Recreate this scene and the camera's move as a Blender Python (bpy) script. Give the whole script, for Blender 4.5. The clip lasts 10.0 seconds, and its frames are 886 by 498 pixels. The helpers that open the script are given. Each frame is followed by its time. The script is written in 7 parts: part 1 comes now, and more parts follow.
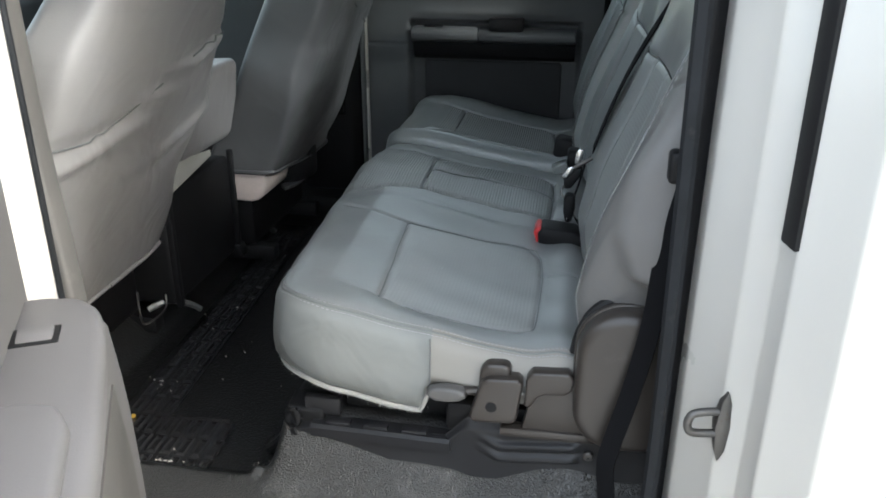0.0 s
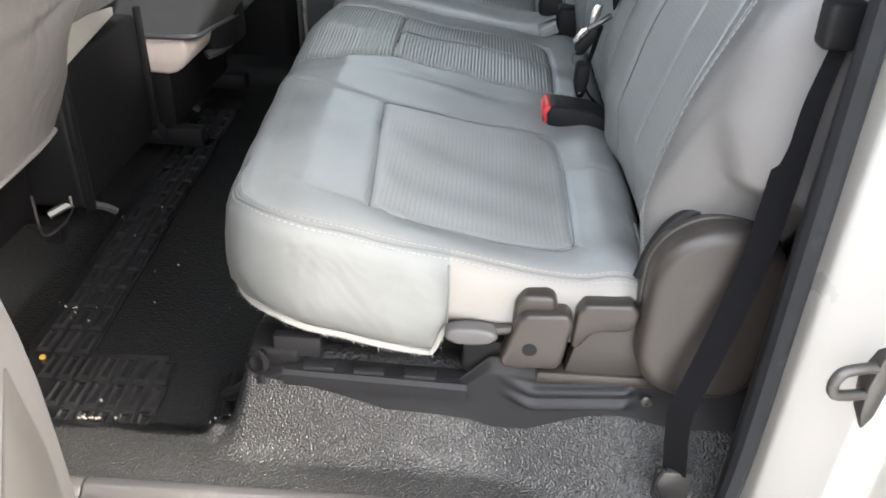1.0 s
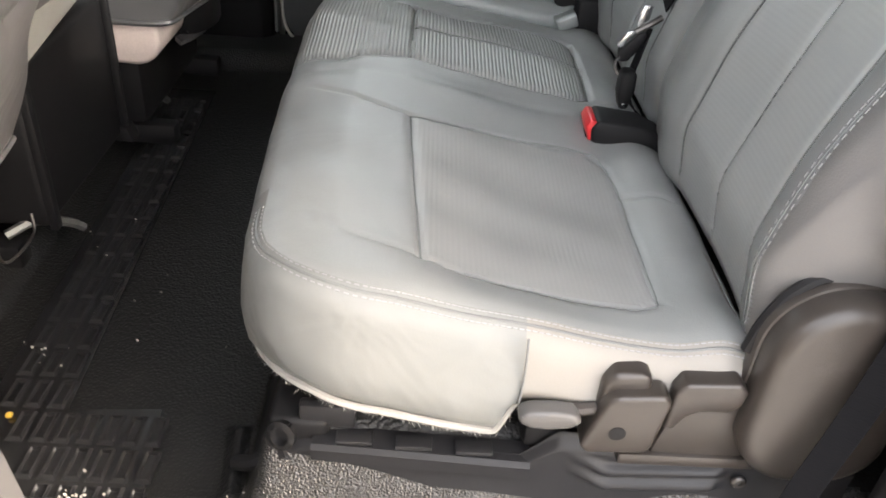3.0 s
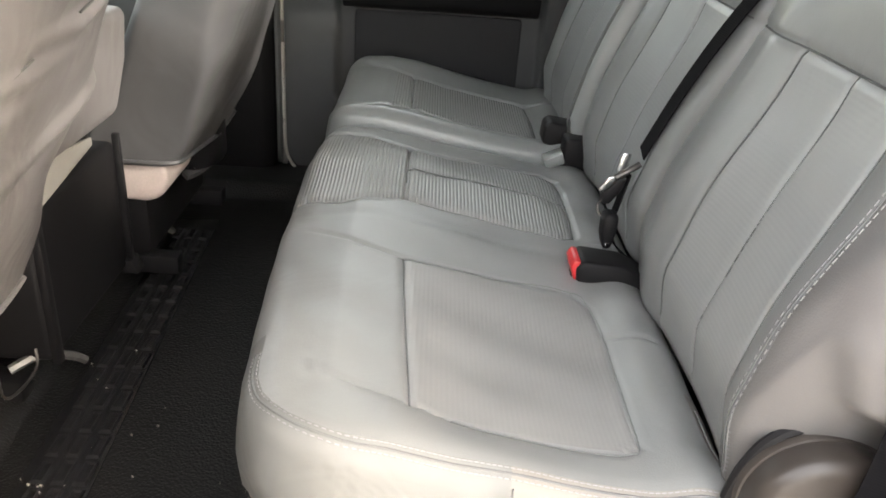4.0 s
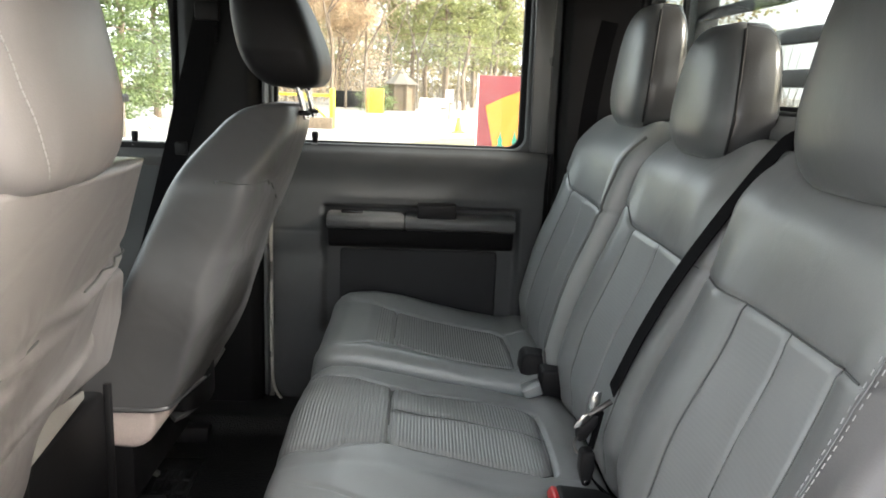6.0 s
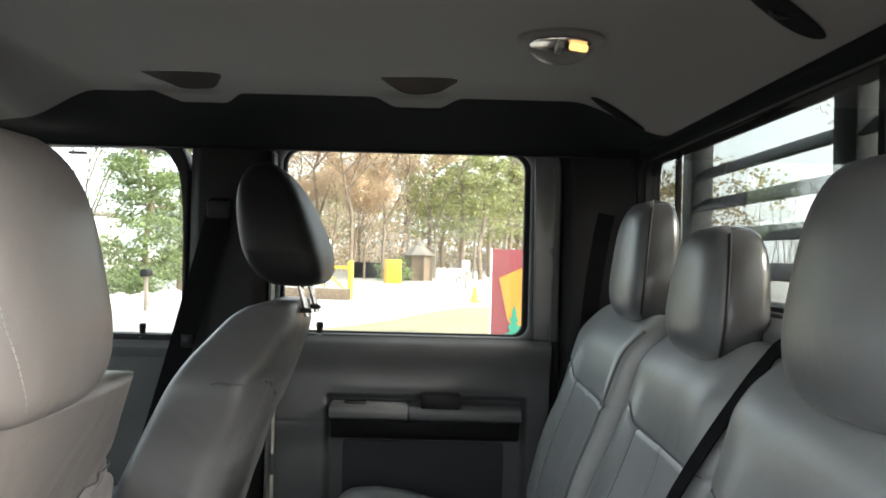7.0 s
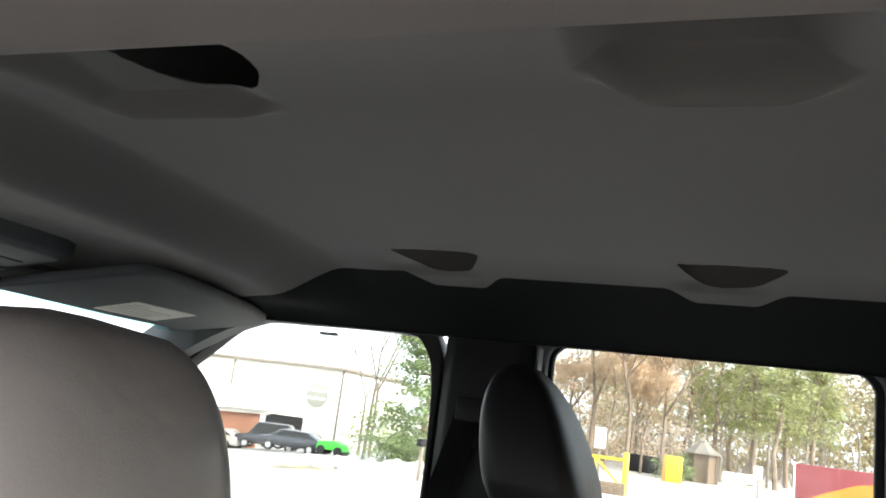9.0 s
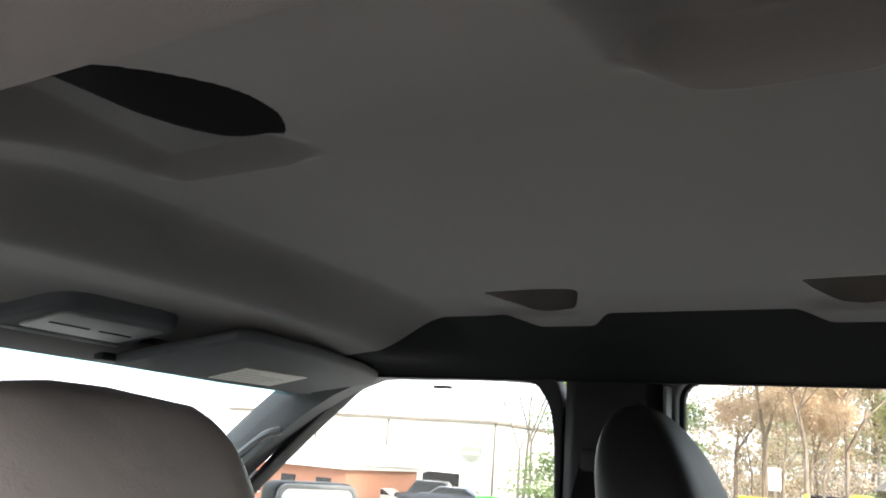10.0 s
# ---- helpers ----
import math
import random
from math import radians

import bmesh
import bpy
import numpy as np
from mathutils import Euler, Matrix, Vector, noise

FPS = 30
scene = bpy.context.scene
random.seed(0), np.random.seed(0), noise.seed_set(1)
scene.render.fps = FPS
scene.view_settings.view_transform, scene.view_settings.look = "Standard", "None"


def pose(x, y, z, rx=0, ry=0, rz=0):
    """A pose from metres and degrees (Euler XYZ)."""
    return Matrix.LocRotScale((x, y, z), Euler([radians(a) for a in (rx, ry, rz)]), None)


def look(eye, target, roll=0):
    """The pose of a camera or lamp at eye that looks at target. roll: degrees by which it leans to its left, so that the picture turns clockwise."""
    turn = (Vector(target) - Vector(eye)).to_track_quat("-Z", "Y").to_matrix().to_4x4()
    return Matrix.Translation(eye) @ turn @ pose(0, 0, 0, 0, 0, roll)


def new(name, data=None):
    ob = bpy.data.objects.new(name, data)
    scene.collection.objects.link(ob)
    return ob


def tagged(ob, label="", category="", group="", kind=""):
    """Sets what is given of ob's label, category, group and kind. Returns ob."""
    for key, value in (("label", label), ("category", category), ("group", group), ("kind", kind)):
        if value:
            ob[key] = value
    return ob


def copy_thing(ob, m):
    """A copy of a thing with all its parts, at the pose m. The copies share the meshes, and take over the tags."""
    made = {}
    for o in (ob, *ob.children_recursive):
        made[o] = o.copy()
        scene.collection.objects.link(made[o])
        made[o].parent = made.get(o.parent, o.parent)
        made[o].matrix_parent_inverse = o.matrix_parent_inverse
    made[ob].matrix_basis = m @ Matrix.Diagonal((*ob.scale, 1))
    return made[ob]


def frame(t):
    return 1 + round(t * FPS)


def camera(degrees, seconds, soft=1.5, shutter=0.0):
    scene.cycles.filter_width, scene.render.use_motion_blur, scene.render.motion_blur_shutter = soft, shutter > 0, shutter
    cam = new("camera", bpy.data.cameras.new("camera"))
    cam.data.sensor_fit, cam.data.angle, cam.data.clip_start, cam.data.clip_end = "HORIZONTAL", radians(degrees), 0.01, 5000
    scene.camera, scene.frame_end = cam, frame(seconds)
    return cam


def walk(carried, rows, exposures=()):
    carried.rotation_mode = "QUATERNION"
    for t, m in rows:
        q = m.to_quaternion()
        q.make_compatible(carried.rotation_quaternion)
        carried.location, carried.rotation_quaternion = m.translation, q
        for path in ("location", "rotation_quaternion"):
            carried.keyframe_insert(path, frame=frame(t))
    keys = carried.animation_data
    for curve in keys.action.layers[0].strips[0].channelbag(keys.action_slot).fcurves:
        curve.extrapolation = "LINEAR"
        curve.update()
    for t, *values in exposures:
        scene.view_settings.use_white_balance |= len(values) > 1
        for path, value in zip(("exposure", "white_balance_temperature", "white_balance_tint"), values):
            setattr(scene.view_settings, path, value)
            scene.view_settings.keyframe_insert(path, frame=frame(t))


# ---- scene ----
# x points to the rear of the truck, y across the cab to its passenger side, z up; the cab floor is z = 0.
cam = camera(58.7, 10.0, soft=1.8)
PATH = [
    (0, (0.198, -0.884, 0.898), (-0.106, 0.939, 0.133), 0.2),
    (0.5, (0.077, -0.861, 0.875), (-0.046, 0.948, 0.031), 1.8),
    (1, (0.034, -0.605, 0.804), (-0.035, 1.091, -0.253), 2.1),
    (1.5, (-0.039, -0.44, 0.734), (-0.111, 1.108, -0.53), 2.7),
    (2, (-0.103, -0.396, 0.73), (-0.105, 1.131, -0.563), 4.0),
    (2.5, (-0.1, -0.412, 0.757), (-0.025, 1.151, -0.488), 4.8),
    (3, (-0.098, -0.43, 0.8), (-0.022, 1.222, -0.325), 4.8),
    (4.3, (-0.086, -0.451, 0.877), (-0.033, 1.371, 0.054), 4.1),
    (4.5, (-0.084, -0.457, 0.887), (-0.03, 1.386, 0.112), 3.8),
    (5, (-0.077, -0.466, 0.907), (-0.018, 1.417, 0.233), 3.2),
    (5.2, (-0.07, -0.465, 0.913), (-0.013, 1.433, 0.284), 2.9),
    (6.3, (-0.078, -0.491, 0.962), (-0.019, 1.486, 0.668), 1.9),
    (6.5, (-0.071, -0.488, 0.974), (-0.026, 1.501, 0.767), 1.8),
    (7, (-0.039, -0.483, 1.004), (-0.033, 1.517, 1.017), 1.4),
    (7.5, (-0.033, -0.433, 1.023), (-0.092, 1.555, 1.233), 1.4),
    (8, (-0.092, -0.326, 1.046), (-0.317, 1.635, 1.367), 3.1),
    (8.5, (-0.113, -0.239, 1.068), (-0.653, 1.648, 1.451), 8.0),
    (9, (-0.085, -0.105, 1.089), (-0.785, 1.722, 1.502), 7.5),
    (9.5, (-0.038, -0.023, 1.106), (-0.943, 1.718, 1.566), 5.2),
    (10, (-0.044, -0.006, 1.1), (-1.072, 1.665, 1.606), 4.5),
]
EXPOSURES = [(0.0, 2.99, 5900, 4), (0.5, 3.58, 6100, 6), (1.0, 4.00, 6300, 9), (2.0, 4.17, 6600, 11), (3.0, 4.05, 6850, 12), (4.5, 4.21, 7150, 12), (5.0, 4.24, 7150, 12), (6.5, 3.37, 6500, 9), (7.5, 3.29, 6450, 9), (8.0, 3.13, 6350, 9), (8.5, 3.14, 6250, 9), (9.0, 3.31, 6300, 11), (10.0, 3.48, 6350, 13)]
walk(cam, [(t, look(eye, target, roll)) for t, eye, target, roll in PATH], exposures=EXPOSURES)

# ---- world and light ----
world = bpy.data.worlds.new("sky")
scene.world = world
world.use_nodes = True
wn = world.node_tree.nodes
sky = wn.new("ShaderNodeTexSky")
sky.sky_type = "NISHITA"
sky.sun_disc = False
SUN = Vector((0.82, -0.30, 0.48)).normalized()
sky.sun_elevation = math.asin(SUN.z)
sky.sun_rotation = math.atan2(SUN.x, SUN.y)
sky.air_density, sky.dust_density, sky.ozone_density = 1.0, 7.0, 0.6
veil = wn.new("ShaderNodeMixRGB")  # thin even cloud over the whole sky
veil.inputs["Fac"].default_value = 0.75
veil.inputs["Color2"].default_value = (2.6, 2.65, 2.75, 1)
world.node_tree.links.new(sky.outputs[0], veil.inputs["Color1"])
world.node_tree.links.new(veil.outputs[0], wn["Background"].inputs[0])
wn["Background"].inputs[1].default_value = 0.15

sun_data = bpy.data.lights.new("sun", "SUN")
sun_data.energy, sun_data.angle, sun_data.color = 0.55, radians(7.0), (1.0, 0.97, 0.93)
sun = new("sun", sun_data)
sun.matrix_world = look((20, -5, 16), Vector((20, -5, 16)) - SUN)


# ---- materials ----
def material(name, colour, rough=0.5, metal=0.0, spec=0.5, grain=0.0, grain_size=800.0, vary=0.12, vary_size=9.0,
             bump=0.0, bump_size=900.0, bump_kind="noise", distance=0.001, coat=0.0, stain=None, stain_size=5.0, stain_at=0.6, sheen=0.0, puff=None):
    """A principled surface with colour variation at two scales, patchy roughness and fine relief, in metres."""
    m = bpy.data.materials.new(name)
    m.use_nodes = True
    nt = m.node_tree
    n, l = nt.nodes, nt.links
    b = n["Principled BSDF"]
    co = n.new("ShaderNodeTexCoord")
    big = n.new("ShaderNodeTexNoise")
    big.inputs["Scale"].default_value, big.inputs["Detail"].default_value = vary_size, 6.0
    l.new(co.outputs["Object"], big.inputs["Vector"])
    ramp = n.new("ShaderNodeValToRGB")
    ramp.color_ramp.elements[0].position, ramp.color_ramp.elements[1].position = 0.3, 0.7
    ramp.color_ramp.elements[0].color = (*[c * (1 - vary) for c in colour], 1)
    ramp.color_ramp.elements[1].color = (*[min(1, c * (1 + vary)) for c in colour], 1)
    l.new(big.outputs["Fac"], ramp.inputs["Fac"])
    out = ramp.outputs["Color"]
    if stain:
        sn = n.new("ShaderNodeTexNoise")
        sn.inputs["Scale"].default_value, sn.inputs["Detail"].default_value, sn.inputs["Roughness"].default_value = stain_size, 8.0, 0.65
        l.new(co.outputs["Object"], sn.inputs["Vector"])
        sr = n.new("ShaderNodeValToRGB")
        sr.color_ramp.elements[0].position, sr.color_ramp.elements[1].position = stain_at, stain_at + 0.12
        l.new(sn.outputs["Fac"], sr.inputs["Fac"])
        mx = n.new("ShaderNodeMixRGB")
        mx.inputs["Color2"].default_value = (*stain, 1)
        l.new(sr.outputs["Color"], mx.inputs["Fac"])
        l.new(out, mx.inputs["Color1"])
        out = mx.outputs["Color"]
    if grain:
        fine = n.new("ShaderNodeTexNoise")
        fine.inputs["Scale"].default_value, fine.inputs["Detail"].default_value = grain_size, 3.0
        l.new(co.outputs["Object"], fine.inputs["Vector"])
        mr = n.new("ShaderNodeMapRange")
        mr.inputs["To Min"].default_value, mr.inputs["To Max"].default_value = 1 - grain, 1 + grain
        l.new(fine.outputs["Fac"], mr.inputs["Value"])
        mg = n.new("ShaderNodeMixRGB")
        mg.blend_type = "MULTIPLY"
        mg.inputs["Fac"].default_value = 1.0
        l.new(out, mg.inputs["Color1"])
        l.new(mr.outputs["Result"], mg.inputs["Color2"])
        out = mg.outputs["Color"]
    l.new(out, b.inputs["Base Color"])
    rr = n.new("ShaderNodeMapRange")
    rr.inputs["To Min"].default_value, rr.inputs["To Max"].default_value = max(0.03, rough - 0.08), min(1, rough + 0.08)
    l.new(big.outputs["Fac"], rr.inputs["Value"])
    l.new(rr.outputs["Result"], b.inputs["Roughness"])
    b.inputs["Metallic"].default_value = metal
    b.inputs["Specular IOR Level"].default_value = spec
    b.inputs["Coat Weight"].default_value = coat
    b.inputs["Sheen Weight"].default_value = sheen
    if bump:
        if bump_kind == "noise":
            t = n.new("ShaderNodeTexNoise")
            t.inputs["Detail"].default_value = 4.0
            h = t.outputs["Fac"]
        elif bump_kind == "leather":
            t = n.new("ShaderNodeTexVoronoi")
            t.feature = "SMOOTH_F1"
            h = t.outputs["Distance"]  # rounded grains, the joints lower
        else:
            t = n.new("ShaderNodeTexWave")
            t.bands_direction = {"x": "X", "y": "Y", "z": "Z"}[bump_kind]
            t.wave_profile = "SIN"
            t.inputs["Distortion"].default_value = 0.4
            t.inputs["Detail"].default_value = 1.0
            h = t.outputs["Fac"]
        t.inputs["Scale"].default_value = bump_size
        l.new(co.outputs["Object"], t.inputs["Vector"])
        bp = n.new("ShaderNodeBump")
        bp.inputs["Strength"].default_value, bp.inputs["Distance"].default_value = bump, distance
        bp.invert = bump_kind == "leather"
        l.new(h, bp.inputs["Height"])
        l.new(bp.outputs["Normal"], b.inputs["Normal"])
        if puff:
            soft = n.new("ShaderNodeTexNoise")
            soft.inputs["Scale"].default_value, soft.inputs["Detail"].default_value, soft.inputs["Distortion"].default_value = puff[0], 2.0, 1.2
            l.new(co.outputs["Object"], soft.inputs["Vector"])
            wide = n.new("ShaderNodeBump")
            wide.inputs["Strength"].default_value, wide.inputs["Distance"].default_value = puff[1], puff[2]
            l.new(soft.outputs["Fac"], wide.inputs["Height"])
            l.new(wide.outputs["Normal"], bp.inputs["Normal"])
    return m


def glass_material(name, tint, gloss=0.06, steep=5.0):
    """A thin pane: mostly clear, with a mirror-like film that grows at glancing angles."""
    m = bpy.data.materials.new(name)
    m.use_nodes = True
    n, l = m.node_tree.nodes, m.node_tree.links
    n.remove(n["Principled BSDF"])
    clear = n.new("ShaderNodeBsdfTransparent")
    clear.inputs[0].default_value = (*tint, 1)
    shine = n.new("ShaderNodeBsdfGlossy")
    shine.inputs["Roughness"].default_value = 0.02
    facing = n.new("ShaderNodeLayerWeight")
    facing.inputs["Blend"].default_value = 0.5
    power = n.new("ShaderNodeMath")
    power.operation = "POWER"
    power.inputs[1].default_value = steep
    film = n.new("ShaderNodeMapRange")
    film.inputs["To Min"].default_value, film.inputs["To Max"].default_value = gloss * 0.4, 0.5
    mix = n.new("ShaderNodeMixShader")
    l.new(facing.outputs["Facing"], power.inputs[0])
    l.new(power.outputs[0], film.inputs["Value"])
    l.new(film.outputs[0], mix.inputs[0])
    l.new(clear.outputs[0], mix.inputs[1])
    l.new(shine.outputs[0], mix.inputs[2])
    l.new(mix.outputs[0], n["Material Output"].inputs[0])
    return m


def glow_material(name, colour, strength):
    m = bpy.data.materials.new(name)
    m.use_nodes = True
    b = m.node_tree.nodes["Principled BSDF"]
    b.inputs["Base Color"].default_value = (*colour, 1)
    b.inputs["Emission Color"].default_value = (*colour, 1)
    b.inputs["Emission Strength"].default_value = strength
    return m


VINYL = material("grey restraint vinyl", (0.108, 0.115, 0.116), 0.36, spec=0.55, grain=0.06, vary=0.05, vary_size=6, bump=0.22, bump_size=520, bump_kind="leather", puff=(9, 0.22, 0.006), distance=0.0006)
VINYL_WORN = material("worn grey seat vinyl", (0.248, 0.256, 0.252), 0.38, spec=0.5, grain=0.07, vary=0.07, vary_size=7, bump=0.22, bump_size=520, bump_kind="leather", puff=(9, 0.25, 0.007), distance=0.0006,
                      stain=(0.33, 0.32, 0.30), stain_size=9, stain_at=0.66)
VINYL_SHINY = material("glossy grey seat vinyl", (0.25, 0.266, 0.262), 0.32, spec=0.6, grain=0.05, vary=0.05, vary_size=6, bump=0.2, bump_size=520, bump_kind="leather", puff=(5, 0.12, 0.006), distance=0.0005)
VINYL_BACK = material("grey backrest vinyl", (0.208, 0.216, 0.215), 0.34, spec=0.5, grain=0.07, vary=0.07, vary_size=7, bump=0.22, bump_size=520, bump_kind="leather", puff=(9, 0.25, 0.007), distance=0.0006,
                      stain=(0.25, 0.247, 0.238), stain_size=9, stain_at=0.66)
# taupe side vinyl, darkened for the shade beside the pillar
VINYL_SIDE = material("taupe grey side vinyl darkened for shade", (0.140, 0.136, 0.134), 0.40, spec=0.4, grain=0.07, vary=0.07, vary_size=7, bump=0.22, bump_size=520, bump_kind="leather", puff=(9, 0.25, 0.007), distance=0.0006)
RIBBED = material("ribbed grey seat vinyl", (0.268, 0.276, 0.268), 0.38, spec=0.5, grain=0.06, vary=0.05, bump=0.9, bump_size=52, bump_kind="x", distance=0.0012)
RIBBED_FAINT = material("worn ribbed grey vinyl", (0.275, 0.276, 0.267), 0.38, spec=0.48, grain=0.07, vary=0.07, bump=0.17, bump_size=52, bump_kind="x", distance=0.0007,
                        stain=(0.335, 0.322, 0.305), stain_size=8, stain_at=0.64)
RIBBED_BACK = material("ribbed grey back vinyl", (0.265, 0.276, 0.274), 0.36, spec=0.5, grain=0.06, vary=0.05, bump=0.12, bump_size=52, bump_kind="z", puff=(9, 0.2, 0.006), distance=0.0008,
                        stain=(0.30, 0.298, 0.285), stain_size=13, stain_at=0.63)
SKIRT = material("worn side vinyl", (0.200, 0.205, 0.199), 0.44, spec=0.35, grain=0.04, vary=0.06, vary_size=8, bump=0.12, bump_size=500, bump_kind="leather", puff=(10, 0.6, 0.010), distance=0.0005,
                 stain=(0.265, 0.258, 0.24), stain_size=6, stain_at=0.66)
SKIRT_PALE = material("pale beige side vinyl", (0.25, 0.237, 0.218), 0.55, spec=0.3, grain=0.05, vary=0.05, vary_size=8, bump=0.12, bump_size=500, bump_kind="leather", distance=0.0005,
                      stain=(0.33, 0.25, 0.175), stain_size=9, stain_at=0.58)
COVER = material("taupe front seat vinyl", (0.215, 0.207, 0.208), 0.36, spec=0.42, grain=0.06, vary=0.06, vary_size=5, bump=0.22, bump_size=480, bump_kind="leather", puff=(7, 0.35, 0.014), distance=0.0006)
# front seat vinyl with the passenger side's shade put into the colour
COVER_SHADED = material("shaded front seat vinyl", (0.080, 0.081, 0.084), 0.37, spec=0.5, grain=0.06, vary=0.06, vary_size=5, bump=0.18, bump_size=480, bump_kind="leather", puff=(7, 0.35, 0.012), distance=0.0006)
# restraint vinyl again, darkened for the shaded rear sides
VINYL_SHADED = material("shaded restraint vinyl", (0.050, 0.052, 0.054), 0.24, spec=0.6, grain=0.06, vary=0.06, bump=0.2, bump_size=480, bump_kind="leather", distance=0.0006)
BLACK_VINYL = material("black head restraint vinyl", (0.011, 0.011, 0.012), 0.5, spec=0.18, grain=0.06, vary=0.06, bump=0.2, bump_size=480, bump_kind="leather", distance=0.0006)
FOAM = material("pale seat foam", (0.55, 0.47, 0.43), 0.9, grain=0.12, grain_size=300, vary=0.1, bump=0.4, bump_size=260)
FRAY = material("frayed pale backing cloth", (0.33, 0.322, 0.30), 0.95, grain=0.1, vary=0.08)
THREAD = material("pale thread", (0.30, 0.305, 0.30), 0.7, grain=0.1, vary=0.06)
THREAD_DARK = material("grey thread", (0.16, 0.165, 0.165), 0.7, grain=0.1, vary=0.06)
SEAM = material("dark seam thread", (0.10, 0.104, 0.104), 0.7, grain=0.1, vary=0.06)
PANEL = material("dark grey door plastic", (0.084, 0.088, 0.090), 0.58, spec=0.24, grain=0.08, vary=0.08, bump=0.3, bump_size=700, bump_kind="leather", distance=0.0006)
SILL_TRIM = material("smooth dark sill plastic", (0.075, 0.079, 0.081), 0.30, spec=0.5, grain=0.06, vary=0.08, bump=0.15, bump_size=700)
PANEL_SOFT = material("black door insert cloth", (0.033, 0.034, 0.036), 0.75, spec=0.3, grain=0.2, grain_size=900, vary=0.1, bump=0.35, bump_size=900)
PANEL_EDGE = material("grey armrest plastic", (0.13, 0.135, 0.135), 0.42, grain=0.06, vary=0.06, bump=0.2, bump_size=700)
DOOR_GREY = material("light grey door armrest plastic", (0.118, 0.113, 0.115), 0.55, grain=0.06, vary=0.05, bump=0.25, bump_size=650, bump_kind="leather", distance=0.0006)
TRIM_GREY = material("grey pillar trim plastic", (0.080, 0.076, 0.073), 0.55, grain=0.06, vary=0.07, bump=0.25, bump_size=650, stain=(0.115, 0.108, 0.10), stain_size=11)
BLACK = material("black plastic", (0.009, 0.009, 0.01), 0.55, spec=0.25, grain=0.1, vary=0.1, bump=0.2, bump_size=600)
BLACK_GLOSS = material("glossy black plastic", (0.012, 0.012, 0.013), 0.25, vary=0.1)
RISER = material("charcoal riser plastic", (0.022, 0.022, 0.024), 0.42, spec=0.3, grain=0.1, vary=0.12, bump=0.2, bump_size=600, stain=(0.028, 0.027, 0.026), stain_size=14)
LEVER = material("grey lever plastic", (0.085, 0.082, 0.080), 0.34, grain=0.06, vary=0.06, bump=0.15, bump_size=650)
HINGE = material("brown grey hinge plastic", (0.039, 0.033, 0.029), 0.32, grain=0.06, vary=0.06, bump=0.18, bump_size=650, stain=(0.058, 0.051, 0.047), stain_size=12)
RUBBER = material("black door seal rubber", (0.014, 0.015, 0.017), 0.62, spec=0.18, grain=0.1, vary=0.2, vary_size=25, stain=(0.03, 0.03, 0.03), stain_size=22)
PAINT = material("white vehicle paint", (0.465, 0.450, 0.420), 0.30, spec=0.5, grain=0.02, vary=0.03, vary_size=4, coat=0.4, stain=(0.48, 0.45, 0.405), stain_size=5, stain_at=0.63)
# floor vinyl by the doorway: some dust, and the daylight painted as paler colour
FLOORING_LIT_DUSTY = material("daylit dusty grained floor vinyl", (0.037, 0.036, 0.0345), 0.30, spec=0.7, grain=0.35, grain_size=480, vary=0.15, vary_size=7, bump=1.0, bump_size=440, bump_kind="leather", distance=0.0026,
                          stain=(0.085, 0.082, 0.078), stain_size=8, stain_at=0.58)
FLOORING = material("black textured floor vinyl", (0.014, 0.014, 0.014), 0.38, spec=0.36, grain=0.15, vary=0.18, vary_size=7, bump=0.8, bump_size=270, bump_kind="leather", distance=0.0018,
                    stain=(0.026, 0.025, 0.024), stain_size=9, stain_at=0.6)
MATRUB = material("black ribbed rubber mat", (0.017, 0.017, 0.018), 0.20, spec=0.65, grain=0.12, vary=0.2, vary_size=14, bump=0.25, bump_size=300,
                  stain=(0.032, 0.031, 0.030), stain_size=16, stain_at=0.62)
SCUFF = material("dusty grey sill plastic", (0.105, 0.099, 0.097), 0.55, grain=0.06, vary=0.08, bump=0.2, bump_size=600, stain=(0.150, 0.142, 0.134), stain_size=9)
LINER = material("taupe headliner cloth", (0.095, 0.092, 0.089), 0.95, spec=0.2, grain=0.12, grain_size=1200, vary=0.05, vary_size=3, bump=0.3, bump_size=1500, distance=0.0006, sheen=0.15)
RAIL = material("taupe roof rail trim", (0.118, 0.108, 0.105), 0.7, grain=0.07, vary=0.05, bump=0.25, bump_size=900)
# also holds the shade painted on the headliner's far cove and rear edge
RAIL_DARK = material("dark rail and shaded lining cloth", (0.009, 0.0095, 0.0105), 0.95, spec=0.04, grain=0.1, grain_size=1200, vary=0.06, bump=0.25, bump_size=1500)
BELT = material("black belt webbing", (0.008, 0.008, 0.009), 0.95, spec=0.06, grain=0.25, grain_size=1600, vary=0.1, bump=0.5, bump_size=120, bump_kind="z", distance=0.0005)
STEEL = material("bright chrome steel", (0.62, 0.62, 0.62), 0.2, metal=1.0, vary=0.05)
STEEL_WORN = material("worn bright metal", (0.24, 0.24, 0.235), 0.6, metal=0.9, vary=0.25, vary_size=40, stain=(0.20, 0.19, 0.18), stain_size=60)
STEEL_DULL = material("dull dark steel", (0.11, 0.105, 0.10), 0.45, metal=0.8, vary=0.2, vary_size=30, stain=(0.10, 0.06, 0.04), stain_size=40)
BUCKLE_RED = material("red buckle button plastic", (0.62, 0.03, 0.035), 0.35, vary=0.08)
VISOR = material("dark grey visor cloth", (0.052, 0.056, 0.061), 0.7, spec=0.3, grain=0.1, grain_size=900, vary=0.06, bump=0.25, bump_size=1200)
LABEL = material("pale visor label", (0.66, 0.64, 0.58), 0.6, vary=0.05)
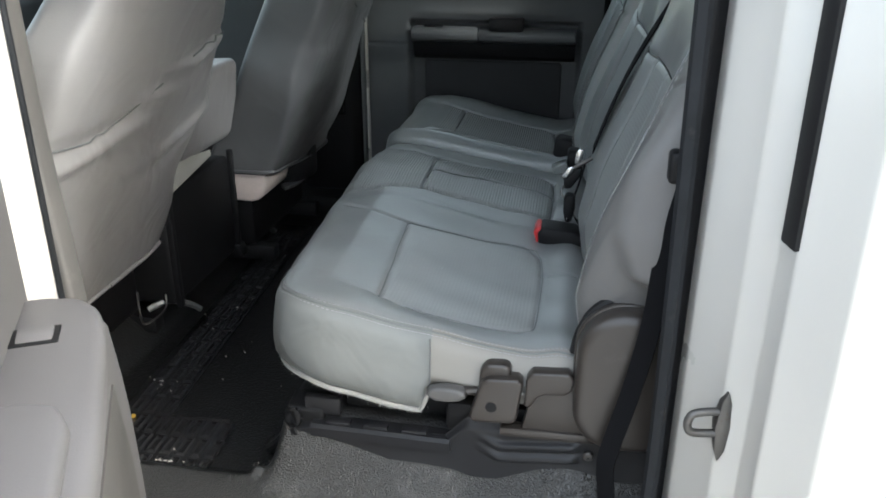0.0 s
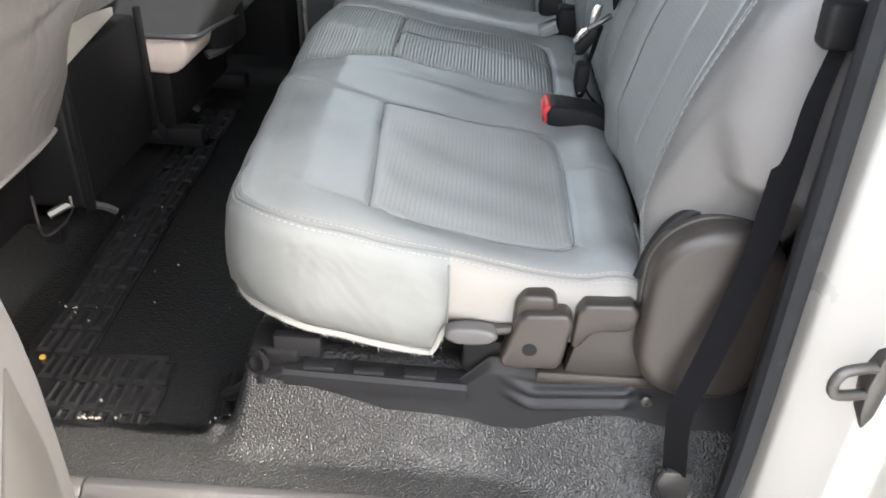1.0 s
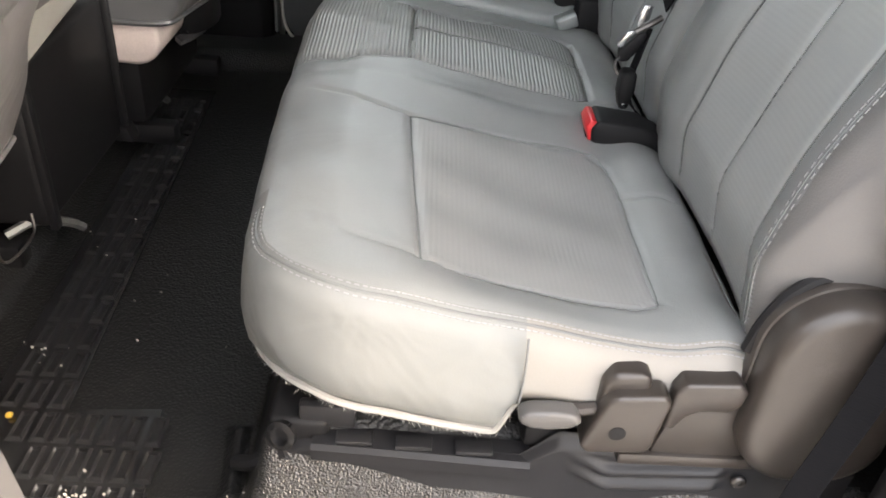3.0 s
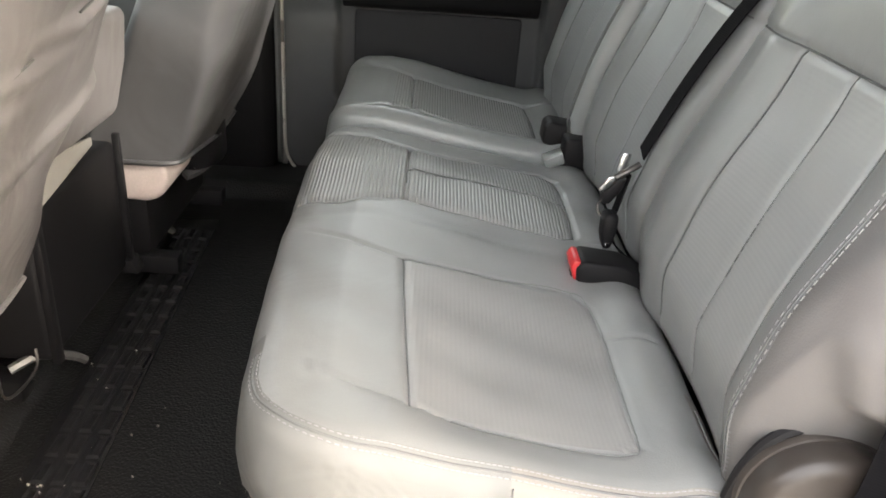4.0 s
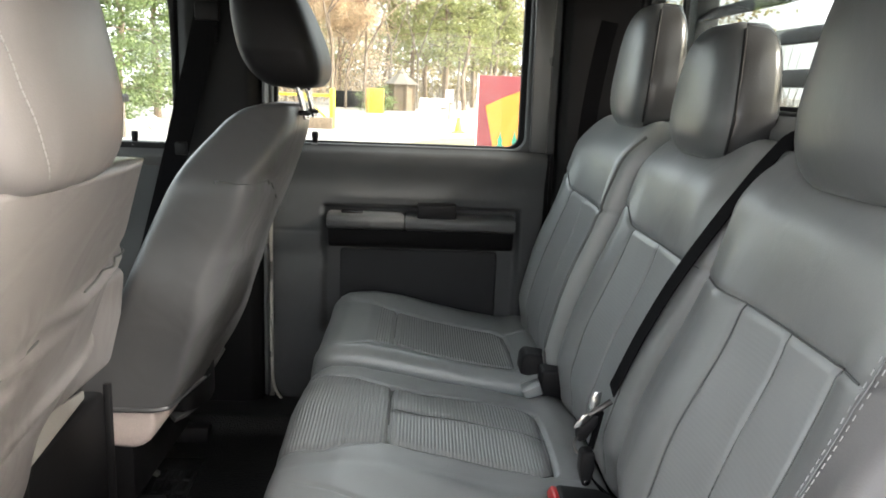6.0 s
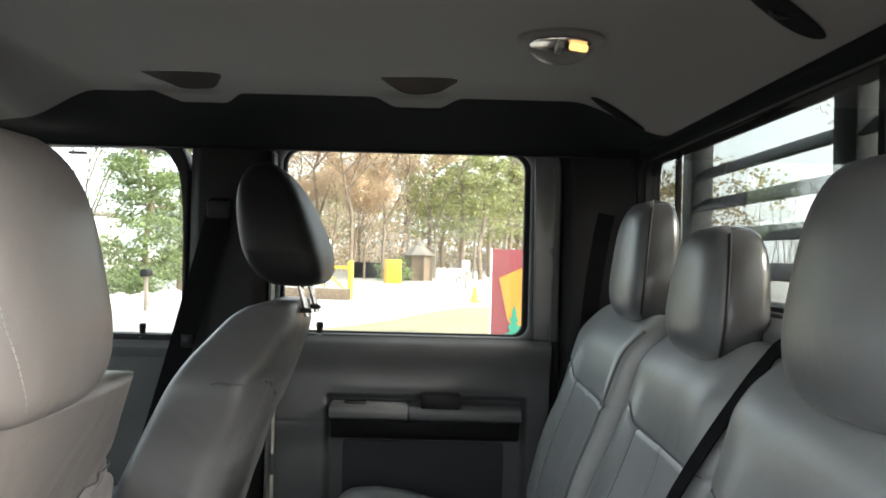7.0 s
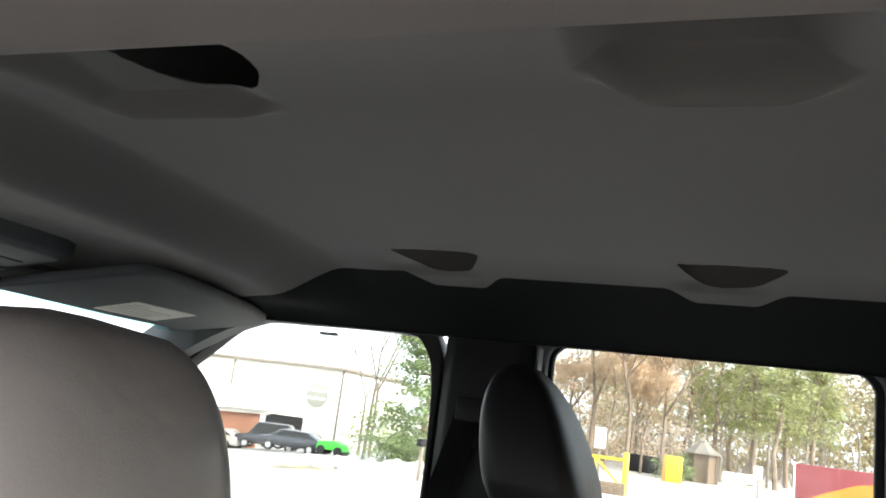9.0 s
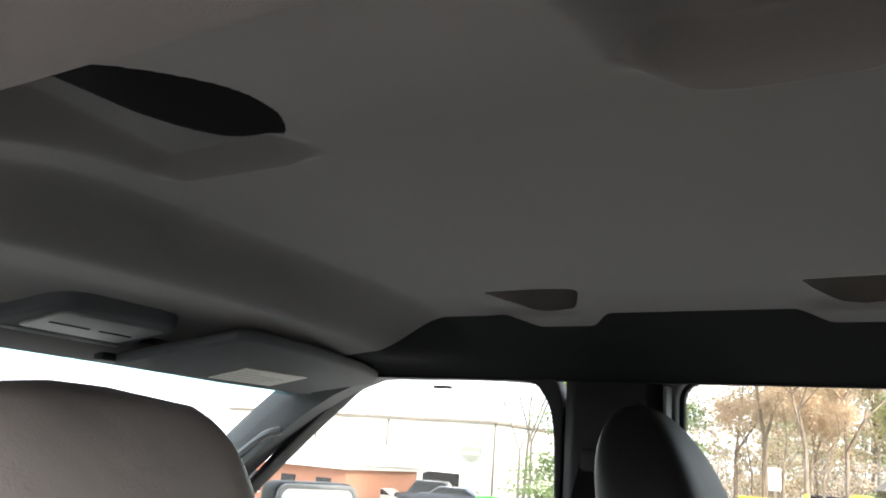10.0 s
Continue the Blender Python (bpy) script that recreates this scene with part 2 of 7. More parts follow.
INK = material("label print", (0.45, 0.43, 0.40), 0.6, vary=0.05)
DEBRIS = material("dried pale mud flakes", (0.5, 0.46, 0.4), 0.95, vary=0.25, vary_size=60)
PANE = glass_material("clear side window glass", (0.90, 0.93, 0.91))
PANE_BACK = glass_material("back window glass", (0.62, 0.65, 0.63), 0.10, 2.2)
PANE_TINT = glass_material("turquoise shade band", (0.70, 0.93, 0.95))
LENS = glass_material("clear lamp lens", (0.9, 0.88, 0.85))
BULB = glow_material("warm festoon bulb", (1.0, 0.50, 0.17), 0.24)
MIRROR = material("mirror silver", (0.85, 0.86, 0.87), 0.03, metal=1.0, vary=0.01)


# ---- mesh helpers ----
def mesh_from(name, verts, faces, smooth=True):
    me = bpy.data.meshes.new(name)
    me.from_pydata([tuple(v) for v in verts], [], [tuple(f) for f in faces])
    if smooth:
        me.polygons.foreach_set("use_smooth", [True] * len(me.polygons))
    me.update()
    return me


def part(name, geo, mat, parent=None, label="", smooth=None):
    """Links a bmesh or mesh as one object, under a thing or a part if parent is given."""
    if isinstance(geo, bmesh.types.BMesh):
        me = bpy.data.meshes.new(name)
        bmesh.ops.recalc_face_normals(geo, faces=geo.faces[:])
        geo.to_mesh(me)
        geo.free()
        if smooth is None or smooth:
            me.polygons.foreach_set("use_smooth", [True] * len(me.polygons))
            me.set_sharp_from_angle(angle=radians(38))
    else:
        me = geo
    me.materials.clear()
    me.materials.append(mat)
    ob = new(name, me)
    if parent is not None:
        ob.parent = parent
    if label:
        ob["label"] = label
    return ob


def thing(name, label, category, at=(0, 0, 0), group="", kind=""):
    ob = new(name)
    ob.empty_display_size = 0.05
    ob.location = at
    return tagged(ob, label, category, group, kind)


def box(bm, lo, hi, bevel=0.0, seg=2, m=None):
    """Adds a box between two corners, with rounded edges."""
    c = [(a + b) / 2 for a, b in zip(lo, hi)]
    s = [abs(b - a) for a, b in zip(lo, hi)]
    r = bmesh.ops.create_cube(bm, size=1.0, matrix=Matrix.Translation(c) @ Matrix.Diagonal((*s, 1)))
    vs = r["verts"]
    if bevel:
        es = list({e for v in vs for e in v.link_edges})
        r = bmesh.ops.bevel(bm, geom=es, offset=bevel, segments=seg, affect="EDGES", profile=0.5)
        vs = list({v for f in r["faces"] for v in f.verts} | {v for v in vs if v.is_valid})
    if m is not None:
        bmesh.ops.transform(bm, matrix=m, verts=[v for v in vs if v.is_valid])
    return bm


def boxes(*rows, bevel=0.004, seg=2):
    bm = bmesh.new()
    for lo, hi in rows:
        box(bm, lo, hi, bevel, seg)
    return bm


def prism(outline, axis, a, b, bevel=0.0, seg=2):
    """A plate: an outline in the plane across the axis, from a to b along it. For axis y the outline is (x, z), for x (y, z), for z (x, y)."""
    bm = bmesh.new()
    put = {"x": lambda p, d: (d, p[0], p[1]), "y": lambda p, d: (p[0], d, p[1]), "z": lambda p, d: (p[0], p[1], d)}[axis]
    lo = [bm.verts.new(put(p, a)) for p in outline]
    hi = [bm.verts.new(put(p, b)) for p in outline]
    k = len(outline)
    bm.faces.new(lo)
    bm.faces.new(hi[::-1])
    for i in range(k):
        bm.faces.new((lo[i], lo[(i + 1) % k], hi[(i + 1) % k], hi[i]))
    bmesh.ops.recalc_face_normals(bm, faces=bm.faces[:])
    if bevel:
        es = [e for e in bm.edges if e.calc_face_angle(0) > radians(25)]
        bmesh.ops.bevel(bm, geom=es, offset=bevel, segments=seg, affect="EDGES", profile=0.5)
    return bm


def spline(points, n):
    """n points along a smooth curve through the given ones."""
    p = np.array(points, float)
    if len(p) == 2:
        return [tuple(p[0] + (p[1] - p[0]) * i / (n - 1)) for i in range(n)]
    q = np.vstack([2 * p[0] - p[1], p, 2 * p[-1] - p[-2]])
    out = []
    for i in range(n):
        u = i / (n - 1) * (len(p) - 1)
        k = min(int(u), len(p) - 2)
        f = u - k
        a, b, c, d = q[k:k + 4]
        out.append(tuple(0.5 * (2 * b + (c - a) * f + (2 * a - 5 * b + 4 * c - d) * f * f + (3 * b - a - 3 * c + d) * f ** 3)))
    return out


def sweep(points, section, closed_section=True, up=(0, 0, 1), cap=True):
    """A mesh that carries a flat section (side, up) along a path. Returns a bmesh."""
    bm = bmesh.new()
    pts = [Vector(p) for p in points]
    rings = []
    for i, p in enumerate(pts):
        d = (pts[min(i + 1, len(pts) - 1)] - pts[max(i - 1, 0)]).normalized()
        side = d.cross(Vector(up))
        side = side.normalized() if side.length > 1e-5 else Vector((1, 0, 0))
        top = side.cross(d).normalized()
        rings.append([bm.verts.new(p + side * a + top * b) for a, b in section])
    k = len(section)
    for a, b in zip(rings, rings[1:]):
        for j in range(k if closed_section else k - 1):
            bm.faces.new((a[j], a[(j + 1) % k], b[(j + 1) % k], b[j]))
    if cap and closed_section:
        bm.faces.new(rings[0][::-1])
        bm.faces.new(rings[-1])
    return bm


def circle(r, n=8, rx=None):
    return [((rx or r) * math.cos(2 * math.pi * i / n), r * math.sin(2 * math.pi * i / n)) for i in range(n)]


def tube(points, r, n=8, samples=0):
    return sweep(spline(points, samples) if samples else points, circle(r, n))


def lathe(profile, n=20, m=None):
    """A turned shape about z from (radius, height) pairs."""
    bm = bmesh.new()
    rings = [[bm.verts.new((r * math.cos(2 * math.pi * i / n), r * math.sin(2 * math.pi * i / n), z)) for i in range(n)] for r, z in profile]
    for a, b in zip(rings, rings[1:]):
        for i in range(n):
            bm.faces.new((a[i], a[(i + 1) % n], b[(i + 1) % n], b[i]))
    bm.faces.new(rings[0][::-1])
    bm.faces.new(rings[-1])
    if m is not None:
        bmesh.ops.transform(bm, matrix=m, verts=bm.verts[:])
    return bm


def sheet(fn, nu, nv, thick=0.0):
    """A smooth sheet fn(u, v) -> point, u and v from 0 to 1."""
    us, vs = np.linspace(0, 1, nu), np.linspace(0, 1, nv)
    verts = [fn(u, v) for u in us for v in vs]
    faces = [(i * nv + j, i * nv + j + 1, (i + 1) * nv + j + 1, (i + 1) * nv + j) for i in range(nu - 1) for j in range(nv - 1)]
    return verts, faces


def smooth01(x, a, b):
    t = np.clip((x - a) / (b - a), 0, 1)
    return t * t * (3 - 2 * t)


def bump1(d, w):
    return np.exp(-(d / w) ** 2)


def seg_dist(a, b, pts):
    """Distance of the points (a, b) to a polyline."""
    best = np.full(np.shape(a), 9.0)
    for (x0, y0), (x1, y1) in zip(pts, pts[1:]):
        dx, dy = x1 - x0, y1 - y0
        t = np.clip(((a - x0) * dx + (b - y0) * dy) / (dx * dx + dy * dy), 0, 1)
        best = np.minimum(best, np.hypot(a - x0 - t * dx, b - y0 - t * dy))
    return best


def inside(a, b, poly):
    """Which points lie in a polygon."""
    r = np.zeros(np.shape(a), bool)
    k = len(poly)
    for i in range(k):
        (x0, y0), (x1, y1) = poly[i][:2], poly[(i + 1) % k][:2]
        if y0 == y1:
            continue
        c = ((y0 > b) != (y1 > b)) & (a < (x1 - x0) * (b - y0) / (y1 - y0) + x0)
        r ^= c
    return r


def round_rect(a0, a1, b0, b1, radii, counts, corner, inset):
    """Points round a rectangle with rounded corners, shrunk by inset. radii: at (a1,b1), (a0,b1), (a0,b0), (a1,b0)."""
    a0, a1, b0, b1 = a0 + inset, a1 - inset, b0 + inset, b1 - inset
    lim = max(0.0001, min(a1 - a0, b1 - b0) / 2)
    r = [min(max(q - inset, 0.004), lim) for q in radii]
    cs = [(a1 - r[0], b1 - r[0]), (a0 + r[1], b1 - r[1]), (a0 + r[2], b0 + r[2]), (a1 - r[3], b0 + r[3])]
    out = []
    for k in range(4):
        cx, cy = cs[k]
        arc = [(cx + r[k] * math.cos(math.pi / 2 * (k + i / corner)), cy + r[k] * math.sin(math.pi / 2 * (k + i / corner))) for i in range(corner + 1)]
        out += arc
        nk = (k + 1) % 4
        nx = (cs[nk][0] + r[nk] * math.cos(math.pi / 2 * (k + 1)), cs[nk][1] + r[nk] * math.sin(math.pi / 2 * (k + 1)))
        c = counts[k]
        out += [(arc[-1][0] + (nx[0] - arc[-1][0]) * i / c, arc[-1][1] + (nx[1] - arc[-1][1]) * i / c) for i in range(1, c)]
    return np.array(out)


def pad(rect, radii, top, frame_of, roll=0.03, side=0.1, under=0.02, step=0.008, bulge=0.006, puff=2.0, underside=True):
    """A stuffed pad: a rounded rectangle with a top surface top(a, b), rolled edges and sides. frame_of maps (a, b, h) to the world.
    Returns vertices, quads, and the (a, b, on the top) of each quad's middle."""
    a0, a1, b0, b1 = rect
    corner = 7
    ring = lambda d: round_rect(a0, a1, b0, b1, radii, [max(2, int((q - 0.05) / step)) for q in (a1 - a0, b1 - b0, a1 - a0, b1 - b0)], corner, d)
    levels = []
    if underside:
        levels += [(min(a1 - a0, b1 - b0) / 2 - 0.002, -side), (0.06, -side)]
    levels += [(under, -side), (under * 0.3, -side + 0.012)]
    for f in (0.75, 0.5, 0.25, 0.0):
        levels.append((-bulge * math.sin(math.pi * (1 - f)) ** 1 + 0.0, -roll - (side - roll - 0.012) * f))
    for q in (18, 36, 54, 72, 90):
        t = radians(q)
        levels.append((roll * (1 - math.cos(t)), -roll * (1 - math.sin(t))))
    d = roll + step
    lim = min(a1 - a0, b1 - b0) / 2 - 0.00003
    while d < lim:
        levels.append((d, 0.0))
        d += step
    levels.append((lim, 0.0))
    pts, hs = [], []
    for d, h in levels:
        r = ring(d)
        pts.append(r)
        hs.append(np.full(len(r), h))
    k = len(pts[0])
    ab, h = np.vstack(pts), np.concatenate(hs)
    hh = top(ab[:, 0], ab[:, 1]) + h
    verts = frame_of(ab[:, 0], ab[:, 1], hh)
    faces, mids = [], []
    n = len(levels)
    for i in range(n - 1):
        for j in range(k):
            faces.append((i * k + j, i * k + (j + 1) % k, (i + 1) * k + (j + 1) % k, (i + 1) * k + j))
    f4 = np.array(faces)
    mid = ab[f4].mean(1)
    lev = np.repeat(np.arange(n - 1), k)
    first = (2 if underside else 0) + 2 + 4
    on_top = lev >= first + 3
    return verts, faces, (mid[:, 0], mid[:, 1], on_top)


def split_mesh(name, verts, faces, keep):
    """The faces marked in keep as a mesh of their own."""
    fs = [f for f, q in zip(faces, keep) if q]
    used = sorted({i for f in fs for i in f})
    at = {v: i for i, v in enumerate(used)}
    return mesh_from(name, [verts[i] for i in used], [[at[i] for i in f] for f in fs])


def stitches(path, r=0.0011, length=0.006, gap=0.0025, lift=0.0012):
    """Short thread dashes along a path."""
    pts = [Vector(p) for p in path]
    bm = bmesh.new()
    sec = [(-r, 0), (0, r), (r, 0), (0, -r)]
    for a, b in zip(pts, pts[1:]):
        v = b - a
        n = max(1, int(v.length / (length + gap)))
        d = v.normalized()
        s = d.cross(Vector((0.3, 0.2, 1))).normalized()
        u = s.cross(d)
        for i in range(n):
            c = a + v * (i + 0.5) / n + u * lift
            ends = []
            for e in (-1, 1):
                ends.append([bm.verts.new(c + d * e * length / 2 + s * x + u * (y if e else 0)) for x, y in sec])
            for j in range(4):
                bm.faces.new((ends[0][j], ends[0][(j + 1) % 4], ends[1][(j + 1) % 4], ends[1][j]))
            bm.faces.new(ends[0][::-1])
            bm.faces.new(ends[1])
    return bm


def screw(name, at, normal, r, mat, parent, label=""):
    q = Vector(normal).to_track_quat("Z", "Y").to_matrix().to_4x4()
    return part(name, lathe([(r, 0), (r, r * 0.35), (r * 0.75, r * 0.6), (r * 0.3, r * 0.62), (r * 0.28, r * 0.35)], 12, Matrix.Translation(at) @ q), mat, parent, label)


def ring_plate(outer, inner, axis, a, b, bevel=0.006):
    """A frame between two outlines with as many points each, from a to b along the axis, with its inner edge rounded."""
    bm = bmesh.new()
    put = {"x": lambda p, d: (d, p[0], p[1]), "y": lambda p, d: (p[0], d, p[1])}[axis]
    k = len(outer)
    o0, i0, o1, i1 = ([bm.verts.new(put(p, d)) for p in q] for q, d in ((outer, a), (inner, a), (outer, b), (inner, b)))
    for j in range(k):
        n = (j + 1) % k
        for q in ((o0, i0), (i0, i1), (i1, o1), (o1, o0)):
            bm.faces.new((q[0][j], q[0][n], q[1][n], q[1][j]))
    bmesh.ops.recalc_face_normals(bm, faces=bm.faces[:])
    if bevel:
        es = [e for e in bm.edges if e.calc_face_angle(0) > radians(50)]
        bmesh.ops.bevel(bm, geom=es, offset=bevel, segments=3, affect="EDGES", profile=0.5)
    return bm


def rounded(a0, a1, b0, b1, r, corner=6):
    return [tuple(p) for p in round_rect(a0, a1, b0, b1, [r] * 4 if isinstance(r, (int, float)) else r, [2, 2, 2, 2], corner, 0.0)]


def pane(name, outline, axis, at, mat, parent):
    ob = part(name, prism(outline, axis, at, at + 0.004), mat, parent)
    ob.visible_shadow = False
    return ob


# ---- cab floor ----
def floor_height(x, y):
    h = 0.036 * (1 - smooth01(y, 0.125, 0.185)) + 0.036 * smooth01(y, 1.50, 1.57)
    lead = 0.055 * smooth01(x, 0.05, 0.25)
    seat = smooth01(x, -0.292, -0.24) * smooth01(y, 0.085 - lead, 0.20 - lead) * (1 - smooth01(y, 1.50, 1.55))
    h = h + (0.145 - h) * seat
    front = 1 - smooth01(x, -0.80, -0.70)
    lump = 0.35 + 0.65 * (bump1(y - 0.53, 0.17) + bump1(y - 1.30, 0.17))
    h = h + 0.075 * front * np.clip(lump, 0, 1) * smooth01(y, 0.14, 0.30)
    ridge = bump1(seg_dist(x, y, [(-0.288, 0.135), (-0.30, 0.20), (-0.308, 0.28)]), 0.012) * 0.018
    return h + ridge


def build_floor():
    x0, x1, y0, y1 = -2.0, 0.54, 0.046, 1.70
    xs = np.concatenate([np.linspace(x0, -0.85, 24)[:-1], np.linspace(-0.85, -0.15, 120)[:-1], np.linspace(-0.15, x1, 50)])
    ys = np.concatenate([np.linspace(y0, 0.36, 84)[:-1], np.linspace(0.36, y1, 110)])
    X, Y = np.meshgrid(xs, ys, indexing="ij")
    Z = floor_height(X, Y)
    nv = len(ys)
    verts = np.stack([X, Y, Z], -1).reshape(-1, 3)
    faces = [(i * nv + j, i * nv + j + 1, (i + 1) * nv + j + 1, (i + 1) * nv + j) for i in range(len(xs) - 1) for j in range(nv - 1)]
    mx, my = (X[:-1, :-1] + X[1:, 1:]) / 2, (Y[:-1, :-1] + Y[1:, 1:]) / 2
    # daylit and dusty floor by the sill, plus the scuffed ridge tip
    worn = (((mx > -0.288) & (my < 0.160 - 0.1 * mx) & (mx < 0.240 + 0.2 * (my - 0.073))) | (my < 0.128 + 0.004 * np.sin(40 * mx)) | (seg_dist(mx, my, [(-0.294, 0.140), (-0.305, 0.178)]) < 0.009)).reshape(-1)
    floor = part("floor", split_mesh("floor", verts, faces, ~worn), FLOORING)
    part("lit_dusty_flooring", split_mesh("lit_dusty_flooring", verts, faces, worn), FLOORING_LIT_DUSTY, floor, "dusty grained flooring beside the sill, coloured paler for daylight")
    tagged(floor, "black leather-grained vinyl cab flooring, dusty", "floor", kind="structure")
    under = part("floor_pan", boxes(((x0, -0.10, -0.16), (x1, 1.80, -0.02)), bevel=0.0), BLACK)
    tagged(under, "black underside of the cab floor", "floor", kind="structure")
    return floor


floor = build_floor()

# moulded tread fields in the foot well
tread_field = part("tread_field", prism([(-0.560, 0.130), (-0.397, 0.133), (-0.420, 0.319), (-0.540, 0.312), (-0.596, 1.36), (-0.700, 1.36), (-0.647, 0.33), (-0.612, 0.25)], "z", 0.0015, 0.0052, 0.001), MATRUB, floor)


# ---- sill, pillars and door opening on the driver's side ----
sill = thing("sill_plate", "dusty grey plastic sill plate with moulded treads in the door opening", "sill plate", kind="structure")
part("plate", prism([(0.046, 0.040), (0.030, 0.043), (0.022, 0.034), (-0.055, 0.030), (-0.085, 0.018), (-0.095, -0.03), (0.046, -0.03)], "x", -0.42, 0.31, 0.003), SCUFF, sill)
part("front_plate", prism([(0.046, 0.038), (0.030, 0.041), (0.022, 0.032), (-0.055, 0.028), (-0.085, 0.016), (-0.095, -0.03), (0.046, -0.03)], "x", -0.60, -0.4215, 0.003), TRIM_GREY, sill)
sill_white = part("sill_panel", prism([(-0.095, 0.012), (-0.13, 0.0), (-0.165, -0.05), (-0.17, -0.30), (-0.05, -0.30), (-0.05, -0.02), (-0.093, -0.012)], "x", -2.2, 0.47, 0.006), PAINT)
tagged(sill_white, "white painted rocker panel below the door opening", "rocker panel", kind="structure")

b_pillar = thing("b_pillar", "white painted centre pillar with grey inner trim and black edges", "pillar", kind="structure")
part("jamb", prism([(-0.490, 0.005), (-0.497, -0.035), (-0.515, -0.06), (-0.525, -0.115), (-0.56, -0.145), (-0.70, -0.145), (-0.70, 0.005)], "z", -0.02, 1.20, 0.006), PAINT, b_pillar)
trim_line = spline([(-0.497, 1.16), (-0.490, 0.68), (-0.478, 0.45), (-0.470, 0.25), (-0.460, 0.10), (-0.450, 0.042)], 40)
part("trim", prism([*trim_line, (-0.60, 0.040), (-0.60, 1.16)], "y", 0.0075, 0.045, 0.008, 3), TRIM_GREY, b_pillar, "grey plastic inner pillar trim")
part("seal_lip", prism([(-0.493, 0.0075), (-0.4855, 0.0065), (-0.484, 0.001), (-0.4895, -0.002)], "z", 0.40, 1.19, 0.001), RUBBER, b_pillar, "black rubber lip")

c_pillar = thing("c_pillar", "white painted rear pillar of the door opening, dusty", "pillar", kind="structure")
part("jamb", prism([(0.352, 0.045), (0.356, 0.0), (0.383, -0.034), (0.392, -0.058), (0.420, -0.075), (0.424, -0.122), (0.446, -0.140), (0.466, -0.170), (1.02, -0.178), (1.02, 0.045)], "z", -0.30, 1.215, 0.0035, 2), PAINT, c_pillar)
part("channel", prism([(0.4215, -0.088), (0.414, -0.092), (0.420, -0.124), (0.4275, -0.122)], "z", 0.60, 1.19, 0.002), BLACK, c_pillar, "black rubber glass channel")

striker = thing("door_striker", "dull black steel door latch striker loop on the white pillar", "door striker")
ys = -0.032
part("base_plate", prism([(0.395, 0.300), (0.402, 0.318), (0.4045, 0.350), (0.402, 0.384), (0.396, 0.400), (0.390, 0.384), (0.3865, 0.350), (0.389, 0.318)], "y", ys - 0.034, ys - 0.010, 0.003), STEEL_DULL, striker)
part("loop", tube([(0.397, ys - 0.027, 0.369), (0.378, ys - 0.031, 0.370), (0.361, ys - 0.035, 0.368), (0.3555, ys - 0.036, 0.361), (0.3545, ys - 0.036, 0.354), (0.356, ys - 0.036, 0.347), (0.362, ys - 0.035, 0.342), (0.378, ys - 0.031, 0.340), (0.397, ys - 0.027, 0.340)], 0.0052, 10, 60), STEEL_DULL, striker)

seal_path = spline([(-0.408, -0.027, 0.085), (-0.385, -0.030, 0.055), (-0.33, -0.030, 0.043), (-0.10, -0.030, 0.040), (0.20, -0.030, 0.042), (0.300, -0.020, 0.065), (0.328, -0.006, 0.16), (0.331, 0.0, 0.40), (0.326, 0.0, 0.72), (0.318, 0.0, 1.05), (0.303, 0.010, 1.150),
                    (0.255, 0.032, 1.208), (0.10, 0.039, 1.215), (-0.10, 0.039, 1.216), (-0.32, 0.038, 1.214), (-0.385, 0.032, 1.200), (-0.412, 0.024, 1.174), (-0.435, 0.018, 1.12), (-0.478, 0.004, 1.06)], 130)
weatherstrip = part("weatherstrip", sweep(seal_path, [(-0.009, -0.006), (-0.003, -0.011), (0.007, -0.008), (0.010, 0.001), (0.004, 0.010), (-0.006, 0.008)], up=(0, 1, 0)), RUBBER)
tagged(weatherstrip, "black rubber weatherstrip round the open doorway", "door seal", kind="structure")

# inner trim of the rear pillar beside the bench
quarter = part("quarter_trim", prism([(0.328, 0.03), (0.336, 0.018), (0.352, 0.03), (0.49, 0.05), (0.49, 0.14), (0.46, 0.14), (0.42, 0.070), (0.345, 0.055)], "z", 0.04, 1.19, 0.008, 3), BLACK)
tagged(quarter, "black plastic trim inside the rear pillar", "trim panel", kind="structure")

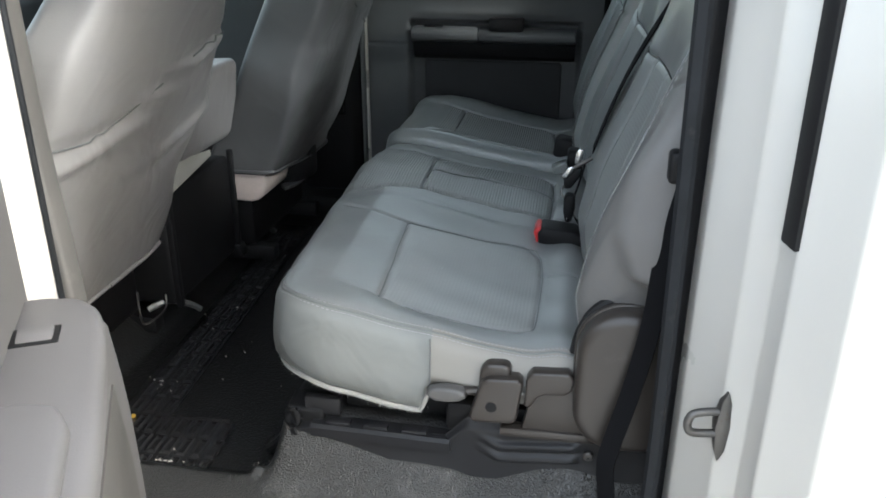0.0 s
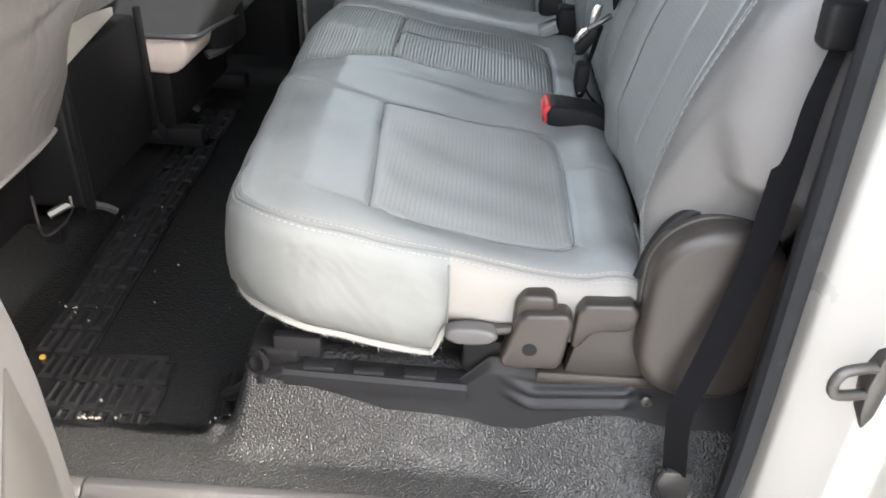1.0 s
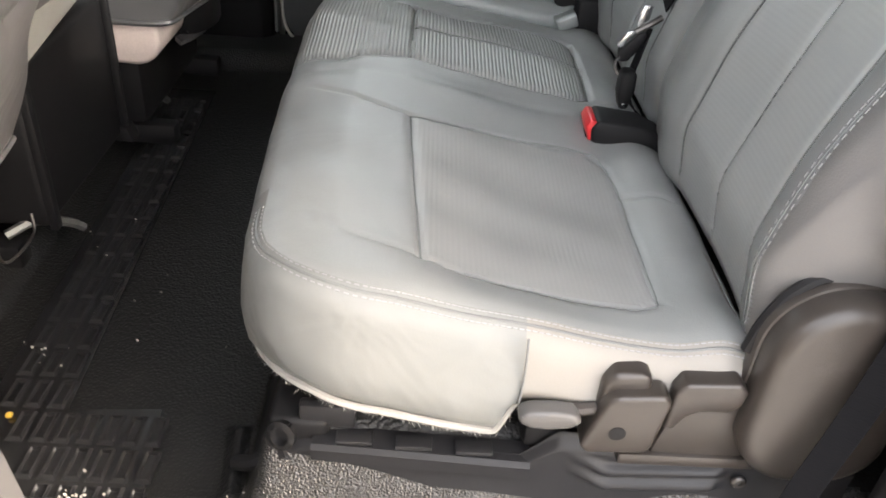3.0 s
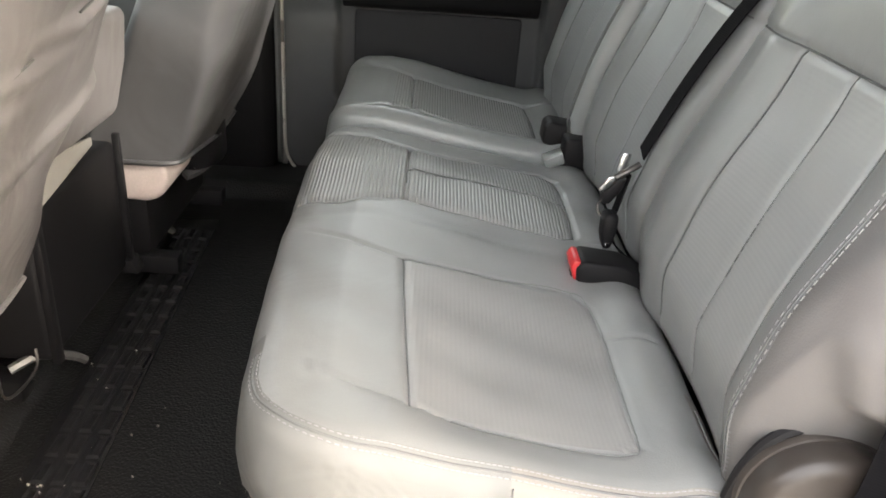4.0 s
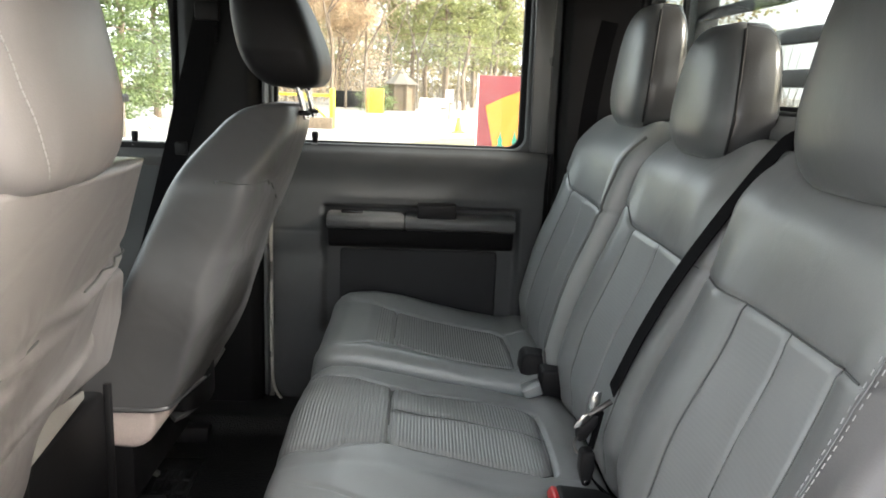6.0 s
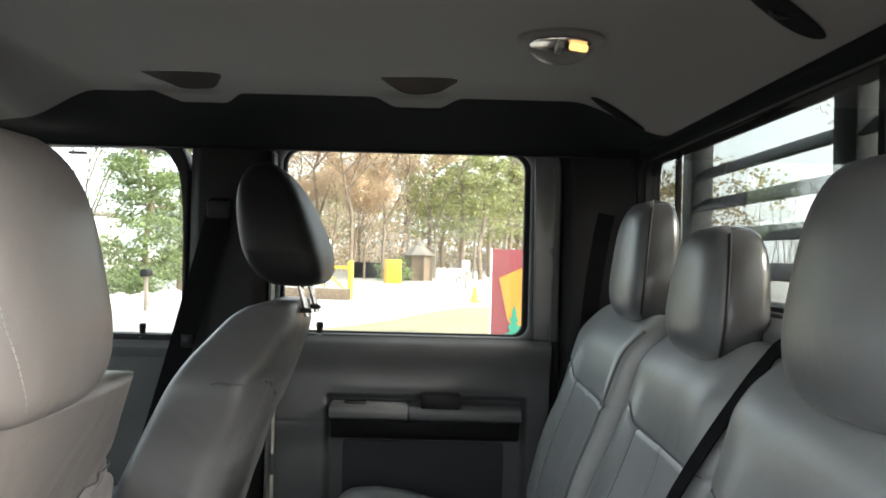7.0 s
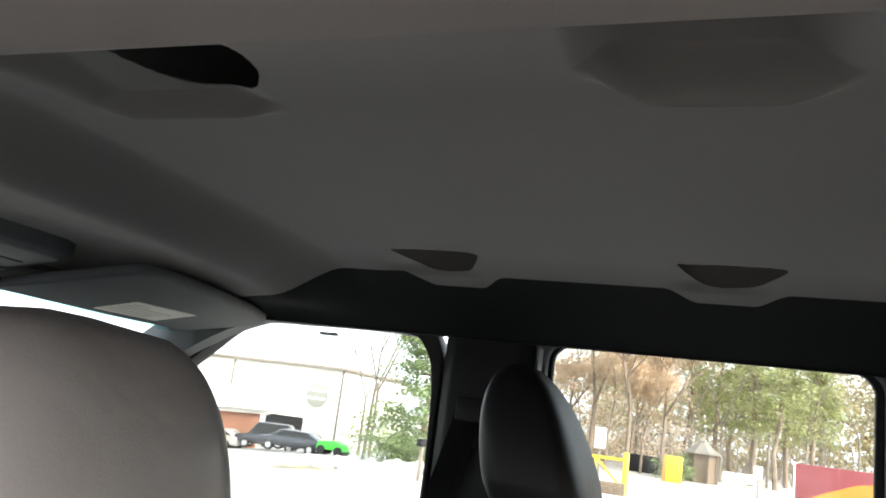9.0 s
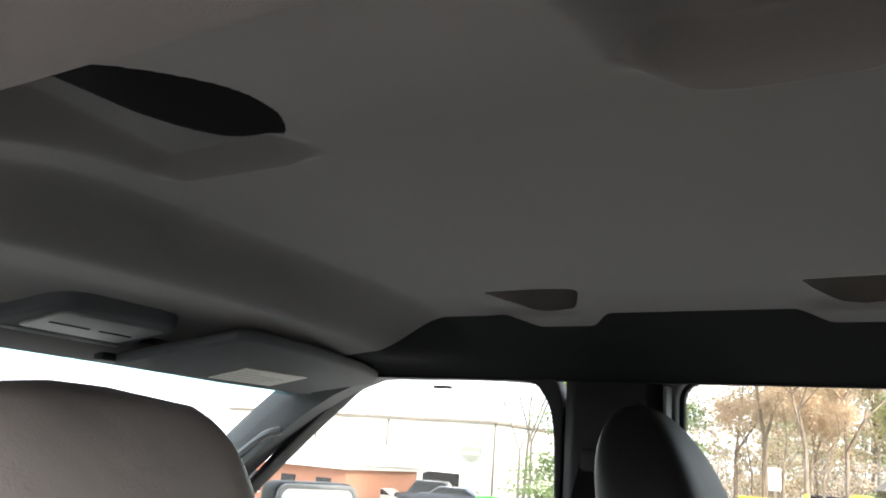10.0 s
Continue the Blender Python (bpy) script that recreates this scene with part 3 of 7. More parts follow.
# ---- roof ----
def liner_height(x, y):
    """The cloth lining: flat in the middle, falling to both rails, to the back window and to the windscreen, with four hand pockets."""
    e = np.minimum(y - 0.12, 1.57 - y)
    lo = np.where(y < 0.85, 1.242, 1.268)
    crown = 1.374 - 0.02 * ((y - 0.85) / 0.7) ** 2
    cove = lo + (crown - lo) * np.sin(np.clip(e / 0.40, 0, 1) * math.pi / 2) ** 0.9
    z = cove
    for x0, x1 in ((-0.74, -0.53), (-0.20, -0.02)):
        for s in (0, 1):
            side = (y < 0.85) if s == 0 else (y >= 0.85)
            w = 0.012 + 0.05 * np.clip(1 - e / 0.36, 0, 1)
            mx = smooth01(x, x0 - 0.03 + w * 0.9, x0 + 0.03 + w * 0.9) * (1 - smooth01(x, x1 - 0.03 - w * 0.9, x1 + 0.03 - w * 0.9))
            # the rear pocket beside the door is rounded at its inner edge
            draw = 0.012 + 0.05 * np.clip(np.abs(x + 0.095) / 0.10, 0, 1) ** 4 if s == 0 and x0 > -0.5 else 0.0
            me = (smooth01(e, 0.262, 0.315) if s else smooth01(e, 0.105, 0.15)) * (1 - smooth01(e + draw, 0.392, 0.404))
            pocket = crown + (0.0 if s else 0.066 - 0.13 * np.clip(e - 0.17, 0, 1) if x0 > -0.5 else 0.014)
            z = np.where(side, z + np.maximum(pocket - z, 0) * mx * me, z)
            if s == 0:
                z = np.where(side, z - 0.011 * bump1(e + draw - 0.413, 0.010) * mx, z)
    fore = 0.066 * (1 - smooth01(x, -0.99, -0.82)) + 0.03 * (1 - smooth01(x, -1.35, -1.1))
    z = z - fore * smooth01(e, 0.02, 0.28)
    rear = smooth01(x, 0.24, 0.47)
    z = z - (z - np.minimum(z, 1.283)) * rear
    return z


def build_liner():
    xs, ys = np.linspace(-1.36, 0.472, 480), np.linspace(0.12, 1.57, 520)
    X, Y = np.meshgrid(xs, ys, indexing="ij")
    # one mesh line follows the edge where the cove's painted shade begins
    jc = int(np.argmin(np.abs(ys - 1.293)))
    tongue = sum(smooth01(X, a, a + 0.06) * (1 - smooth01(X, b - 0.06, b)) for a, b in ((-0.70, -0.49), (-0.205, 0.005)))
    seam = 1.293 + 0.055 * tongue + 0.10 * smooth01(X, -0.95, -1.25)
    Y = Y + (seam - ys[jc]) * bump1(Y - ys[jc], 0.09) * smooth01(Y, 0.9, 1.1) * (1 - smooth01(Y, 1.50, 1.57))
    # mouths cut in three hand pockets stand in for their shade, placed to fit the camera's view; the mesh lines nearest
    # to a mouth are drawn onto its edge
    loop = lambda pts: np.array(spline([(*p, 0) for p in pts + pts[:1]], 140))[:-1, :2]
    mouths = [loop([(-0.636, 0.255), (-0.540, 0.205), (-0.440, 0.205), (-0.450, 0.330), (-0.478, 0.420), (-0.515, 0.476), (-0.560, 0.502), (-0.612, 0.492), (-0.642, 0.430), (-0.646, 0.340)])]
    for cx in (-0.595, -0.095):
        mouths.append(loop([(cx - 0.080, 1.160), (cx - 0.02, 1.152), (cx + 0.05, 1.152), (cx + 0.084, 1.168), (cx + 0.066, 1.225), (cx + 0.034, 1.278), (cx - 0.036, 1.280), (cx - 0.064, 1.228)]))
    for m in mouths:
        lo, hi = m.min(0) - 0.02, m.max(0) + 0.02
        ii, jj = np.where((X > lo[0]) & (X < hi[0]) & (Y > lo[1]) & (Y < hi[1]))
        d = np.hypot(X[ii, jj, None] - m[None, :, 0], Y[ii, jj, None] - m[None, :, 1])
        k = d.argmin(1)
        near = d[np.arange(len(k)), k] < 0.0023
        X[ii[near], jj[near]], Y[ii[near], jj[near]] = m[k[near], 0], m[k[near], 1]
    Z = liner_height(X, Y)
    verts = np.stack([X, Y, Z], -1).reshape(-1, 3)
    nv = len(ys)
    faces = [(i * nv + j, (i + 1) * nv + j, (i + 1) * nv + j + 1, i * nv + j + 1) for i in range(len(xs) - 1) for j in range(nv - 1)]
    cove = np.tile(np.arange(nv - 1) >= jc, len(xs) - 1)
    mx, my = ((q[:-1, :-1] + q[1:, :-1] + q[:-1, 1:] + q[1:, 1:]).reshape(-1) / 4 for q in (X, Y))
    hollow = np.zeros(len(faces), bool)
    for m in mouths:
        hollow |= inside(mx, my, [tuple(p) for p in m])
    return split_mesh("ceiling", verts, faces, ~cove & ~hollow), split_mesh("shaded_cove", verts, faces, cove)


liner, cove_mesh = build_liner()
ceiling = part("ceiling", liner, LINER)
# same lining as the ceiling, its shade put into a darker colour
cove_part = part("shaded_cove", cove_mesh, RAIL_DARK)
tagged(cove_part, "headliner cove above the passenger windows, coloured dark for shade", "trim", kind="structure")
tagged(ceiling, "taupe cloth headliner with moulded hand pockets", "headliner", kind="structure")
# added black plate, so that the cut pocket mouths look deeply shaded
felt = part("roof_backing", boxes(((-1.35, 0.15, 1.4605), (0.47, 1.53, 1.4612)), bevel=0.0), BLACK)
tagged(felt, "black plate added under the roof to darken the pocket mouths", "roof lining", kind="structure")
roof = part("roof_panel", prism([(-0.06, 1.235), (0.02, 1.43), (0.10, 1.48), (1.60, 1.48), (1.70, 1.43), (1.80, 1.31), (1.765, 1.30), (1.62, 1.40), (1.54, 1.462), (0.14, 1.462), (0.10, 1.41), (0.0, 1.225)], "x", -1.42, 0.60, 0.006), PAINT)
tagged(roof, "white painted cab roof panel", "roof", kind="structure")
rail = part("roof_rail", prism([(0.162, 1.2375), (0.167, 1.243), (0.168, 1.268), (0.12, 1.262), (0.06, 1.240), (0.048, 1.222), (0.050, 1.2165), (0.075, 1.2195), (0.115, 1.2265), (0.152, 1.2340)], "x", -1.34, 0.42, 0.0015), RAIL)
tagged(rail, "taupe roof rail trim above the door opening", "trim", kind="structure")
lip = part("drip_rail", prism([(0.050, 1.219), (0.030, 1.2135), (-0.05, 1.206), (-0.075, 1.195), (-0.08, 1.208), (-0.06, 1.230), (0.05, 1.242)], "x", -1.6, 0.56, 0.003), RAIL_DARK)
tagged(lip, "dark door frame edge below the roof", "trim", kind="structure")
# far rail and rear header are coloured dark to carry their shade
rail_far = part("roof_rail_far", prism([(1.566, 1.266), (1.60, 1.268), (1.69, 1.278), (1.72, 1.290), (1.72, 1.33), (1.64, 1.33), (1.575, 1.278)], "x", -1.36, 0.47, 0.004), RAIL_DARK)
tagged(rail_far, "roof rail trim above the passenger windows, coloured dark for shade", "trim", kind="structure")
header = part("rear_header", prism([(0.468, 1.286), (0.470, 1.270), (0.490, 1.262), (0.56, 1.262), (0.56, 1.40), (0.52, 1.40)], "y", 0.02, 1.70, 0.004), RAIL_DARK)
tagged(header, "headliner edge above the back window, coloured dark for shade", "trim", kind="structure")
front_header = part("windscreen_header", prism([(-1.352, 1.285), (-1.33, 1.262), (-1.37, 1.238), (-1.46, 1.222), (-1.50, 1.24), (-1.42, 1.41), (-1.36, 1.40)], "y", -0.02, 1.72, 0.004), LINER)
tagged(front_header, "dark headliner edge above the windscreen", "trim", kind="structure")

# ---- back wall and window ----
inner = rounded(0.11, 1.600, 0.925, 1.268, 0.065)
outer = rounded(-0.04, 1.76, 0.86, 1.274, 0.01)
back_wall = thing("wall_back", "black trimmed back wall of the cab below the window", "wall", kind="structure")
part("lower_panel", boxes(((0.50, -0.04, -0.05), (0.56, 1.76, 0.86)), bevel=0.004), BLACK, back_wall)
part("surround", ring_plate(outer, inner, "x", 0.478, 0.54, 0.006), BLACK, back_wall)
part("sill_ledge", prism([(0.455, 0.895), (0.475, 0.918), (0.50, 0.922), (0.50, 0.86), (0.46, 0.86)], "y", 0.12, 1.60, 0.004), PANEL_EDGE, back_wall)
window_1 = thing("window_1", "sliding back window glass with dark dividers", "window", kind="structure")
pane("pane", rounded(0.11, 1.600, 0.925, 1.268, 0.065), "x", 0.503, PANE_BACK, window_1)
part("gasket", ring_plate(rounded(0.105, 1.605, 0.92, 1.273, 0.066), rounded(0.117, 1.593, 0.932, 1.261, 0.06), "x", 0.497, 0.512, 0.003), RUBBER, window_1)
for y in (0.50, 1.36):
    part("divider", boxes(((0.508, y - 0.008, 0.93), (0.520, y + 0.008, 1.262)), bevel=0.002), RUBBER, window_1)

# ---- passenger side: pillars ----
c_far = thing("c_pillar_far", "dark grey trim of the far rear pillar", "pillar", kind="structure")
part("trim", prism([(0.300, 1.735), (0.296, 1.685), (0.315, 1.66), (0.365, 1.645), (0.43, 1.628), (0.462, 1.612), (0.476, 1.602), (0.4765, 1.70), (0.4765, 1.76), (0.30, 1.76)], "z", 0.0, 1.30, 0.006, 3), BLACK, c_far)
part("gap_filler", boxes(((0.282, 1.747, -0.05), (0.318, 1.80, 1.32)), bevel=0.0), BLACK, c_far)
b_far = thing("b_pillar_far", "dark trim of the far centre pillar", "pillar", kind="structure")
part("trim", prism([(-0.735, 1.745), (-0.728, 1.68), (-0.70, 1.655), (-0.54, 1.655), (-0.512, 1.68), (-0.505, 1.745)], "z", 0.0, 1.30, 0.008, 3), BLACK, b_far)
part("seal_lip", prism([(-0.507, 1.675), (-0.498, 1.668), (-0.492, 1.69), (-0.503, 1.70)], "z", 0.05, 1.27, 0.002), PANEL_EDGE, b_far)
part("height_adjuster", boxes(((-0.665, 1.642, 1.03), (-0.615, 1.656, 1.14)), bevel=0.005), BLACK, b_far, "black belt height adjuster")
part("vent_plate", boxes(((-0.66, 1.648, 0.30), (-0.56, 1.657, 0.52)), bevel=0.003), BLACK_GLOSS, b_far)


# ---- far rear door ----
def far_door():
    d = thing("door_1", "closed dark grey passenger rear door with armrest and window", "door", kind="structure")
    yw = 1.70
    x0, x1 = -0.484, 0.270

    def face(u, v):
        z = 0.012 + u * (0.772 - 0.012)
        r = 0.09 * (1 - math.sqrt(max(0, 1 - (1 - min(1, (z - 0.012) / 0.09)) ** 2)))
        x = x0 + r + v * (x1 - x0 - r)
        y = yw - 0.004
        # belt line roll, upper bulge and the recess round the armrest
        y -= 0.030 * float(smooth01(z, 0.66, 0.755)) - 0.020 * float(smooth01(z, 0.755, 0.772))
        inx = float(smooth01(x, -0.352, -0.335) * (1 - smooth01(x, 0.197, 0.212)))
        y += 0.034 * inx * float(smooth01(z, 0.235, 0.25) * (1 - smooth01(z, 0.60, 0.612)))
        y -= 0.006 * float(bump1(z - 0.634, 0.012)) * float(smooth01(x, -0.36, -0.25) * (1 - smooth01(x, 0.10, 0.20)))
        y += 0.004 * float(bump1(z - 0.533, 0.0035)) * (1 if x < -0.352 else 0)
        return (x, y, z)

    verts, faces = sheet(face, 150, 130)
    part("panel", mesh_from("panel", verts, faces), PANEL, d)
    part("core", boxes(((x0 - 0.008, 1.742, -0.05), (x1 + 0.02, 1.79, 0.775)), bevel=0.003), BLACK, d)
    # armrest
    prof = [(1.738, 0.588), (1.675, 0.592), (1.650, 0.586), (1.642, 0.574), (1.646, 0.556), (1.668, 0.546), (1.738, 0.540)]
    arm = part("armrest", prism(prof, "x", -0.330, -0.1165, 0.004), PANEL_EDGE, d, "grey moulded armrest")
    part("armrest_rear", prism(prof, "x", -0.1145, 0.190, 0.004), PANEL_EDGE, d, "grey moulded armrest")
    part("window_switch", boxes(((-0.292, 1.665, 0.5905), (-0.232, 1.690, 0.5975)), bevel=0.003), BLACK_GLOSS, arm, "black window switch")
    part("pull_cup", boxes(((-0.082, 1.648, 0.580), (0.026, 1.70, 0.622)), bevel=0.006), BLACK, d, "black pull cup")
    part("under_armrest", prism([(1.738, 0.540), (1.672, 0.544), (1.690, 0.500), (1.705, 0.488), (1.738, 0.486)], "x", -0.330, 0.190, 0.004), BLACK, d)
    part("insert", prism(rounded(-0.300, 0.150, 0.262, 0.480, 0.012), "y", 1.7235, 1.738, 0.006, 2), PANEL_SOFT, d, "black cloth door insert")
    edge = [(-0.488, 1.684, 0.76), (-0.488, 1.684, 0.30), (-0.487, 1.684, 0.12), (-0.472, 1.684, 0.050), (-0.435, 1.684, 0.018), (-0.39, 1.684, 0.012)]
    # the lip's glint from the doorway is painted as a whitish colour
    part("edge_strip", tube(edge, 0.0042, 6, 40), LABEL, d, "rubber edge lip coloured pale for its glint")
    # window frame
    hole = rounded(-0.483, 0.208, 0.778, 1.290, [0.05, 0.045, 0.02, 0.035])
    rim = rounded(-0.503, 0.292, 0.768, 1.318, [0.07, 0.05, 0.01, 0.01])
    part("window_frame", ring_plate(rim, hole, "y", 1.690, 1.745, 0.008), PANEL, d)
    part("glass_seal", ring_plate(rounded(-0.486, 0.211, 0.775, 1.293, [0.05, 0.045, 0.02, 0.035]), rounded(-0.473, 0.192, 0.783, 1.284, [0.045, 0.04, 0.015, 0.03]), "y", 1.715, 1.737, 0.004), RUBBER, d)
    part("garnish", prism([(0.222, 0.775), (0.268, 0.772), (0.272, 1.20), (0.262, 1.275), (0.215, 1.275), (0.216, 1.20)], "y", 1.679, 1.695, 0.004), SILL_TRIM, d)
    pane("pane", rounded(-0.483, 0.205, 0.75, 1.289, [0.05, 0.045, 0.02, 0.035]), "y", 1.726, PANE, d)
    lock = part("lock_knob", lathe([(0.008, 0), (0.0085, 0.018), (0.0095, 0.022), (0.0095, 0.033), (0.007, 0.036)], 14, Matrix.Translation((-0.369, 1.706, 0.772))), BLACK, d, "black lock knob")
    part("collar", lathe([(0.020, 0), (0.018, 0.006), (0.010, 0.007)], 16, Matrix.Translation((-0.369, 1.706, 0.770))), PANEL_EDGE, lock)
    return d


far_door()


def far_front_door():
    d = thing("door_2", "closed dark passenger front door with large window", "door", kind="structure")
    part("panel", boxes(((-1.75, 1.69, -0.05), (-0.742, 1.75, 0.748)), bevel=0.012, seg=3), PANEL, d)
    ledge = part("ledge", prism([(1.69, 0.70), (1.672, 0.73), (1.69, 0.755), (1.74, 0.757), (1.74, 0.70)], "x", -1.74, -0.745, 0.004), PANEL_EDGE, d)
    hole = spline([(-0.790, 0.765), (-0.752, 0.80), (-0.755, 1.14), (-0.790, 1.252), (-0.86, 1.277), (-1.12, 1.278), (-1.30, 1.266), (-1.42, 1.180), (-1.60, 1.02), (-1.80, 0.83), (-1.82, 0.775), (-1.70, 0.765), (-1.2, 0.765)], 66)
    rim = [(max(-1.92, min(-0.735, -1.2 + (x + 1.2) * 1.06)), max(0.745, min(1.315, 1.02 + (z - 1.02) * 1.16))) for x, z in hole]
    part("window_frame", ring_plate(rim, hole, "y", 1.685, 1.745, 0.005), BLACK, d)
    ob = pane("pane", hole, "y", 1.72, PANE, d)
    lock = part("lock_knob", lathe([(0.008, 0), (0.0085, 0.018), (0.0095, 0.022), (0.0095, 0.033), (0.007, 0.036)], 14, Matrix.Translation((-0.859, 1.704, 0.757))), BLACK, d, "black lock knob")
    part("collar", lathe([(0.020, 0), (0.018, 0.006), (0.010, 0.007)], 16, Matrix.Translation((-0.859, 1.704, 0.755))), PANEL_EDGE, lock)
    return d


far_front_door()

# windscreen pillars, dash and bulkhead
for name, y, s in (("a_pillar", 0.03, 1), ("a_pillar_far", 1.66, -1)):
    ap = part(name, sweep(spline([(-1.16, y, 1.345), (-1.36, y, 1.275), (-1.55, y, 1.155), (-1.79, y - s * 0.02, 0.97), (-2.09, y - s * 0.03, 0.70)], 24), [(-0.035, -0.055), (0.035, -0.05), (0.05, 0.0), (0.035, 0.055), (-0.03, 0.06), (-0.05, 0.0)]), PANEL)
    tagged(ap, "dark grey windscreen pillar trim", "pillar", kind="structure")
handle = part("grab_handle", tube([(-1.50, 1.615, 1.125), (-1.54, 1.585, 1.10), (-1.68, 1.575, 0.99), (-1.72, 1.60, 0.955)], 0.012, 8, 20), PANEL_EDGE)
tagged(handle, "grey grab handle on the windscreen pillar", "grab handle")
dash = part("dashboard", prism([(-1.45, 0.0), (-1.45, 0.40), (-1.58, 0.66), (-1.72, 0.72), (-2.10, 0.74), (-2.10, 0.0)], "y", 0.0, 1.70, 0.02, 3), BLACK)
tagged(dash, "plain black dashboard below the windscreen", "dashboard", kind="structure")
window_4 = thing("window_4", "turquoise shade band along the top of the windscreen", "windscreen", kind="structure")
band = part("pane", prism([(-1.446, 1.236), (-1.449, 1.239), (-1.472, 1.219), (-1.469, 1.216)], "y", 0.04, 1.66), PANE_TINT, window_4)
band.visible_shadow = False
window_3 = thing("window_3", "clear windscreen glass with a tinted top edge", "windscreen", kind="structure")
ws = part("pane", prism([(-1.44, 1.240), (-1.446, 1.242), (-2.086, 0.745), (-2.08, 0.742)], "y", 0.04, 1.66), PANE, window_3)
ws.visible_shadow = False
front_wall = part("wall_front", boxes(((-2.30, -0.16, -0.6), (-2.10, 1.86, 0.72)), bevel=0.03), PAINT)
tagged(front_wall, "white bulkhead and bonnet side of the truck", "bodywork", kind="structure")
# driver's front door, closed
near_front = thing("door_3", "closed driver's front door beside the centre pillar", "door", kind="structure")
part("panel", boxes(((-2.05, -0.15, -0.10), (-0.705, 0.02, 0.745)), bevel=0.02, seg=3), PAINT, near_front)
part("window_frame", ring_plate(rounded(-1.60, -0.70, 0.735, 1.225, 0.04), rounded(-1.50, -0.755, 0.775, 1.195, 0.06), "y", -0.07, 0.02, 0.006), BLACK, near_front)
pane("pane", rounded(-1.50, -0.755, 0.775, 1.195, 0.06), "y", -0.03, PANE, near_front)
# outer skin on the passenger side
outer_side = part("body_side", boxes(((-2.2, 1.80, -0.35), (0.6, 1.90, 0.745)), bevel=0.03, seg=3), PAINT)
tagged(outer_side, "white outer door skins of the truck", "bodywork", kind="structure")


# ---- rear bench ----
def flat_frame(a, b, h):
    return np.stack([a, b, h], -1)


def cushion_profile(x):
    """Height of the bench cushion from its nose to the backrest."""
    return np.interp(x, [-0.30, -0.25, -0.19, -0.12, -0.05, 0.06, 0.16, 0.27], [0.346, 0.360, 0.363, 0.352, 0.337, 0.318, 0.306, 0.300])


NEAR_PAN = [(-0.245, 0.262), (-0.16, 0.235), (-0.05, 0.209), (0.06, 0.199), (0.135, 0.197), (0.158, 0.215), (0.162, 0.33), (0.162, 0.44), (0.155, 0.515), (0.13, 0.545), (0.02, 0.552), (-0.112, 0.548), (-0.18, 0.562), (-0.25, 0.590)]
MID_PAN = [(-0.118, 0.735), (0.0, 0.726), (0.14, 0.712), (0.163, 0.73), (0.166, 0.85), (0.160, 0.965), (0.135, 0.985), (0.0, 0.972), (-0.118, 0.958)]
FAR_PAN = [(-0.125, 1.215), (0.0, 1.20), (0.12, 1.192), (0.150, 1.21), (0.152, 1.33), (0.145, 1.435), (0.12, 1.455), (0.0, 1.468), (-0.125, 1.475)]


def cushion_60(x, y):
    h = cushion_profile(x)
    h = h + 0.024 * bump1(y - 0.86, 0.16) * (1 - smooth01(x, 0.10, 0.22))
    h = h + 0.012 * bump1(y - 0.15, 0.05) + 0.005 * bump1(y - 0.63, 0.05)
    h = h - 0.012 * bump1(y - 0.37, 0.13) * bump1(x - 0.03, 0.14)
    h = h + 0.010 * bump1(x - 0.205, 0.03)
    h = h - 0.0032 * bump1(seg_dist(x, y, NEAR_PAN), 0.004) - 0.0035 * bump1(seg_dist(x, y, [(-0.097, 0.218), (-0.104, 0.36), (-0.112, 0.545)]), 0.005)
    h = h - 0.0015 * bump1(seg_dist(x, y, [(-0.26, 0.64), (-0.112, 0.665), (0.05, 0.655), (0.2, 0.65)]), 0.012)
    h = h - 0.009 * bump1(seg_dist(x, y, MID_PAN + MID_PAN[:1]), 0.0048)
    h = h - 0.0045 * bump1(seg_dist(x, y, [(-0.115, 0.845), (0.163, 0.848)]), 0.004)
    h = h - 0.005 * bump1(seg_dist(x, y, [(-0.30, 0.70), (-0.22, 0.685), (-0.118, 0.735)]), 0.006) - 0.005 * bump1(seg_dist(x, y, [(-0.30, 1.03), (-0.20, 1.0), (-0.118, 0.958)]), 0.006)
    h = h - 0.004 * bump1(seg_dist(x, y, [(0.162, 0.44), (0.23, 0.43)]), 0.005) - 0.004 * bump1(seg_dist(x, y, [(0.166, 0.72), (0.24, 0.70)]), 0.005)
    wob = 0.0018 * np.sin(31 * x + 9 * y) * np.sin(17 * y - 11 * x) + 0.0012 * np.sin(53 * y + 20 * x)
    return h + wob


def cushion_40(x, y):
    h = cushion_profile(x) + 0.018
    h = h + 0.012 * bump1(y - 1.14, 0.035) + 0.016 * bump1(y - 1.56, 0.05) * (1 - smooth01(x, -0.05, 0.15))
    h = h - 0.010 * bump1(y - 1.34, 0.12) * bump1(x - 0.03, 0.14) + 0.010 * bump1(x - 0.20, 0.03)
    h = h - 0.009 * bump1(seg_dist(x, y, FAR_PAN + FAR_PAN[:1]), 0.0048)
    h = h - 0.005 * bump1(seg_dist(x, y, [(-0.30, 1.175), (-0.21, 1.185), (-0.125, 1.215)]), 0.006) - 0.005 * bump1(seg_dist(x, y, [(-0.30, 1.53), (-0.2, 1.505), (-0.125, 1.475)]), 0.006)
    h = h - 0.004 * bump1(seg_dist(x, y, [(0.15, 1.19), (0.22, 1.17)]), 0.005) - 0.004 * bump1(seg_dist(x, y, [(0.15, 1.45), (0.22, 1.46)]), 0.005)
    return h + 0.0015 * np.sin(29 * x + 13 * y) * np.sin(19 * y)


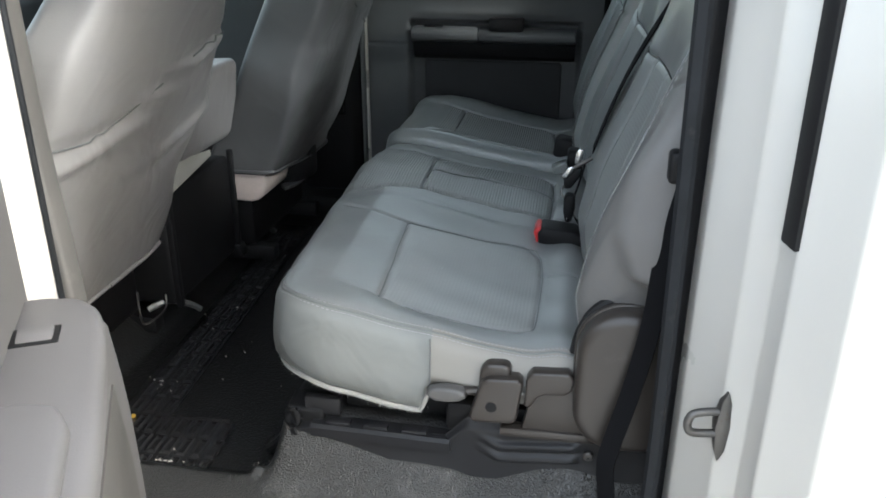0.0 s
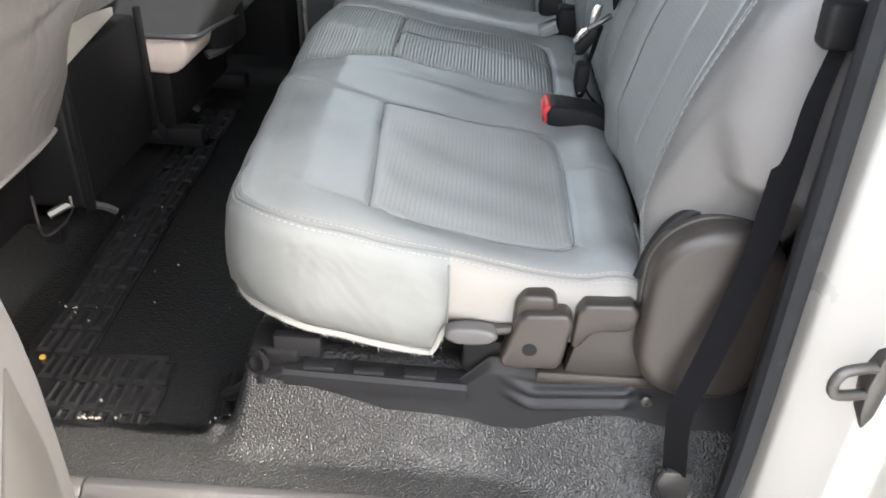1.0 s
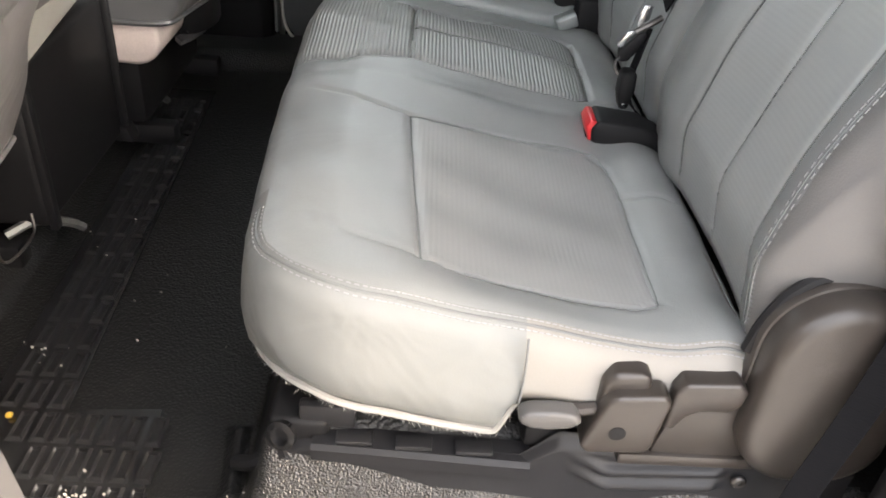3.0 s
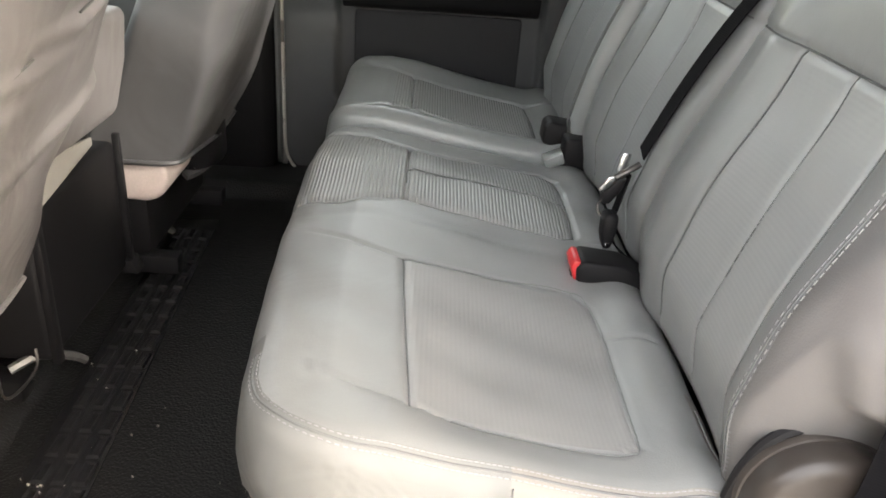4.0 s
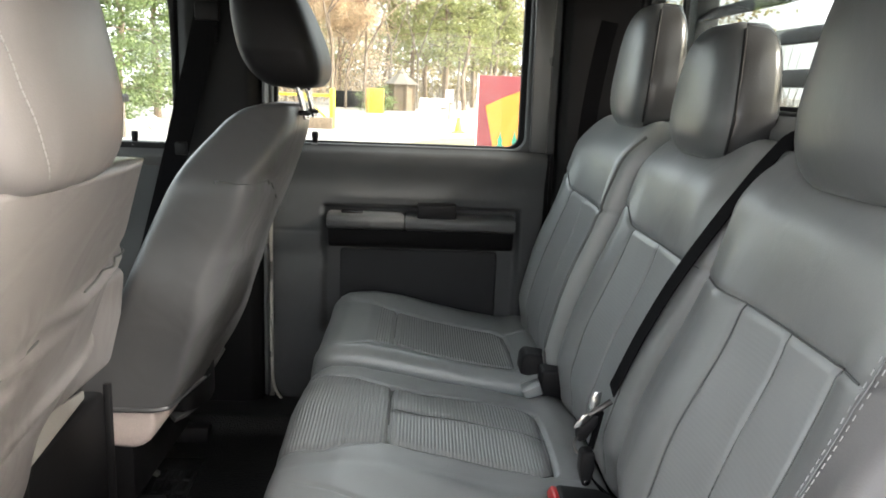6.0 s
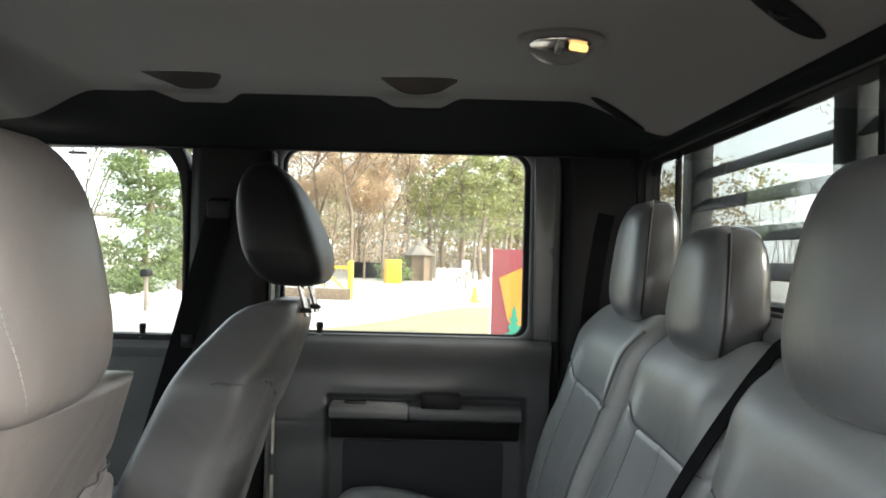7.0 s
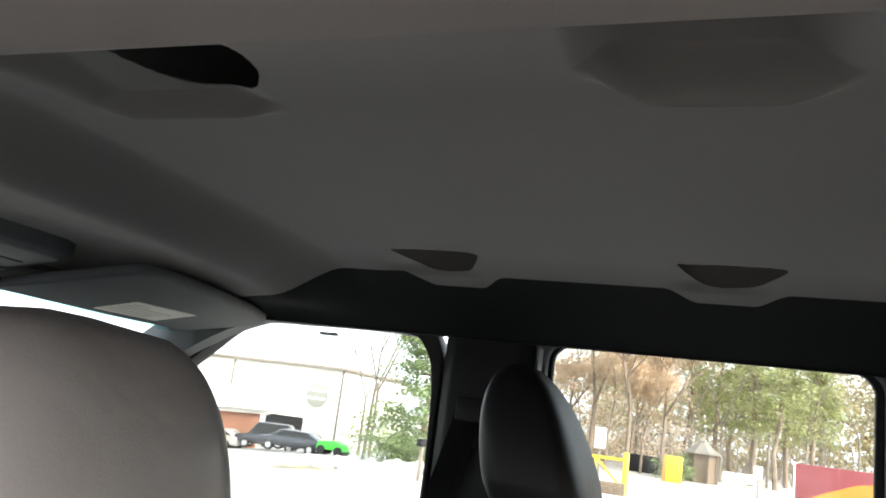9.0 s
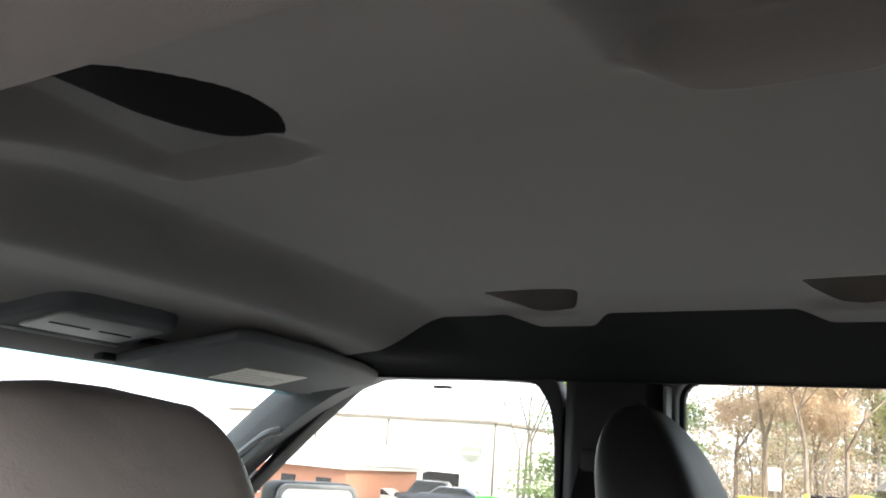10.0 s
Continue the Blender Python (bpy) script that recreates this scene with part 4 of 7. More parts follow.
def on_cushion(fn, pts, lift=0.0015):
    q = np.array(pts)
    return [tuple(p) for p in frame_60(q[:, 0], q[:, 1], fn(q[:, 0], q[:, 1]) + lift)]


bench = thing("bench_cushion", "grey vinyl sixty-part rear bench cushion with worn pale side skirt", "seat cushion", group="rear bench")
RECT60, RAD60 = (-0.298, 0.262, 0.120, 1.100), (0.03, 0.06, 0.15, 0.03)


def frame_60(a, b, h):
    """The nose of the cushion draws back towards the door."""
    k = 1 - smooth01(b, 0.12, 0.60)
    h = h + 0.050 * smooth01(a, -0.008, 0.014) * (1 - smooth01(b, 0.15, 0.22)) * smooth01(0.262 - h, 0.0, 0.055)
    return np.stack([np.where(a < 0, a * (1 - 0.085 * k), a), b, h], -1)


v60, f60, (fa, fb, ft) = pad(RECT60, RAD60, cushion_60, frame_60, roll=0.034, side=0.150, under=0.03, step=0.005, bulge=0.007)
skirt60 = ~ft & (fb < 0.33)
pan_near = ft & inside(fa, fb, [(-0.105, 0.22), (0.06, 0.203), (0.155, 0.203), (0.16, 0.44), (0.15, 0.52), (0.02, 0.55), (-0.11, 0.54)])
pan_mid = ft & inside(fa, fb, MID_PAN)
roll_mid = inside(fa, fb, [(-0.32, 0.705), (-0.22, 0.69), (-0.118, 0.735), (-0.118, 0.958), (-0.21, 0.998), (-0.32, 1.03)])
part("cover", split_mesh("cover", v60, f60, ~(skirt60 | pan_near | pan_mid | roll_mid)), VINYL_WORN, bench)
part("insert", split_mesh("insert", v60, f60, pan_near), RIBBED_FAINT, bench, "worn faintly ribbed vinyl insert")
part("insert", split_mesh("insert", v60, f60, pan_mid), RIBBED, bench, "ribbed vinyl insert")
part("front_roll", split_mesh("front_roll", v60, f60, roll_mid & ~pan_mid), RIBBED, bench, "ribbed vinyl front roll")
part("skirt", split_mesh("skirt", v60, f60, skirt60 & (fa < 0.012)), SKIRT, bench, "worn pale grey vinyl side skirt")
part("rear_skirt", split_mesh("rear_skirt", v60, f60, skirt60 & (fa >= 0.012)), SKIRT_PALE, bench, "pale beige rear skirt with an orange stain")

# stitching round the near corner, two rows, and the skirt seam
edge = [round_rect(*RECT60, RAD60, [60, 100, 60, 100], 12, d) for d in (0.012, 0.021)]
for k, e in enumerate(edge):
    line = [p for p in e if p[1] < 0.30 and p[0] < 0.24]
    line.sort(key=lambda p: p[0] + (0.31 - p[1] if p[0] < -0.1 else 0.21))
    z = [cushion_60(np.array([p[0]]), np.array([p[1]]))[0] - (0.034 * (1 - math.sin(math.acos(1 - (0.012, 0.021)[k] / 0.034)))) for p in line]
    part("stitching", stitches([tuple(q) for q in frame_60(np.array([p[0] for p in line]), np.array([p[1] for p in line]), np.array(z))], r=0.0008, length=0.0045, lift=0.0008), THREAD, bench, "pale double stitching")
line = [p for p in round_rect(*RECT60, RAD60, [60, 100, 60, 100], 12, 0.0165) if p[1] < 0.30 and p[0] < 0.25]
line.sort(key=lambda p: p[0] + (0.31 - p[1] if p[0] < -0.1 else 0.21))
lp, lb = np.array([p[0] for p in line]), np.array([p[1] for p in line])
part("seam", tube([tuple(q) for q in frame_60(lp, lb, cushion_60(lp, lb) - 0.034 * (1 - math.sin(math.acos(1 - 0.0165 / 0.034))))], 0.0016, 6), THREAD_DARK, bench, "dark sewn edge seam")
for pts in (NEAR_PAN[2:9], NEAR_PAN[8:12], [(-0.097, 0.214), (-0.104, 0.36), (-0.112, 0.548)]):
    part("seam", tube(on_cushion(cushion_60, spline([(*p, 0) for p in pts], 70), 0.0022), 0.0008, 6), THREAD_DARK, bench)
part("seam", tube([(0.012, 0.1165, 0.334), (0.013, 0.1125, 0.30), (0.012, 0.1125, 0.247)], 0.0013, 6, 14), THREAD_DARK, bench, "dark vertical skirt seam")

# frayed hem
hem_ring = [p for p in round_rect(*RECT60, RAD60, [110, 60, 110, 60], 22, 0.007) if (p[1] < 0.42 and p[0] < 0.02)]
hem_ring.sort(key=lambda p: p[0] + (0.5 - p[1] if p[0] < -0.12 else 0.36))
hz = lambda x, y: float(cushion_60(np.array([x]), np.array([y]))[0]) - 0.139 + 0.045 * float(smooth01(x, -0.008, 0.014))
hem_ring = [tuple(frame_60(np.array([p[0]]), np.array([p[1]]), np.array([0.0]))[0][:2]) for p in hem_ring]
bm = tube([(p[0], p[1], hz(*p)) for p in hem_ring], 0.0040, 7)
rnd = random.Random(4)
for p in hem_ring:
    for _ in range(12):
        c = Vector((p[0] + rnd.uniform(-0.008, 0.008), p[1] + rnd.uniform(-0.006, 0.004), hz(*p)))
        d = Vector((rnd.uniform(-1, 1), rnd.uniform(-1.2, 0.1), rnd.uniform(-1.6, 0.2))) * rnd.uniform(0.0015, 0.0048)
        s = Vector((rnd.uniform(-1, 1), rnd.uniform(-1, 1), 0)).normalized() * 0.0004
        bm.faces.new([bm.verts.new(c - s), bm.verts.new(c + s), bm.verts.new(c + d)])
part("hem", bm, FRAY, bench, "frayed whitish hem")

far_cushion = thing("bench_cushion", "grey vinyl forty-part rear bench cushion with ribbed insert", "seat cushion", group="rear bench")
RECT40, RAD40 = (-0.298, 0.262, 1.112, 1.625), (0.03, 0.11, 0.05, 0.03)
v40, f40, (fa, fb, ft) = pad(RECT40, RAD40, cushion_40, flat_frame, roll=0.030, side=0.125, under=0.03, step=0.005)
pan = ft & inside(fa, fb, FAR_PAN)
nose = inside(fa, fb, [(-0.168, 1.197), (-0.125, 1.215), (-0.125, 1.475), (-0.168, 1.495)])
part("cover", split_mesh("cover", v40, f40, ~(pan | nose)), VINYL_SHINY, far_cushion)
part("insert", split_mesh("insert", v40, f40, pan), RIBBED, far_cushion, "ribbed vinyl insert")
part("pleats", split_mesh("pleats", v40, f40, nose & ~pan), RIBBED, far_cushion, "narrow ribbed pleats before the insert")

# ---- rear backrests ----
LEAN = math.atan(0.24)
UP, OUT = np.array([math.sin(LEAN), 0, math.cos(LEAN)]), np.array([-math.cos(LEAN), 0, math.sin(LEAN)])
FOOT = np.array([0.244 + 0.24 * (0.24 - 0.313) + 0.155, 0, 0.24])


def back_frame(a, b, h):
    """a across, b up along the back, h forward out of the pad. The outer bolster starts above the recliner cover."""
    b = b + 0.175 * (1 - smooth01(a, 0.10, 0.165)) * (1 - np.clip(b / 0.50, 0, 1))
    return FOOT + np.stack([a * 0, a, a * 0], -1) + np.outer(b, UP) + np.outer(h, OUT)


B_SEAM = 0.432


def back_panel(y, b, c, w0, w1, lift=0.0, sway=0.0):
    """Relief of one backrest place centred at c: bolsters, insert, seams and the head bulge."""
    c = c + sway * (1 - np.clip(b / B_SEAM, 0, 1)) ** 1.5
    half = w0 + (w1 - w0) * np.clip(b / B_SEAM, 0, 1)
    d = np.abs(y - c) - half
    h = 0.014 * bump1(d - 0.055, 0.045) * (1 - smooth01(b, B_SEAM - 0.03, B_SEAM + 0.12)) - 0.012 * bump1(d + half, 0.14) * bump1(b - 0.25, 0.2)
    below = 1 - smooth01(b, B_SEAM - 0.004, B_SEAM + 0.004)
    h = h - 0.0045 * bump1(d, 0.004) * below - 0.0035 * bump1(y - c, 0.0035) * below
    h = h - 0.005 * bump1(b - B_SEAM, 0.005) * (1 - smooth01(d, -0.002, 0.006))
    rise = B_SEAM + lift * smooth01(d, 0.0, 0.07) * (y > c)
    h = h - 0.005 * bump1(b - rise, 0.0045) * smooth01(d, -0.004, 0.004)
    h = h + 0.008 * bump1(b - (B_SEAM + 0.09), 0.10) * bump1(y - c, 0.24)
    return h


# centre, half width at the foot and at the seam, rise of the hooked seam, sideways sway towards the foot
NEAR_PLACE = (0.325, 0.132, 0.113, 0.0, 0.02)
MID_PLACE = (0.812, 0.140, 0.142, 0.03, 0.05)
FAR_PLACE = (1.300, 0.150, 0.150, 0.03, 0.03)


def back_60(y, b):
    h = 0.150 + 0.012 * np.sin(np.clip(b / 0.62, 0, 1) * math.pi) - 0.05 * smooth01(b, 0.53, 0.66)
    split = 0.622 + 0.05 * (1 - np.clip(b / B_SEAM, 0, 1)) ** 1.5
    w = smooth01(y - split, -0.012, 0.013)
    h = h + back_panel(y, b, *NEAR_PLACE) * (1 - w) + back_panel(y, b, *MID_PLACE) * w
    h = h - (0.026 * bump1(y - split, 0.034) + 0.014 * bump1(y - split, 0.009)) * (1 - 0.6 * smooth01(b, 0.50, 0.62))
    h = h + 0.028 * smooth01(b, 0.03, 0.13) * (1 - smooth01(b, 0.2, 0.45))
    return h + 0.0014 * np.sin(23 * y + 14 * b) * np.sin(19 * b - 7 * y)


def back_40(y, b):
    h = 0.176 + 0.012 * np.sin(np.clip(b / 0.62, 0, 1) * math.pi) - 0.05 * smooth01(b, 0.53, 0.66) + 0.024 * smooth01(b, 0.03, 0.13) * (1 - smooth01(b, 0.2, 0.45))
    return h + back_panel(y, b, *FAR_PLACE) + 0.0014 * np.sin(23 * y + 14 * b) * np.sin(19 * b - 7 * y)


def backrest(rect, fn, label, centres, radii, cover_mat):
    t = thing("rear_bench_back", label, "seat backrest", group="rear bench")
    v, f, (fa, fb, ft) = pad(rect, radii, fn, back_frame, roll=0.030, side=0.118, under=0.012, step=0.005, bulge=0.008)
    used = np.zeros(len(f), bool)
    for c, w0, w1, _, sway in centres:
        half = w0 + (w1 - w0) * np.clip(fb / B_SEAM, 0, 1)
        cc = c + sway * (1 - np.clip(fb / B_SEAM, 0, 1)) ** 1.5
        for s in (-1, 1):
            m = ft & (fb < B_SEAM) & ((fa - cc) * s >= 0) & (np.abs(fa - cc) < half)
            part("insert", split_mesh("insert", v, f, m), RIBBED_BACK, t, "faintly ribbed vinyl insert")
            used |= m
    # the door-facing cheek is split off to carry its shade in the colour
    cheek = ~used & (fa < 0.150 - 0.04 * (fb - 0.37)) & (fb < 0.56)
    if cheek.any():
        part("side_panel", split_mesh("side_panel", v, f, cheek), VINYL_SIDE, t, "taupe grey vinyl side panel, darkened for shade")
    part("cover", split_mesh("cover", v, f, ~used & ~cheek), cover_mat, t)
    return t


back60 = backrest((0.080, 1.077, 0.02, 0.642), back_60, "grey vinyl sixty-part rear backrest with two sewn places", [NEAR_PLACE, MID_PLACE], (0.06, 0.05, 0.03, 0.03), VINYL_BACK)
back40 = backrest((1.103, 1.622, 0.02, 0.642), back_40, "grey vinyl forty-part rear backrest, slightly glossy", [FAR_PLACE], (0.05, 0.06, 0.03, 0.03), VINYL_SHINY)


def on_back(fn, pts, lift=0.001):
    q = np.array(pts)
    return [tuple(p) for p in back_frame(q[:, 0], q[:, 1], fn(q[:, 0], q[:, 1]) + lift)]


bolster_line = spline([(0.135, 0.56, 0), (0.148, 0.37, 0), (0.160, 0.25, 0), (0.168, 0.11, 0), (0.170, 0.05, 0)], 60)
for off in (-0.006, 0.006):
    part("stitching", stitches(on_back(back_60, [(p[0] + off, p[1]) for p in bolster_line], 0.0004), r=0.0008, lift=0.0006), THREAD, back60, "pale double stitching")
part("seam", tube(on_back(back_60, [(p[0], p[1]) for p in bolster_line], 0.0012), 0.0009, 5), THREAD_DARK, back60, "dark edge seam")
part("piping", tube(on_back(back_60, [(0.624 + 0.05 * (1 - min(1, b / B_SEAM)) ** 1.5, b) for b in np.linspace(0.05, 0.60, 40)], 0.001), 0.0034, 6), SEAM, back60, "dark sewn seam")
part("piping", tube(on_back(back_40, [(1.116, b) for b in np.linspace(0.05, 0.60, 40)], -0.006), 0.0036, 6), SEAM, back40, "dark sewn edge")



def sewn(fn, thing_, c, w0, w1, lift=0.0, sway=0.0, reach=(0.06, 0.07)):
    """The dark sewn lines of one backrest place."""
    for s in (-1, 1):
        side = []
        for b in np.linspace(0.05, B_SEAM, 40):
            q = b / B_SEAM
            side.append((c + sway * (1 - q) ** 1.5 + s * (w0 + (w1 - w0) * q), b))
        part("seam", tube(on_back(fn, side, 0.0018), 0.0012, 5), SEAM, thing_)
        hook = [(c + s * (w1 + reach[s > 0] * q), B_SEAM + (lift if s > 0 else 0.0) * float(smooth01(reach[s > 0] * q, 0.0, 0.07))) for q in np.linspace(0, 1, 18)]
        part("seam", tube(on_back(fn, hook, 0.0022), 0.0013, 5), SEAM, thing_)
    part("seam", tube(on_back(fn, [(y, B_SEAM) for y in np.linspace(c - w1, c + w1, 30)], 0.0022), 0.0013, 5), SEAM, thing_)
    part("seam", tube(on_back(fn, [(c + sway * (1 - b / B_SEAM) ** 1.5, b) for b in np.linspace(0.06, B_SEAM, 30)], 0.0012), 0.0008, 5), SEAM, thing_)


sewn(back_60, back60, *NEAR_PLACE, (0.05, 0.17))
sewn(back_60, back60, *MID_PLACE, (0.03, 0.09))
sewn(back_40, back40, *FAR_PLACE, (0.04, 0.10))
for fn, owner, pan in ((cushion_60, bench, MID_PAN), (cushion_40, far_cushion, FAR_PAN)):
    part("seam", tube(on_cushion(fn, [p for a, b in zip(pan, pan[1:] + pan[:1]) for p in ((a[0] + (b[0] - a[0]) * q, a[1] + (b[1] - a[1]) * q) for q in (0.0, 0.25, 0.5, 0.75))], 0.0035), 0.0013, 5), SEAM, owner)
part("seam", tube(on_cushion(cushion_60, [(x, 0.8465) for x in np.linspace(-0.115, 0.163, 40)], 0.0025), 0.0009, 5), SEAM, bench)


# ---- head restraints ----
def head_restraint(cy, z0, z1, width, x_front, depth, lean, mat, label, edge_mat=None, seam=True, taper=0.8, soft=0.45, group="rear head restraints", posts=True, post_len=0.07, dome=0.0, rear=None, seam_at=1.25, seam_lean=0.0):
    """A stuffed head restraint on two chrome posts, built as a closed loft and leaning back."""
    t = thing("head_restraint", label, "head restraint", group=group, at=(0, 0, 0))
    H = z1 - z0
    nu, nv = 40, 44
    verts, faces = [], []
    for i in range(nu + 1):
        u = i / nu
        prof = (1 - abs(2 * u - 1) ** 3.4) ** (1 / 2.6)
        z = z0 + H * u
        wy = width / 2 * (0.30 + 0.70 * prof) * (1 - (1 - taper) * max(0, u - 0.35) / 0.65)
        dx = depth / 2 * (0.10 + 0.90 * prof) * (1 - 0.18 * u)
        if dome and u > 0.25:
            q = math.sqrt(max(0.0, 1 - ((u - 0.25) / 0.75) ** 2.1))
            wy, dx = width / 2 * (0.12 + 0.88 * q), dx * (0.35 + 0.65 * q)
        if i in (0, nu):
            wy, dx = wy * 0.6, dx * 0.5
        for j in range(nv):
            a = 2 * math.pi * j / nv
            ca, sa = math.cos(a), math.sin(a)
            e = soft
            px = -dx * abs(ca) ** e * (1 if ca > 0 else -1)
            py = wy * abs(sa) ** e * (1 if sa > 0 else -1)
            px -= 0.012 * (1 - (py / max(wy, 1e-4)) ** 2) * (1 if ca > 0 else 0.3) * prof
            g = 0.0045 * math.exp(-((abs(a if a < math.pi else 2 * math.pi - a) - seam_at - seam_lean * (0.5 - u)) / 0.07) ** 2) if seam else 0
            px, py = px * (1 - g * 6), py * (1 - g * 3)
            verts.append((x_front + depth / 2 + px + lean * (z - z0), cy + py, z))
    for i in range(nu):
        for j in range(nv):
            faces.append((i * nv + j, i * nv + (j + 1) % nv, (i + 1) * nv + (j + 1) % nv, (i + 1) * nv + j))
    faces.append(tuple(range(nv))[::-1])
    faces.append(tuple(nu * nv + j for j in range(nv)))
    if rear is None:
        part("pad", mesh_from("pad", verts, faces), mat, t)
    else:
        # the rear half takes a darker colour that paints its shade
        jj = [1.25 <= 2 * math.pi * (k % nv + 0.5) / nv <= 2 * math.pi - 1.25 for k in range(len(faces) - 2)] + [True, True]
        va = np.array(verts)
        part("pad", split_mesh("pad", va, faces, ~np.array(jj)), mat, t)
        part("shaded_rear", split_mesh("shaded_rear", va, faces, np.array(jj)), rear, t, "rear of the pad, vinyl darkened for shade")
    if seam:
        for s in (-1, 1):
            line = []
            for i in range(3, nu - 2):
                a = seam_at + seam_lean * (0.5 - i / nu)
                j, q = divmod((a if s > 0 else 2 * math.pi - a) / (2 * math.pi) * nv, 1)
                line.append(tuple(Vector(verts[i * nv + int(j) % nv]).lerp(Vector(verts[i * nv + (int(j) + 1) % nv]), q)))
            if edge_mat:
                part("stitching", stitches(line, r=0.0009, lift=0.0006), edge_mat, t)
            else:
                part("piping", tube(line, 0.0028, 6), BLACK, t, "dark piping")
    if posts:
        for s in (-1, 1):
            p = part("post", tube([(x_front + depth * 0.5, cy + s * width * 0.21, z0 + 0.03), (x_front + depth * 0.5 - lean * (post_len + 0.03) * 0.9, cy + s * width * 0.21, z0 - post_len)], 0.0065, 12), STEEL, t, "chrome post")
            part("guide", lathe([(0.017, 0), (0.017, 0.006), (0.011, 0.010)], 14, Matrix.Translation((x_front + depth * 0.5 - lean * post_len * 0.9, cy + s * width * 0.21, z0 - post_len + 0.008))), BLACK, p)
    return t


head_restraint(1.275, 0.866, 1.134, 0.270, 0.352, 0.110, 0.09, VINYL, "grey vinyl rear head restraint beside the far window", group="rear head restraints", post_len=0.045, rear=VINYL_SHADED)
head_restraint(0.850, 0.838, 1.064, 0.282, 0.366, 0.112, 0.08, VINYL, "low grey vinyl middle head restraint", group="rear head restraints", post_len=0.03, rear=VINYL_SHADED)
head_restraint(0.335, 0.838, 1.122, 0.278, 0.352, 0.108, 0.10, VINYL, "tall grey vinyl rear head restraint beside the open door", group="rear head restraints", post_len=0.03, rear=VINYL_SHADED)


# ---- front seats ----
def front_seat(cy, label, back_x, slope, z_low, z_top, half, hr_z, flip, bottom_lift, cover=COVER):
    """A front seat seen from behind: loose vinyl cover on the back, foam cushion, frame and head restraint."""
    t = thing("front_seat", label, "seat", group="front seats")
    rx = lambda z: back_x + slope * (z - z_top)
    nu, nv = 74, 84
    verts, faces = [], []
    thick = 0.175 if flip > 0 else 0.205
    for i in range(nu + 1):
        u = i / nu
        z = z_low + (z_top - z_low) * u
        # shoulders taper in at the top
        w = half * (1 - (0.20 if flip > 0 else 0.40) * float(smooth01(u, 0.72, 1.0)) ** 1.4) * (0.95 + 0.05 * math.sin(u * math.pi))
        th = thick * (1 - (0.28 if flip > 0 else 0.16) * u)
        if flip < 0 and u > 0.70:  # rounded top edge
            th *= 0.42 + 0.58 * math.sqrt(max(0.0, 1 - ((u - 0.70) / 0.30) ** 2))
        if u > 0.94:
            q = (u - 0.94) / 0.06
            w *= 1 - 0.10 * q * q
            th *= 1 - (0.45 if flip > 0 else 0.15) * q * q
        for j in range(nv):
            a = 2 * math.pi * j / nv
            ca, sa = math.cos(a), math.sin(a)
            e = (0.27 if flip > 0 else 0.17) + 0.16 * u
            px = th / 2 * abs(ca) ** e * (1 if ca > 0 else -1)
            py = w * abs(sa) ** e * (1 if sa > 0 else -1)
            zz = z + (bottom_lift * (1 - u) ** 3 * (py / w) * flip)
            # folds of the loose cover
            back = max(0.0, ca) ** 0.4
            fold = 0.007 * math.sin(17 * zz + 9 * py * flip + 2.2 * math.sin(7 * py)) * (1 - smooth01(u, 0.45, 0.7))
            fold += 0.010 * math.exp(-((zz - 0.615 - 0.10 * py * flip - 0.05 * math.sin(6 * py)) / 0.014) ** 2) * (1 if z_top < 0.86 else 0.5)
            fold += 0.005 * math.sin(31 * (zz + 0.6 * py * flip)) * (1 - float(smooth01(u, 0.2, 0.5)))
            fold -= 0.007 * math.exp(-((u - 0.585 - 0.195 * float(smooth01(py / w * flip, -0.9, 0.95))) / 0.022) ** 2)
            if flip > 0:
                fold += 0.013 * math.exp(-((zz - 0.475 - 0.42 * (py - 0.08)) / 0.013) ** 2) * float(smooth01(py, 0.02, 0.14))
                fold -= 0.009 * math.exp(-((zz - 0.448 - 0.42 * (py - 0.08)) / 0.012) ** 2) * float(smooth01(py, 0.02, 0.14))
            px += float(fold) * back + 0.012 * back * (1 - (py / w) ** 2)
            py += 0.006 * math.sin(21 * zz + 3 * ca) * (1 - float(smooth01(u, 0.5, 0.8))) * abs(sa)
            verts.append((rx(z) - th / 2 + px - (0.022 * max(0.0, (u - 0.88) / 0.12) ** 2 if flip < 0 else 0.0), cy + py, zz))
    for i in range(nu):
        for j in range(nv):
            faces.append((i * nv + j, i * nv + (j + 1) % nv, (i + 1) * nv + (j + 1) % nv, (i + 1) * nv + j))
    faces.append(tuple(range(nv))[::-1])
    faces.append(tuple(nu * nv + j for j in range(nv)))
    back = part("backrest", mesh_from("backrest", verts, faces), cover, t, "taupe vinyl backrest with a loose wrinkled cover")
    ring = lambda i, grow: [(v[0] + grow * (v[0] - rx(v[2]) + thick / 2) / thick, v[1] + grow * (v[1] - cy) / half, v[2]) for v in verts[i * nv:(i + 1) * nv]] + [verts[i * nv]]
    part("hem", tube(ring(1, 0.004), 0.005, 6), cover, back, "elastic hem")
    seam = []
    for j in range(nv // 4 + 1 - nv // 4, nv + 1):
        q = (verts[int(nu * 0.65) * nv + j % nv][1] - cy) / half * flip
        seam.append(verts[int(nu * (0.585 + 0.195 * float(smooth01(q, -0.9, 0.95)))) * nv + j % nv])
    part("seam", tube(spline([(v[0] + 0.0042, v[1] - 0.0022, v[2]) for v in seam if v[0] > rx(v[2]) - thick * 0.55], 160), 0.0015, 5), SEAM, back)
    # cushion and base in front of the back
    x1 = rx(0.36) - 0.10
